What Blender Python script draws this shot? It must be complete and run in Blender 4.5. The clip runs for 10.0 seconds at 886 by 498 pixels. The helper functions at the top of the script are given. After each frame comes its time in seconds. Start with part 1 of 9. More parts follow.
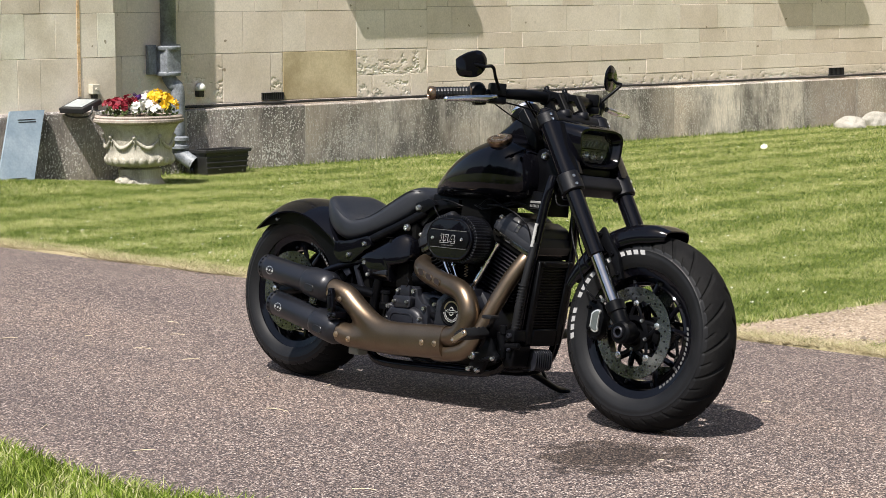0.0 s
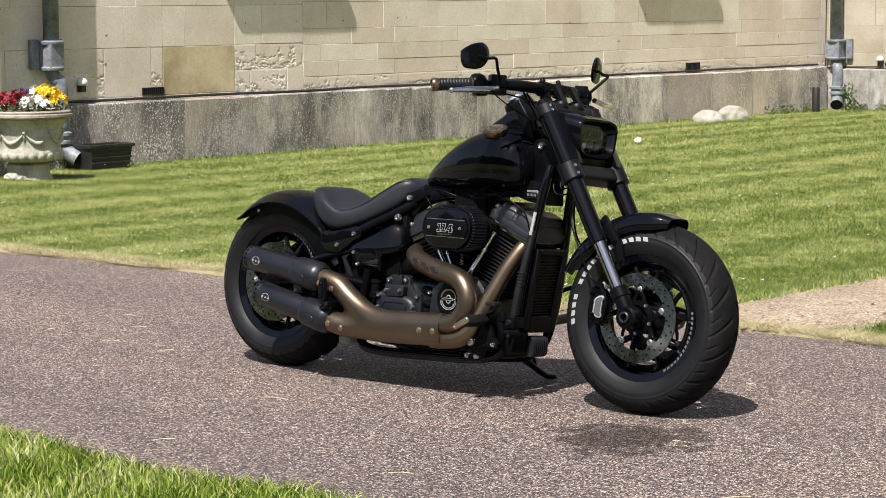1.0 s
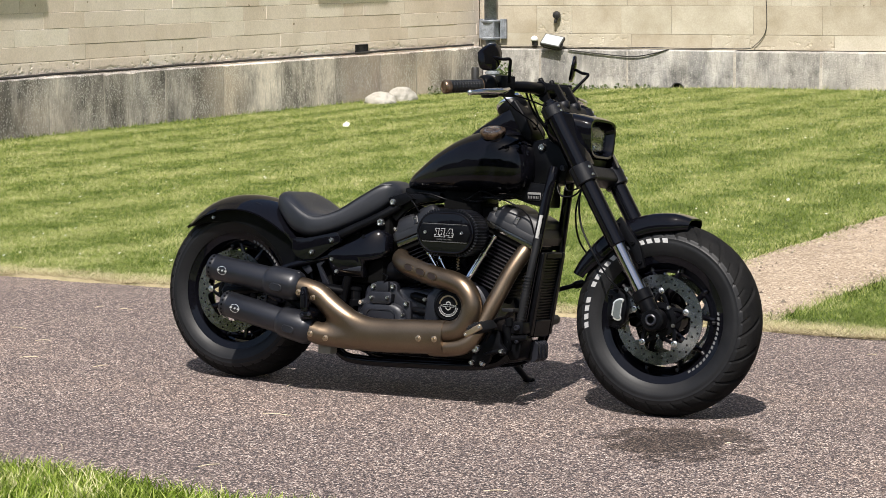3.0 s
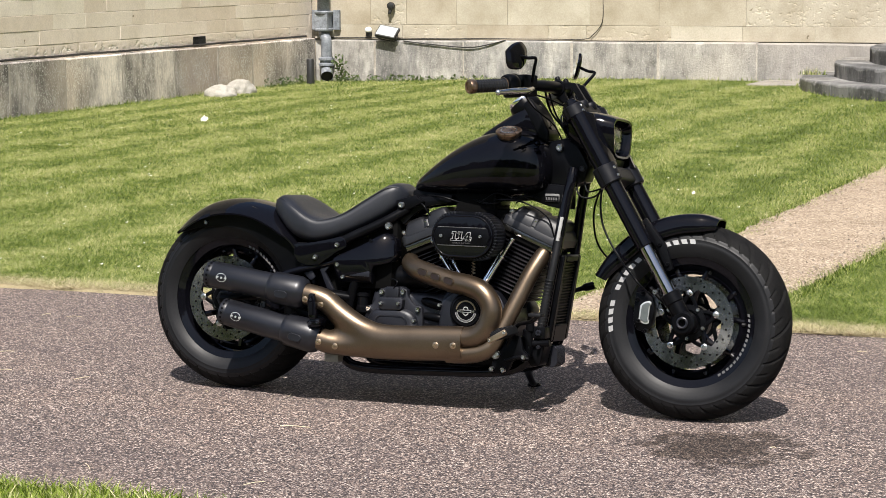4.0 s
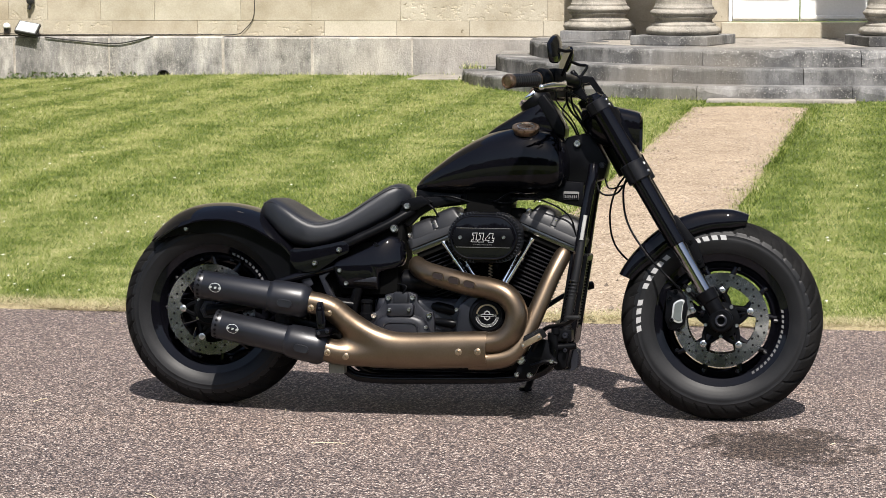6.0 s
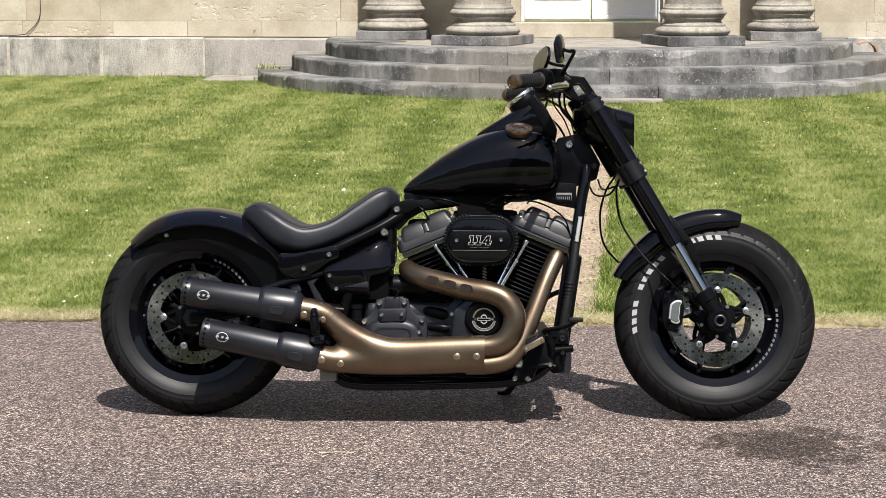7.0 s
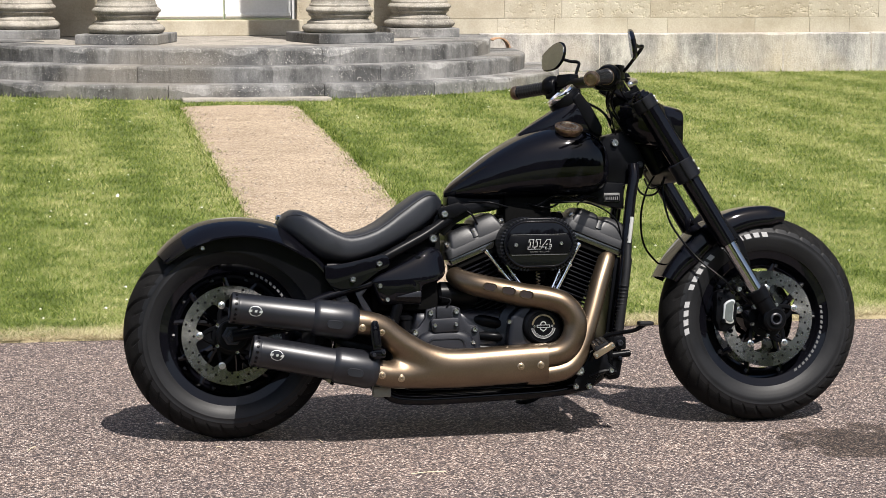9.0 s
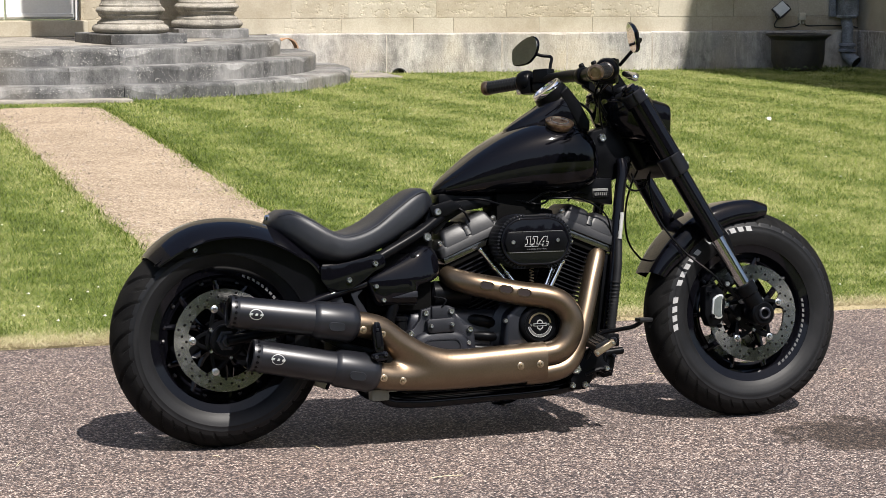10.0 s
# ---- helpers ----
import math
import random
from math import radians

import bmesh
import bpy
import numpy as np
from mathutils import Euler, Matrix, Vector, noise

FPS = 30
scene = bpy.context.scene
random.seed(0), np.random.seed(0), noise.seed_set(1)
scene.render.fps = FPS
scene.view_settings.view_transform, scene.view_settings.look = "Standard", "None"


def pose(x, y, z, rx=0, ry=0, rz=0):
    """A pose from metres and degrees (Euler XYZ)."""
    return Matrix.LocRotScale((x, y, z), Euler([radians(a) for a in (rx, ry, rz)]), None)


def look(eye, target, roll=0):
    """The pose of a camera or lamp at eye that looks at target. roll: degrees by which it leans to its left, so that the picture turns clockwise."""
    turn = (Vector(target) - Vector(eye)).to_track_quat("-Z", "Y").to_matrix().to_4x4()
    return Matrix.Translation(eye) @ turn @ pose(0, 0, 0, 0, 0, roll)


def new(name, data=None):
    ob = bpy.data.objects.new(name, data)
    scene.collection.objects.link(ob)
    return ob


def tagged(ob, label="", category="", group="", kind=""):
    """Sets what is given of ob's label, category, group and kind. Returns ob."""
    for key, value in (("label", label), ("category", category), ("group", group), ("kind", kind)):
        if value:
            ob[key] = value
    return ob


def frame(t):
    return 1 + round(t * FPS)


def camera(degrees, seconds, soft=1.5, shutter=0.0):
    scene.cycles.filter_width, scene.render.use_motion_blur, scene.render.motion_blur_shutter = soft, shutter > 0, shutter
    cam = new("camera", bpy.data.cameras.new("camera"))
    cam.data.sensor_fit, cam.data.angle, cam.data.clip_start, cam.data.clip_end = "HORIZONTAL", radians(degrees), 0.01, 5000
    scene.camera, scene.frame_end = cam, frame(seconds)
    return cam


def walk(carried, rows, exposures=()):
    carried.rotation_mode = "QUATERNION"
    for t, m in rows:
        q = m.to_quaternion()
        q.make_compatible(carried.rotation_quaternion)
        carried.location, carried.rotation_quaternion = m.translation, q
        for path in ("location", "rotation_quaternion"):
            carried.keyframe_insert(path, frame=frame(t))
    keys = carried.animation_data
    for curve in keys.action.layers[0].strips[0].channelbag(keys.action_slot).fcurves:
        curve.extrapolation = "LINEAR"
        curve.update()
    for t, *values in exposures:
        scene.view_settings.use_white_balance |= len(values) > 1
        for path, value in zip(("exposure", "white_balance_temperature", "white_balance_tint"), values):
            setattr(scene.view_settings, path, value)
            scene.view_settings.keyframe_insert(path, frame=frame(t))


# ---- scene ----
cam = camera(22.0, 10.0, soft=0.65)
PATH = [
    (0, (6.17, -5.303, 1.345), (4.758, -3.904, 1.129), -0.4),
    (0.5, (6.014, -5.574, 1.353), (4.658, -4.12, 1.133), -0.4),
    (1, (5.783, -5.834, 1.337), (4.498, -4.318, 1.117), -0.3),
    (1.5, (5.472, -6.113, 1.369), (4.273, -4.528, 1.141), -0.3),
    (2, (5.151, -6.312, 1.426), (4.034, -4.67, 1.187), -0.4),
    (2.5, (4.792, -6.443, 1.415), (3.76, -4.746, 1.176), -0.4),
    (2.7, (4.636, -6.485, 1.417), (3.639, -4.768, 1.176), -0.4),
    (3.8, (3.735, -6.670, 1.453), (2.937, -4.854, 1.199), -0.4),
    (4, (3.579, -6.701, 1.455), (2.819, -4.868, 1.199), -0.4),
    (4.5, (3.197, -6.776, 1.43), (2.532, -4.907, 1.179), -0.3),
    (5, (2.779, -6.824, 1.434), (2.213, -4.923, 1.179), -0.3),
    (5.5, (2.383, -6.844, 1.444), (1.919, -4.916, 1.185), -0.3),
    (5.7, (2.226, -6.844, 1.444), (1.805, -4.906, 1.184), -0.27),
    (6.8, (1.311, -6.837, 1.440), (1.155, -4.860, 1.177), -0.03),
    (7, (1.133, -6.833, 1.44), (1.027, -4.853, 1.178), -0.0),
    (7.5, (0.682, -6.766, 1.448), (0.699, -4.783, 1.183), -0.0),
    (8, (0.277, -6.648, 1.433), (0.402, -4.669, 1.171), 0.0),
    (8.5, (-0.096, -6.534, 1.436), (0.129, -4.564, 1.171), 0.0),
    (9, (-0.541, -6.419, 1.42), (-0.193, -4.467, 1.157), 0.1),
    (9.5, (-0.912, -6.263, 1.391), (-0.444, -4.336, 1.132), 0.1),
    (10, (-1.287, -6.089, 1.387), (-0.696, -4.196, 1.127), 0.2),
]
walk(cam, [(t, look(eye, target, roll)) for t, eye, target, roll in PATH])

# ---- sky, sun ----
SUN = Vector((-0.30, 1.0, -1.60)).normalized()      # the way the sunlight travels
world = bpy.data.worlds.new("sky")
scene.world = world
world.use_nodes = True
wn = world.node_tree.nodes
sky = wn.new("ShaderNodeTexSky")
sky.sky_type = "NISHITA"
sky.sun_disc = False
sky.sun_elevation = math.asin(-SUN.z)
sky.sun_rotation = math.atan2(-SUN.x, -SUN.y)
sky.dust_density = 2.0
wn["Background"].inputs["Strength"].default_value = 0.090
world.node_tree.links.new(sky.outputs[0], wn["Background"].inputs["Color"])
lamp = bpy.data.lights.new("sun", "SUN")
lamp.energy, lamp.angle, lamp.color = 4.95, radians(0.53), (1.0, 0.945, 0.885)
sun = new("sun", lamp)
sun.matrix_world = look((0, 0, 30), Vector((0, 0, 30)) + SUN)
scene.view_settings.exposure = 0.77

# ---- materials ----
def nodes_of(name):
    m = bpy.data.materials.new(name)
    m.use_nodes = True
    t = m.node_tree
    return m, t.nodes, t.links, t.nodes["Principled BSDF"]


def ramp(n, stops, interpolation="LINEAR"):
    r = n.new("ShaderNodeValToRGB")
    r.color_ramp.interpolation = interpolation
    e = r.color_ramp.elements
    while len(e) < len(stops):
        e.new(0.5)
    for el, (p, c) in zip(e, stops):
        el.position = p
        el.color = (*c, 1) if len(c) == 3 else c
    return r


def noise_tex(n, l, scale, detail=4, stretch=None, coord="pos", rough=0.6):
    t = n.new("ShaderNodeTexNoise")
    t.inputs["Scale"].default_value, t.inputs["Detail"].default_value, t.inputs["Roughness"].default_value = scale, detail, rough
    src = n.new("ShaderNodeNewGeometry").outputs["Position"] if coord == "pos" else n.new("ShaderNodeTexCoord").outputs["Object"]
    if stretch:
        v = n.new("ShaderNodeVectorMath")
        v.operation = "MULTIPLY"
        v.inputs[1].default_value = stretch
        l.new(src, v.inputs[0])
        src = v.outputs[0]
    l.new(src, t.inputs["Vector"])
    return t


def mix_rgb(n, l, a, b, fac, mode="MIX"):
    m = n.new("ShaderNodeMix")
    m.data_type, m.blend_type = "RGBA", mode
    for sock, val in ((m.inputs[6], a), (m.inputs[7], b), (m.inputs[0], fac)):
        if isinstance(val, (tuple, list)):
            sock.default_value = (*val, 1) if len(val) == 3 else val
        elif isinstance(val, (int, float)):
            sock.default_value = val
        else:
            l.new(val, sock)
    return m.outputs[2]


def add_bump(n, l, bsdf, height, strength, distance):
    b = n.new("ShaderNodeBump")
    b.inputs["Strength"].default_value, b.inputs["Distance"].default_value = strength, distance
    l.new(height, b.inputs["Height"])
    l.new(b.outputs[0], bsdf.inputs["Normal"])


def surface(name, c1, c2, scale=3.0, rough=0.6, metal=0.0, fine=60.0, fine_amount=0.25, bump=0.2, bump_scale=80.0,
            depth=0.002, coat=0.0, coord="pos", rough_var=0.1, vary=0.0, stretch=None, spec=0.5):
    """Two tones broken up by large stains and fine grain, with a fine relief."""
    m, n, l, b = nodes_of(name)
    big = noise_tex(n, l, scale, 5, stretch, coord)
    r = ramp(n, [(0.35, c1), (0.68, c2)])
    l.new(big.outputs["Fac"], r.inputs[0])
    col = r.outputs[0]
    small = noise_tex(n, l, fine, 3, None, coord)
    rf = ramp(n, [(0.3, (1 - fine_amount,) * 3), (0.7, (1 + fine_amount * 0.4,) * 3)])
    l.new(small.outputs["Fac"], rf.inputs[0])
    col = mix_rgb(n, l, col, rf.outputs[0], 1.0, "MULTIPLY")
    if vary:
        oi = n.new("ShaderNodeObjectInfo")
        rv = ramp(n, [(0.0, (1 - vary, 1 - vary * 1.05, 1 - vary * 1.2)), (0.5, (1, 1, 1)), (1.0, (1 + vary * 0.4, 1 + vary * 0.35, 1 + vary * 0.2))])
        l.new(oi.outputs["Random"], rv.inputs[0])
        col = mix_rgb(n, l, col, rv.outputs[0], 1.0, "MULTIPLY")
    l.new(col, b.inputs["Base Color"])
    b.inputs["Metallic"].default_value = metal
    b.inputs["Coat Weight"].default_value = coat
    b.inputs["Coat Roughness"].default_value = 0.03
    b.inputs["Specular IOR Level"].default_value = spec
    rr = n.new("ShaderNodeMapRange")
    rr.inputs[3].default_value, rr.inputs[4].default_value = max(0.02, rough - rough_var), min(1, rough + rough_var)
    l.new(big.outputs["Fac"], rr.inputs[0])
    l.new(rr.outputs[0], b.inputs["Roughness"])
    if bump:
        bt = noise_tex(n, l, bump_scale, 4, None, coord)
        add_bump(n, l, b, bt.outputs["Fac"], bump, depth)
    return m


def weathered(name, light, dark, streak=(2.4, 2.4, 0.55), amount=0.8, vary=0.15, spots=(0.55, 0.54, 0.50), warm=None, speck=0.765, speck_amount=0.45, grime=0.0, grain=0.13):
    """Old stone with rain streaks, lichen specks and pitted relief."""
    m, n, l, b = nodes_of(name)
    base = noise_tex(n, l, 1.3, 6, None)
    st = noise_tex(n, l, 1.0, 6, streak, rough=0.7)
    r = ramp(n, [(0.42, light), (0.60, dark)])
    l.new(st.outputs["Fac"], r.inputs[0])
    r2 = ramp(n, [(0.3, light), (0.75, tuple(v * 0.72 for v in light))])
    l.new(base.outputs["Fac"], r2.inputs[0])
    col = mix_rgb(n, l, r2.outputs[0], r.outputs[0], amount)
    blot = noise_tex(n, l, 4.5, 6, (1.0, 1.0, 0.7), rough=0.75)
    rb = ramp(n, [(0.36, (0.62,) * 3), (0.50, (1,) * 3), (0.66, (1.18,) * 3)])
    l.new(blot.outputs["Fac"], rb.inputs[0])
    col = mix_rgb(n, l, col, rb.outputs[0], 1.0, "MULTIPLY")
    if grime:
        gm = noise_tex(n, l, 1.0, 7, (1.3, 1.3, 0.42), rough=0.72)
        rgm = ramp(n, [(0.45, (1,) * 3), (0.58, (1 - grime,) * 3)])
        l.new(gm.outputs["Fac"], rgm.inputs[0])
        col = mix_rgb(n, l, col, rgm.outputs[0], 1.0, "MULTIPLY")
    if warm:
        wn_ = noise_tex(n, l, 0.55, 3)
        rw = ramp(n, [(0.5, (0, 0, 0)), (0.68, (1, 1, 1))])
        l.new(wn_.outputs["Fac"], rw.inputs[0])
        col = mix_rgb(n, l, col, warm, rw.outputs[0])
    sp = noise_tex(n, l, 60.0, 3)
    patch = noise_tex(n, l, 2.6, 4)
    ps = n.new("ShaderNodeMath")
    ps.operation = "MULTIPLY_ADD"
    ps.inputs[1].default_value = 0.34
    l.new(patch.outputs["Fac"], ps.inputs[0])
    l.new(sp.outputs["Fac"], ps.inputs[2])
    rs = ramp(n, [(speck, (0, 0, 0)), (speck + 0.05, (1, 1, 1))])
    l.new(ps.outputs[0], rs.inputs[0])
    half = n.new("ShaderNodeMath")
    half.operation = "MULTIPLY"
    half.inputs[1].default_value = speck_amount
    l.new(rs.outputs[0], half.inputs[0])
    col = mix_rgb(n, l, col, spots, half.outputs[0])
    gr = noise_tex(n, l, 1.0, 3, (95.0, 95.0, 14.0), rough=0.7)
    rg = ramp(n, [(0.34, (1 - grain,) * 3), (0.66, (1 + grain * 0.45,) * 3)])
    l.new(gr.outputs["Fac"], rg.inputs[0])
    col = mix_rgb(n, l, col, rg.outputs[0], 1.0, "MULTIPLY")
    if vary:
        oi = n.new("ShaderNodeObjectInfo")
        rv = ramp(n, [(0.0, (1 - vary, 1 - vary, 1 - vary)), (1.0, (1 + vary * 0.6, 1 + vary * 0.55, 1 + vary * 0.45))])
        l.new(oi.outputs["Random"], rv.inputs[0])
        col = mix_rgb(n, l, col, rv.outputs[0], 1.0, "MULTIPLY")
    l.new(col, b.inputs["Base Color"])
    b.inputs["Roughness"].default_value = 0.9
    b.inputs["Specular IOR Level"].default_value = 0.25
    bt = noise_tex(n, l, 45.0, 6, rough=0.7)
    add_bump(n, l, b, bt.outputs["Fac"], 0.8, 0.010)
    return m


def limestone(name, pale, tan, vary):
    """Cream ashlar: each stone its own tint, with soft stains and fine pits."""
    m, n, l, b = nodes_of(name)
    oi = n.new("ShaderNodeObjectInfo")
    rv = ramp(n, [(0.0, tan), (0.35, tuple(0.5 * (x + y) for x, y in zip(pale, tan))), (0.75, pale), (1.0, tuple(min(0.8, v * 1.06) for v in pale))])
    l.new(oi.outputs["Random"], rv.inputs[0])
    st = noise_tex(n, l, 2.2, 6)
    rs = ramp(n, [(0.32, (1 - vary, 1 - vary * 1.1, 1 - vary * 1.3)), (0.6, (1, 1, 1))])
    l.new(st.outputs["Fac"], rs.inputs[0])
    col = mix_rgb(n, l, rv.outputs[0], rs.outputs[0], 1.0, "MULTIPLY")
    gr = noise_tex(n, l, 70.0, 4)
    rg = ramp(n, [(0.3, (0.86,) * 3), (0.7, (1.05,) * 3)])
    l.new(gr.outputs["Fac"], rg.inputs[0])
    col = mix_rgb(n, l, col, rg.outputs[0], 1.0, "MULTIPLY")
    pit = noise_tex(n, l, 9.0, 2)
    rp = ramp(n, [(0.735, (1, 1, 1)), (0.76, (0.45, 0.42, 0.36))])
    l.new(pit.outputs["Fac"], rp.inputs[0])
    col = mix_rgb(n, l, col, rp.outputs[0], 1.0, "MULTIPLY")
    l.new(col, b.inputs["Base Color"])
    b.inputs["Roughness"].default_value = 0.88
    b.inputs["Specular IOR Level"].default_value = 0.25
    bt = noise_tex(n, l, 55.0, 5, rough=0.65)
    add_bump(n, l, b, bt.outputs["Fac"], 0.35, 0.003)
    return m


# same ashlar twice: wing copy lightened for grazing sun, front copy darkened
STONE_SUN_LIFTED = limestone("limestone ashlar lightened for grazing sun", (0.77, 0.685, 0.59), (0.70, 0.60, 0.50), 0.14)
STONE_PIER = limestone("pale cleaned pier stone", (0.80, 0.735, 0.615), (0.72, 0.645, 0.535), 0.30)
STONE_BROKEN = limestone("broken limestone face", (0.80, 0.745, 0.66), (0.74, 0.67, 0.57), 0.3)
# front copy of the broken face, darkened to offset the direct sun
BROKEN_SUN_DIMMED = limestone("broken limestone darkened for square sun", (0.50, 0.455, 0.365), (0.45, 0.40, 0.31), 0.3)
# front copy: base colour cut because the sun meets this face squarely
STONE_SUN_DIMMED = limestone("limestone ashlar darkened for square sun", (0.455, 0.418, 0.340), (0.405, 0.358, 0.278), 0.24)
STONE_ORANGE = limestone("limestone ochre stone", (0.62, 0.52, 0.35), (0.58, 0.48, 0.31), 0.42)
MORTAR = surface("lime mortar", (0.30, 0.265, 0.205), (0.44, 0.39, 0.31), 4, 0.95, bump=0.5, bump_scale=60, depth=0.004)
JOINT = surface("pale pointing mortar", (0.30, 0.27, 0.235), (0.50, 0.46, 0.405), 8, 0.95, bump=0.4, bump_scale=70, depth=0.003)
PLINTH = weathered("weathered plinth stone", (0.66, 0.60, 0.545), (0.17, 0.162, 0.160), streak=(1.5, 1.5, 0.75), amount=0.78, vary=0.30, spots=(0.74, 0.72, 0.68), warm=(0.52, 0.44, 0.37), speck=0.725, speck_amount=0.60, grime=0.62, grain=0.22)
# greyer copy of the plinth stone, its colour lowered to offset direct sun
PLINTH_SUN_DIMMED = weathered("grey plinth stone darkened for square sun", (0.52, 0.50, 0.468), (0.185, 0.186, 0.192), streak=(2.0, 2.0, 0.42), amount=0.75, vary=0.22, spots=(0.50, 0.47, 0.43), warm=(0.44, 0.41, 0.37), speck=0.75, grime=0.42, grain=0.12)
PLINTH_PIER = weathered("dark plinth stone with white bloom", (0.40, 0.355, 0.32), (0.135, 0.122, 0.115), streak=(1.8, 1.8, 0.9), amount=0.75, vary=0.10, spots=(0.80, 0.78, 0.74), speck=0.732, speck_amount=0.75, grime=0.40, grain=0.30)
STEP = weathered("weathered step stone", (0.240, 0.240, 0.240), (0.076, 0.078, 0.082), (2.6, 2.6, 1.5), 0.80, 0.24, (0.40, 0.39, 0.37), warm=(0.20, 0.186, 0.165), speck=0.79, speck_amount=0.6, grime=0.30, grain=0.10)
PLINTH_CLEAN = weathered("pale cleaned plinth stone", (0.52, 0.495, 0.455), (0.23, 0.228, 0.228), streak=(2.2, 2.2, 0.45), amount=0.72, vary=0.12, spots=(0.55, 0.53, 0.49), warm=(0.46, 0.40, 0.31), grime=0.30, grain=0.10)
PLATFORM = weathered("worn platform stone", (0.30, 0.278, 0.245), (0.22, 0.205, 0.18), (2, 2, 2), 0.5, 0.08, (0.42, 0.39, 0.35))
COLUMN = weathered("column stone", (0.34, 0.316, 0.273), (0.145, 0.139, 0.129), (1.2, 1.2, 4.0), 0.6, 0.08, (0.5, 0.48, 0.43))
CAST_STONE = weathered("cast stone urn", (0.46, 0.43, 0.36), (0.28, 0.265, 0.22), (3, 3, 1), 0.5, 0.0, (0.5, 0.48, 0.42))
URN_RIM = weathered("lichen-stained urn rim", (0.40, 0.345, 0.30), (0.20, 0.160, 0.135), (5, 5, 5), 0.6, 0.0, (0.52, 0.46, 0.40), speck=0.74)
BOULDER = surface("white painted boulder", (0.36, 0.345, 0.305), (0.30, 0.285, 0.245), 6, 0.9, bump=0.5, bump_scale=30, depth=0.01)
WHITE_PAINT = surface("white door paint", (0.70, 0.70, 0.69), (0.64, 0.64, 0.63), 5, 0.45, fine_amount=0.06, bump=0.08)
GREY_IRON = surface("painted grey cast iron", (0.13, 0.145, 0.165), (0.27, 0.29, 0.315), 9, 0.5, fine_amount=0.35, bump=0.35, bump_scale=50)
LEAD_GREY = surface("worn blue-grey board", (0.20, 0.26, 0.31), (0.29, 0.35, 0.40), 5, 0.45, fine_amount=0.15, bump=0.1)
BLACK_PLASTIC = surface("black plastic", (0.012, 0.012, 0.013), (0.022, 0.022, 0.023), 8, 0.5, fine_amount=0.2, bump=0.15)
CABLE = surface("black cable", (0.012, 0.012, 0.012), (0.03, 0.028, 0.026), 8, 0.6)
WHITE_PLASTIC = surface("white plastic", (0.70, 0.70, 0.67), (0.62, 0.62, 0.58), 8, 0.4, fine_amount=0.08, bump=0.05)
LAMP_GLASS = surface("floodlight glass", (0.40, 0.43, 0.43), (0.30, 0.33, 0.33), 6, 0.08, fine_amount=0.04, bump=0.0)
CAULDRON = surface("dark iron cauldron", (0.025, 0.024, 0.023), (0.05, 0.046, 0.042), 7, 0.6, fine_amount=0.35, bump=0.3)
# near-black faces that stand in for the dark inside openings
VOID = surface("dark hollow", (0.006, 0.006, 0.006), (0.012, 0.011, 0.01), 5, 0.95)
SOIL = surface("dark soil", (0.05, 0.035, 0.022), (0.09, 0.065, 0.04), 12, 0.95, bump=0.6, bump_scale=60, depth=0.01)


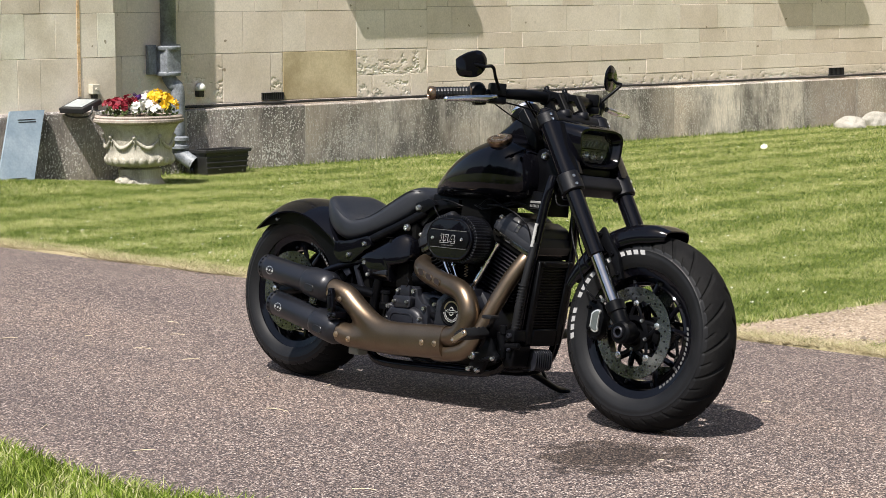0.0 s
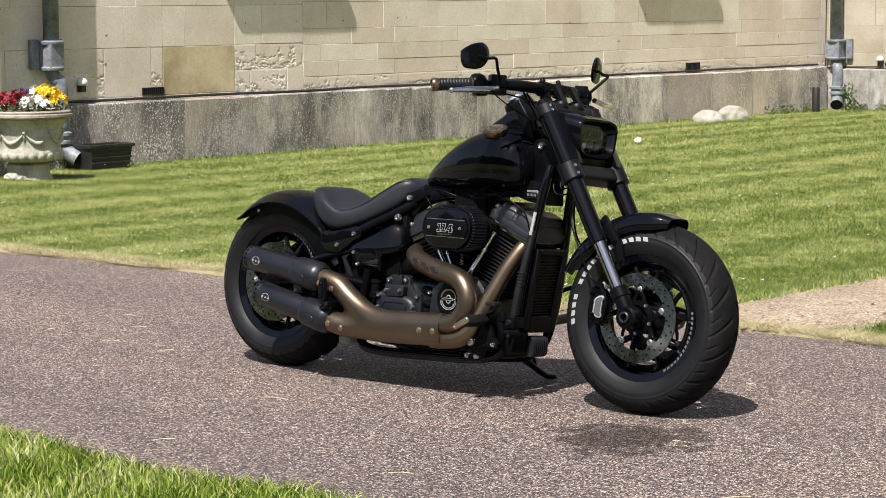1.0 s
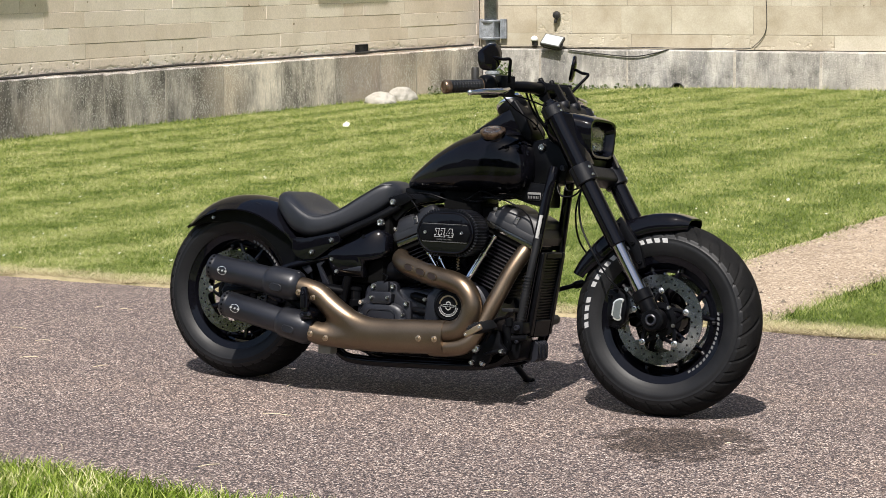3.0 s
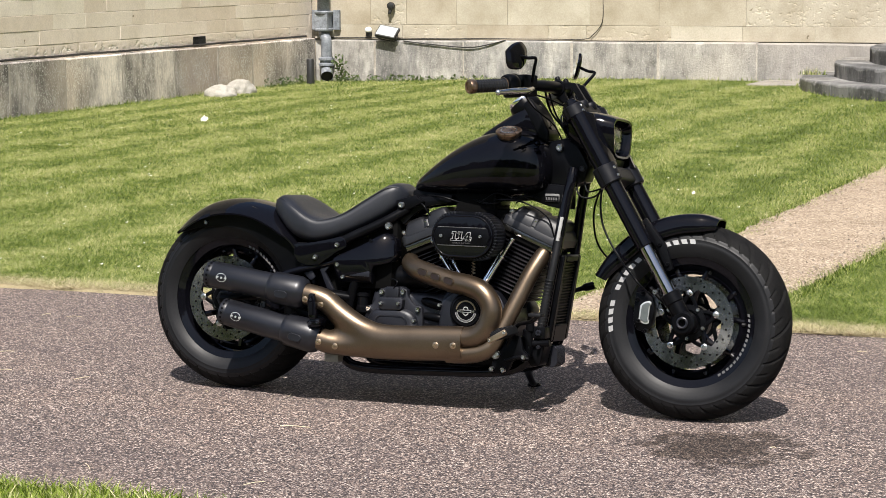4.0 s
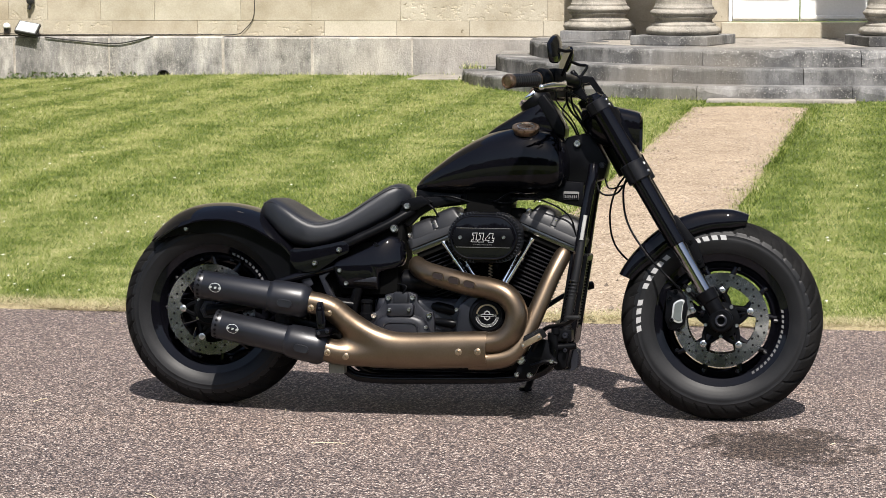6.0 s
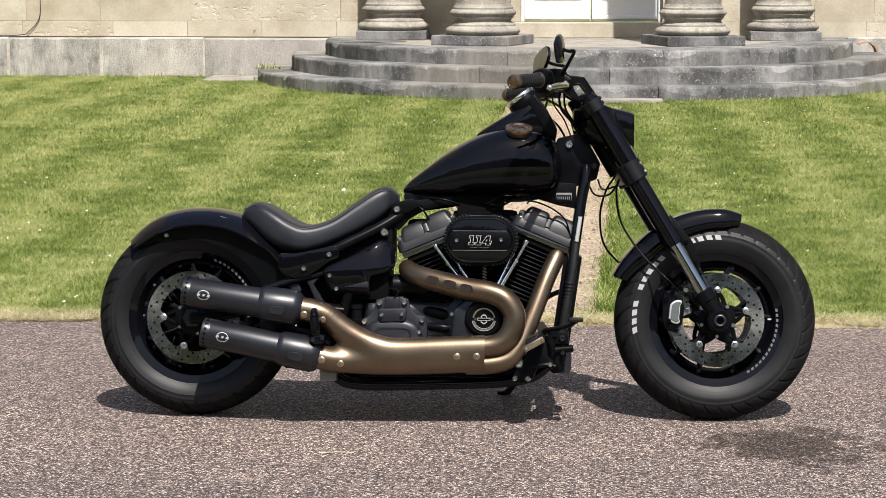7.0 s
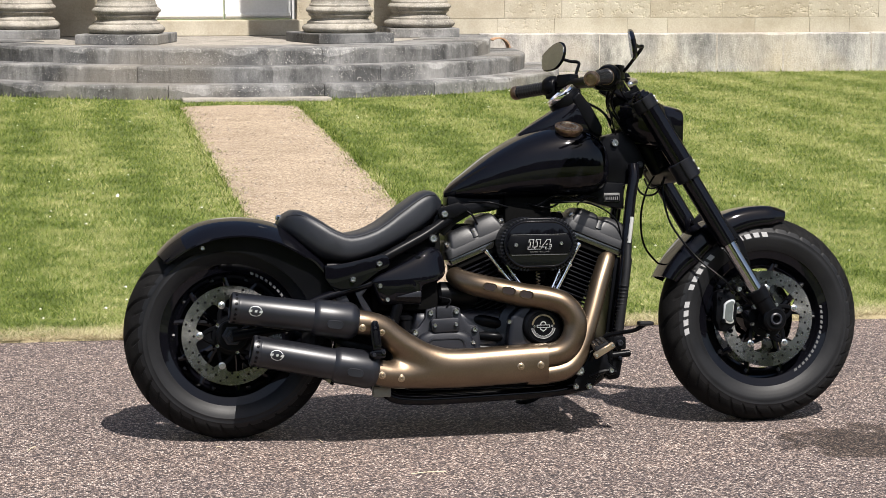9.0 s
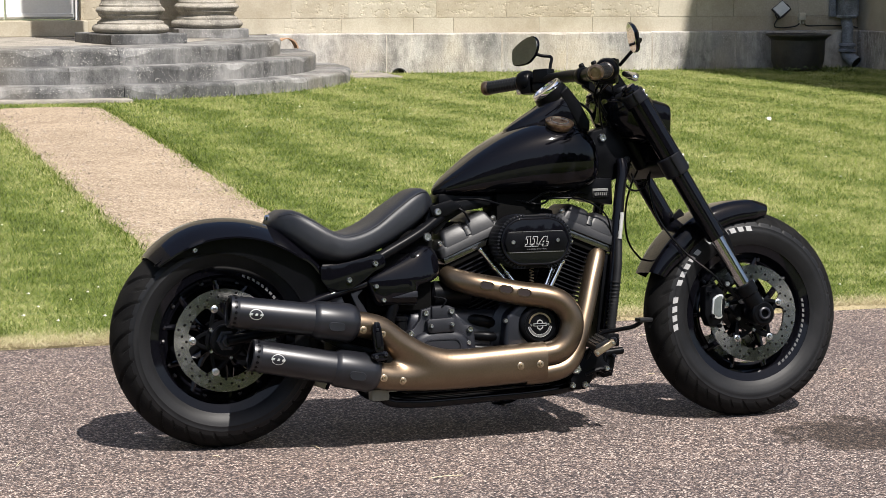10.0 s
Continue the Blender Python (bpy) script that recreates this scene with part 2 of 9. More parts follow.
def asphalt():
    m, n, l, b = nodes_of("exposed aggregate asphalt")
    pos = n.new("ShaderNodeNewGeometry").outputs["Position"]
    v = n.new("ShaderNodeTexVoronoi")
    v.inputs["Scale"].default_value = 180.0
    l.new(pos, v.inputs["Vector"])
    sep = n.new("ShaderNodeSeparateColor")
    l.new(v.outputs["Color"], sep.inputs[0])
    chips = ramp(n, [(0.0, (0.060, 0.052, 0.052)), (0.26, (0.13, 0.104, 0.102)), (0.50, (0.235, 0.182, 0.160)), (0.72, (0.40, 0.315, 0.272)), (0.88, (0.62, 0.53, 0.465)), (1.0, (0.74, 0.67, 0.60))], "CONSTANT")
    l.new(sep.outputs[0], chips.inputs[0])
    edge = ramp(n, [(0.25, (1, 1, 1)), (0.62, (0.42, 0.40, 0.39))])
    l.new(v.outputs["Distance"], edge.inputs[0])
    col = mix_rgb(n, l, chips.outputs[0], edge.outputs[0], 1.0, "MULTIPLY")
    worn = noise_tex(n, l, 0.9, 6, (0.55, 1.5, 1))
    rw = ramp(n, [(0.30, (0.80, 0.80, 0.83)), (0.52, (1, 1, 1)), (0.72, (1.22, 1.18, 1.12))])
    l.new(worn.outputs["Fac"], rw.inputs[0])
    col = mix_rgb(n, l, col, rw.outputs[0], 1.0, "MULTIPLY")
    spk = noise_tex(n, l, 30.0, 3)
    rk = ramp(n, [(0.32, (0.80,) * 3), (0.7, (1.12,) * 3)])
    l.new(spk.outputs["Fac"], rk.inputs[0])
    col = mix_rgb(n, l, col, rk.outputs[0], 1.0, "MULTIPLY")
    # a damp stain in front of the motorcycle
    sub = n.new("ShaderNodeVectorMath")
    sub.operation = "SUBTRACT"
    sub.inputs[1].default_value = (1.79, -0.27, 0)
    l.new(pos, sub.inputs[0])
    scl = n.new("ShaderNodeVectorMath")
    scl.operation = "MULTIPLY"
    scl.inputs[1].default_value = (2.4, 2.1, 0)
    l.new(sub.outputs[0], scl.inputs[0])
    ln = n.new("ShaderNodeVectorMath")
    ln.operation = "LENGTH"
    l.new(scl.outputs[0], ln.inputs[0])
    wob = noise_tex(n, l, 9.0, 6, rough=0.7)
    ad = n.new("ShaderNodeMath")
    ad.operation = "MULTIPLY_ADD"
    ad.inputs[1].default_value = 2.0
    l.new(wob.outputs["Fac"], ad.inputs[0])
    l.new(ln.outputs["Value"], ad.inputs[2])
    wet = ramp(n, [(0.59, (0.32, 0.295, 0.27)), (0.66, (0.50, 0.48, 0.465)), (0.71, (1, 1, 1))])
    half = n.new("ShaderNodeMath")
    half.operation = "MULTIPLY"
    half.inputs[1].default_value = 0.45
    l.new(ad.outputs[0], half.inputs[0])
    l.new(half.outputs[0], wet.inputs[0])
    col = mix_rgb(n, l, col, wet.outputs[0], 1.0, "MULTIPLY")
    l.new(col, b.inputs["Base Color"])
    b.inputs["Roughness"].default_value = 0.8
    b.inputs["Specular IOR Level"].default_value = 0.35
    add_bump(n, l, b, v.outputs["Distance"], 0.7, -0.003)
    return m


def gravel():
    m, n, l, b = nodes_of("pink gravel path")
    pos = n.new("ShaderNodeNewGeometry").outputs["Position"]
    v = n.new("ShaderNodeTexVoronoi")
    v.inputs["Scale"].default_value = 125.0
    l.new(pos, v.inputs["Vector"])
    sep = n.new("ShaderNodeSeparateColor")
    l.new(v.outputs["Color"], sep.inputs[0])
    chips = ramp(n, [(0.0, (0.13, 0.099, 0.072)), (0.30, (0.262, 0.210, 0.156)), (0.85, (0.372, 0.307, 0.237)), (1.0, (0.56, 0.485, 0.39))])
    l.new(sep.outputs[0], chips.inputs[0])
    worn = noise_tex(n, l, 2.5, 6)
    rw = ramp(n, [(0.3, (0.80, 0.77, 0.74)), (0.7, (1.1, 1.08, 1.05))])
    l.new(worn.outputs["Fac"], rw.inputs[0])
    col = mix_rgb(n, l, chips.outputs[0], rw.outputs[0], 1.0, "MULTIPLY")
    debris = noise_tex(n, l, 16.0, 6, (0.8, 1.2, 1), rough=0.75)
    rd = ramp(n, [(0.60, (1, 1, 1)), (0.70, (0.50, 0.45, 0.40))])
    l.new(debris.outputs["Fac"], rd.inputs[0])
    col = mix_rgb(n, l, col, rd.outputs[0], 1.0, "MULTIPLY")
    l.new(col, b.inputs["Base Color"])
    b.inputs["Roughness"].default_value = 0.95
    b.inputs["Specular IOR Level"].default_value = 0.2
    add_bump(n, l, b, v.outputs["Distance"], 0.6, -0.004)
    return m


def grass(name, dark, mid, pale, dry, blades=True):
    """Turf: mown bands along the lawn, clumps, straw at the road's edge."""
    m, n, l, b = nodes_of(name)
    geo = n.new("ShaderNodeNewGeometry")
    sep = n.new("ShaderNodeSeparateXYZ")
    l.new(geo.outputs["Position"], sep.inputs[0])
    wob = noise_tex(n, l, 1.1, 3)
    # mown bands
    band = n.new("ShaderNodeVectorMath")
    band.operation = "DOT_PRODUCT"
    band.inputs[1].default_value = BAND
    l.new(geo.outputs["Position"], band.inputs[0])
    ba = n.new("ShaderNodeMath")
    ba.operation = "MULTIPLY_ADD"
    ba.inputs[1].default_value = 8.0
    l.new(wob.outputs["Fac"], ba.inputs[0])
    l.new(band.outputs["Value"], ba.inputs[2])
    si = n.new("ShaderNodeMath")
    si.operation = "SINE"
    l.new(ba.outputs[0], si.inputs[0])
    clump = noise_tex(n, l, 5.0, 5, rough=0.7)
    mx = n.new("ShaderNodeMath")
    mx.operation = "MULTIPLY_ADD"
    mx.inputs[1].default_value = 0.11
    l.new(si.outputs[0], mx.inputs[0])
    l.new(clump.outputs["Fac"], mx.inputs[2])
    bleach = noise_tex(n, l, 0.8, 4, rough=0.65)       # sun-bleached patches
    mb = n.new("ShaderNodeMath")
    mb.operation = "MULTIPLY_ADD"
    mb.inputs[1].default_value = 0.42
    l.new(bleach.outputs["Fac"], mb.inputs[0])
    l.new(mx.outputs[0], mb.inputs[2])
    # lusher beside the path, drier on the open lawn
    side = n.new("ShaderNodeMath")
    side.operation = "SUBTRACT"
    side.inputs[1].default_value = 0.95
    l.new(sep.outputs[0], side.inputs[0])
    away = n.new("ShaderNodeMath")
    away.operation = "ABSOLUTE"
    l.new(side.outputs[0], away.inputs[0])
    lush = n.new("ShaderNodeMapRange")
    lush.inputs[1].default_value, lush.inputs[2].default_value = 0.5, 3.4
    l.new(away.outputs[0], lush.inputs[0])
    lush.inputs[3].default_value, lush.inputs[4].default_value = -0.25, -0.175
    ml = n.new("ShaderNodeMath")
    ml.operation = "ADD"
    l.new(mb.outputs[0], ml.inputs[0])
    l.new(lush.outputs[0], ml.inputs[1])
    mx = ml
    if blades:
        mr = n.new("ShaderNodeMath")
        mr.operation = "MULTIPLY_ADD"
        mr.inputs[1].default_value = 0.90
        l.new(geo.outputs["Random Per Island"], mr.inputs[0])
        l.new(mx.outputs[0], mr.inputs[2])
        mx = n.new("ShaderNodeMath")
        mx.operation = "SUBTRACT"
        mx.inputs[1].default_value = 0.45
        l.new(mr.outputs[0], mx.inputs[0])
    r = ramp(n, [(0.18, dark), (0.45, mid), (0.75, pale), (0.93, dry)])
    l.new(mx.outputs[0], r.inputs[0])
    # straw along the road
    ed = n.new("ShaderNodeMapRange")
    ed.inputs[1].default_value, ed.inputs[2].default_value = 2.14, 1.88
    l.new(sep.outputs[1], ed.inputs[0])
    near = n.new("ShaderNodeMapRange")
    near.inputs[1].default_value, near.inputs[2].default_value = 0.4, 1.2
    l.new(sep.outputs[1], near.inputs[0])
    e2 = n.new("ShaderNodeMath")
    e2.operation = "MULTIPLY"
    l.new(ed.outputs[0], e2.inputs[0])
    l.new(near.outputs[0], e2.inputs[1])
    e3 = n.new("ShaderNodeMath")
    e3.operation = "MULTIPLY"
    l.new(e2.outputs[0], e3.inputs[0])
    rc = ramp(n, [(0.44, (0.0,) * 3), (0.66, (0.9,) * 3)] if blades else [(0.22, (0.25,) * 3), (0.46, (0.95,) * 3)])
    l.new(clump.outputs["Fac"], rc.inputs[0])
    l.new(rc.outputs[0], e3.inputs[1])
    col = mix_rgb(n, l, r.outputs[0], dry, e3.outputs[0])
    l.new(col, b.inputs["Base Color"])
    b.inputs["Roughness"].default_value = 0.55
    b.inputs["Specular IOR Level"].default_value = 0.16
    if blades:
        tr = n.new("ShaderNodeBsdfTranslucent")
        l.new(col, tr.inputs["Color"])
        ms = n.new("ShaderNodeMixShader")
        ms.inputs[0].default_value = 0.35
        l.new(b.outputs[0], ms.inputs[1])
        l.new(tr.outputs[0], ms.inputs[2])
        l.new(ms.outputs[0], n["Material Output"].inputs["Surface"])
    else:
        bt = noise_tex(n, l, 60.0, 4)
        add_bump(n, l, b, bt.outputs["Fac"], 0.8, 0.02)
    return m


BAND = (8.6, 0.0, 0.0)
ASPHALT = asphalt()
GRAVEL = gravel()
TURF = grass("turf under the blades", (0.045, 0.066, 0.013), (0.100, 0.134, 0.028), (0.19, 0.205, 0.062), (0.33, 0.275, 0.165), False)
BLADES = grass("grass blades", (0.042, 0.070, 0.008), (0.141, 0.204, 0.030), (0.350, 0.398, 0.120), (0.62, 0.58, 0.34))
VERGE = grass("lush verge blades", (0.060, 0.100, 0.008), (0.195, 0.285, 0.030), (0.42, 0.49, 0.120), (0.62, 0.58, 0.34))


def plain(name, col, rough=0.5, metal=0.0, coat=0.0, spec=0.5):
    return surface(name, tuple(v * 0.9 for v in col), tuple(min(1, v * 1.08) for v in col), 12, rough, metal, 150, 0.12, 0.06, 150, 0.0006, coat, "obj", 0.05, spec=spec)


def leafy(name, a, b_):
    m, n, l, b = nodes_of(name)
    geo = n.new("ShaderNodeNewGeometry")
    r = ramp(n, [(0.0, a), (1.0, b_)])
    l.new(geo.outputs["Random Per Island"], r.inputs[0])
    l.new(r.outputs[0], b.inputs["Base Color"])
    b.inputs["Roughness"].default_value = 0.55
    tr = n.new("ShaderNodeBsdfTranslucent")
    l.new(r.outputs[0], tr.inputs["Color"])
    ms = n.new("ShaderNodeMixShader")
    ms.inputs[0].default_value = 0.25
    l.new(b.outputs[0], ms.inputs[1])
    l.new(tr.outputs[0], ms.inputs[2])
    l.new(ms.outputs[0], n["Material Output"].inputs["Surface"])
    return m


STRAW_BLADE = leafy("dry grass blades", (0.30, 0.25, 0.13), (0.62, 0.55, 0.36))
LEAF = leafy("weed leaves", (0.04, 0.075, 0.02), (0.11, 0.14, 0.04))
PETAL_RED = leafy("crimson petals", (0.16, 0.006, 0.018), (0.33, 0.015, 0.035))
PETAL_WHITE = leafy("white petals", (0.70, 0.70, 0.66), (0.82, 0.82, 0.78))
PETAL_YELLOW = leafy("yellow petals", (0.72, 0.42, 0.01), (0.85, 0.58, 0.03))
PETAL_PURPLE = leafy("purple petals", (0.07, 0.02, 0.14), (0.12, 0.04, 0.22))

# ---- building tools ----
def mesh_of(name, bm, smooth=False):
    me = bpy.data.meshes.new(name)
    bm.normal_update()
    bm.to_mesh(me)
    bm.free()
    if smooth:
        me.shade_smooth()
    return me


def part(name, bm, material, parent=None, label="", smooth=False, angle=None):
    """One mesh object, under a thing or a part."""
    me = mesh_of(name, bm, smooth)
    if angle is not None:
        me.shade_smooth()
        me.set_sharp_from_angle(angle=radians(angle))
    me.materials.append(material)
    ob = new(name, me)
    if parent is not None:
        ob.parent = parent
    if label:
        ob["label"] = label
    return ob


def empty(name, m=None):
    ob = new(name)
    ob.empty_display_size = 0.1
    if m is not None:
        ob.matrix_world = m
    return ob


def box(x0, x1, y0, y1, z0, z1, bevel=0.0, seg=1, bm=None):
    bm = bm or bmesh.new()
    got = bmesh.ops.create_cube(bm, size=1.0, matrix=Matrix.Translation(((x0 + x1) / 2, (y0 + y1) / 2, (z0 + z1) / 2)) @ Matrix.Diagonal((x1 - x0, y1 - y0, z1 - z0, 1)))
    if bevel:
        es = list({e for v in got["verts"] for e in v.link_edges})
        bmesh.ops.bevel(bm, geom=es, offset=bevel, segments=seg, profile=0.6, affect="EDGES")
    return bm


def rings(rows, close=True, caps=True, bm=None):
    """A skin over rows of points, each row a closed ring."""
    bm = bm or bmesh.new()
    vs = [[bm.verts.new(p) for p in row] for row in rows]
    k = len(rows[0])
    for a, b in zip(vs, vs[1:]):
        for i in range(k if close else k - 1):
            j = (i + 1) % k
            bm.faces.new((a[i], a[j], b[j], b[i]))
    if caps and close:
        bm.faces.new(list(reversed(vs[0])))
        bm.faces.new(vs[-1])
    return bm


def lathe(profile, segs=32, m=None, bm=None, arc=1.0, start=0.0, caps=True):
    """Turn (radius, height) pairs about z."""
    rows = []
    for r, z in profile:
        rows.append([Vector((r * math.cos(2 * math.pi * (start + arc * i / segs)), r * math.sin(2 * math.pi * (start + arc * i / segs)), z)) for i in range(segs)])
    if m is not None:
        rows = [[m @ p for p in row] for row in rows]
    return rings(rows, caps=caps, bm=bm)


def smooth_line(pts, per=6):
    """A curve through the points (Catmull-Rom)."""
    p = [Vector(q) for q in pts]
    p = [p[0] * 2 - p[1]] + p + [p[-1] * 2 - p[-2]]
    out = []
    for a, b, c, d in zip(p, p[1:], p[2:], p[3:]):
        for i in range(per):
            t = i / per
            out.append(0.5 * (2 * b + (c - a) * t + (2 * a - 5 * b + 4 * c - d) * t * t + (3 * b - a - 3 * c + d) * t ** 3))
    out.append(p[-2])
    return out


def tube(pts, radius, segs=10, per=5, bm=None, caps=True, flat=None):
    """A pipe along a smooth curve; radius: one number or one for each given point."""
    line = smooth_line(pts, per) if per > 1 else [Vector(q) for q in pts]
    n = len(line)
    if isinstance(radius, (int, float)):
        rad = [radius] * n
    else:
        rad = [float(v) for v in np.interp(np.linspace(0, len(pts) - 1, n), range(len(pts)), radius)]
    rows, side = [], None
    for i, c in enumerate(line):
        d = (line[min(i + 1, n - 1)] - line[max(i - 1, 0)]).normalized()
        if side is None:
            side = d.cross(Vector((0, 0, 1)) if abs(d.z) < 0.9 else Vector((0, 1, 0))).normalized()
        side = (side - d * side.dot(d)).normalized()
        up = d.cross(side)
        k = flat or 1.0
        rows.append([c + rad[i] * (math.cos(2 * math.pi * j / segs) * side + k * math.sin(2 * math.pi * j / segs) * up) for j in range(segs)])
    return rings(rows, caps=caps, bm=bm)


def moved(bm, m):
    bm.transform(m)
    return bm


def bolt(at, way, r=0.006, h=0.006, bm=None, segs=10):
    """A domed bolt head at a place, facing a way."""
    m = Matrix.Translation(at) @ Vector(way).to_track_quat("Z", "Y").to_matrix().to_4x4()
    return lathe([(r, -0.004), (r, h * 0.5), (r * 0.75, h), (r * 0.45, h), (r * 0.4, h * 0.55), (0.0005, h * 0.55)], segs, m, bm)


rnd = random.Random(7)

# ---- ground ----
def ground_z(x, y):
    def s(a, b, v):
        k = min(1, max(0, (v - a) / (b - a)))
        return k * k * (3 - 2 * k)
    rise = 0.07 * s(3, 12, y) * s(-7.9, -4.5, x) + 0.10 * math.exp(-((x + 7.3) ** 2 + (y - 3.6) ** 2) / 0.9)
    edge = 0.012 if (y > 1.83 or y < -1.53) else -0.03
    return rise + edge


xs = [-400, -150, -60, -25, -14] + [-10 + 0.5 * i for i in range(45)] + [16, 25, 60, 150, 400]
ys = [-400, -150, -60, -25, -12, -6, -4, -3, -2.4, -2.0, -1.8, -1.65, -1.54, -1.52, 0, 1.82, 1.84, 1.95, 2.2] + [2.5 + 0.5 * i for i in range(33)] + [20, 25, 60, 150, 400]
bm = bmesh.new()
grid = [[bm.verts.new((x, y, ground_z(x, y))) for x in xs] for y in ys]
for r0, r1 in zip(grid, grid[1:]):
    for i in range(len(xs) - 1):
        bm.faces.new((r0[i], r0[i + 1], r1[i + 1], r1[i]))
tagged(part("ground", bm, TURF, smooth=True), "mown green lawn turf around the drive", "lawn", kind="structure")

# the drive, with ragged edges
bm = bmesh.new()
step_x = [-80, -40, -20, -12] + [-8 + 0.12 * i for i in range(142)] + [12, 20, 40, 80]
near = [(x, -1.54 + 0.05 * noise.noise((x * 2.1, 0, 3)) + 0.02 * noise.noise((x * 9, 1, 3))) for x in step_x]
far = [(x, 1.86 + 0.06 * noise.noise((x * 1.7, 5, 3)) + 0.02 * noise.noise((x * 9, 7, 3))) for x in step_x]
rows = []
for row, z in ((near, -0.06), (near, 0.0), (far, 0.0), (far, -0.06)):
    rows.append([Vector((x, y, z)) for x, y in row])
for k in range(3):
    pass
rings(rows, close=False, caps=False, bm=bm)
bmesh.ops.recalc_face_normals(bm, faces=bm.faces)
tagged(part("road", bm, ASPHALT), "purple-grey exposed aggregate asphalt drive", "road", kind="structure")

# gravel path to the steps
bm = bmesh.new()
rows = []
for i in range(80):
    y = 1.96 + (12.75 - 1.96) * i / 79
    k = (y - 1.8) / 11
    flare = 0.14 * max(0, 1 - (y - 1.8) / 0.9) ** 2
    xl = 0.46 + 0.17 * k - flare + 0.05 * noise.noise((y * 1.6, 0, 9)) + 0.025 * noise.noise((y * 7, 0, 9))
    xr = 1.25 + 0.37 * k - flare * 0.4 + 0.05 * noise.noise((y * 1.6, 4, 9)) + 0.025 * noise.noise((y * 7, 5, 9))
    rows.append([Vector((xl + (xr - xl) * j / 5, y, ground_z(xl + (xr - xl) * j / 5, y) + (0.004 + 0.010 * math.sin(math.pi * j / 5)) * min(1, (y - 1.9) / 0.5))) for j in range(6)])
rings(rows, close=False, caps=False, bm=bm)
bmesh.ops.recalc_face_normals(bm, faces=bm.faces)
tagged(part("path", bm, GRAVEL, smooth=True), "straight pinkish gravel path up to the steps", "path", kind="structure")

# ---- walls ----
FRONT_Y, WING_X, EAST_X, EAVES = 17.42, -8.05, 11.0, 12.0
bm = box(-8.7, 0.66, FRONT_Y + 0.03, 18.1, -0.3, EAVES)
box(2.15, 11.7, FRONT_Y + 0.03, 18.1, -0.3, EAVES, bm=bm)
box(0.66, 2.15, FRONT_Y + 0.03, 18.1, -0.3, 0.50, bm=bm)
box(0.66, 2.15, FRONT_Y + 0.03, 18.1, 3.3, EAVES, bm=bm)
wall_north = tagged(part("wall_north", bm, MORTAR), "cream limestone ashlar house front", "wall", kind="structure")
wall_west = tagged(part("wall_west", box(-8.7, WING_X - 0.03, 4.9, FRONT_Y + 0.03, -0.3, EAVES), MORTAR), "tan limestone wing wall with eroded lower courses", "wall", kind="structure")
wall_east = tagged(part("wall_east", box(EAST_X, 11.7, 2.0, FRONT_Y + 0.03, -0.3, EAVES), STONE_SUN_DIMMED), "shaded limestone wing wall", "wall", kind="structure")
PIER_Y, PIER_X = 5.06, -7.77
pier = tagged(part("pier", box(-8.7, PIER_X - 0.02, 1.5, PIER_Y - 0.012, -0.3, EAVES), MORTAR), "projecting limestone pier at the wing's corner", "pier", kind="structure")

# window sills high on the wing, whose shade falls on the wall
for y in (7.36, 13.30):
    bm = box(WING_X - 0.1, WING_X + 0.155, y, y + 1.44, 1.84, 1.96, 0.012, 2)
    tagged(part("window_sill", bm, STONE_SUN_LIFTED), "projecting limestone window sill on the wing wall", "sill", group="wing window sills", kind="structure")

# ---- steps and platform ----
CX, CY = 1.36, 17.0
def step_ring(name, r_out, r_in, z0, z1, count, label):
    """Curved steps of separate wedge stones."""
    holder = empty(name)
    tagged(holder, label, "step", group="porch steps", kind="structure")
    half = math.pi / 2
    cuts = [-half + math.pi * i / count for i in range(count + 1)]
    for i in range(1, count):
        cuts[i] += rnd.uniform(-0.06, 0.06)
    for a0, a1 in zip(cuts, cuts[1:]):
        rows, k = [], 44
        g = 0.0025 / r_out
        dz = rnd.uniform(-0.004, 0.004)
        for i in range(k):
            a = a0 + g + (a1 - a0 - 2 * g) * i / (k - 1)
            wob = rnd.uniform(-0.0025, 0.002)
            sx, sy = math.sin(a), -math.cos(a)
            ro = r_out + wob
            ch = max(0.0, noise.noise((a * 9, z1 * 31, 2)) - 0.08) * 0.09 + max(0.0, noise.noise((a * 34, z1 * 17, 5)) - 0.22) * 0.05
            prof = ((r_in, z0), (ro - 0.004, z0), (ro - 0.002, z1 - 0.10), (ro, z1 - 0.022 - ch), (ro - 0.004 - ch * 0.4, z1 - 0.008 - ch * 0.3), (ro - 0.016 - ch, z1 + dz), (r_in, z1 + dz))
            rows.append([Vector((CX + r * sx, CY + r * sy, z)) for r, z in prof])
        part("step_stone", rings(rows), STEP, holder)
    for sgn in (-1, 1):        # straight returns to the wall
        x0, x1 = sorted((CX + sgn * r_in, CX + sgn * r_out))
        part("step_stone", box(x0, x1, CY + 0.003, FRONT_Y - 0.02, z0, z1, 0.01), STEP, holder)
    return holder


step_ring("step_lower", 3.42, 2.6, -0.1, 0.205, 9, "lowest curved grey stone step in the grass")
step_ring("step_middle", 3.07, 2.3, 0.0, 0.355, 8, "middle curved weathered grey stone step")
step_ring("step_upper", 2.72, 2.0, 0.1, 0.50, 7, "top curved grey stone step, chipped edge")
bm = lathe([(2.25, 0.3), (2.25, 0.497)], 48, Matrix.Translation((CX, CY, 0)), arc=0.5, start=0.5)
box(CX - 2.25, CX + 2.25, CY - 0.02, FRONT_Y + 0.02, 0.3, 0.4965, bm=bm)
tagged(part("porch_floor", bm, PLATFORM), "worn pale stone porch floor under the columns", "porch floor", kind="structure")
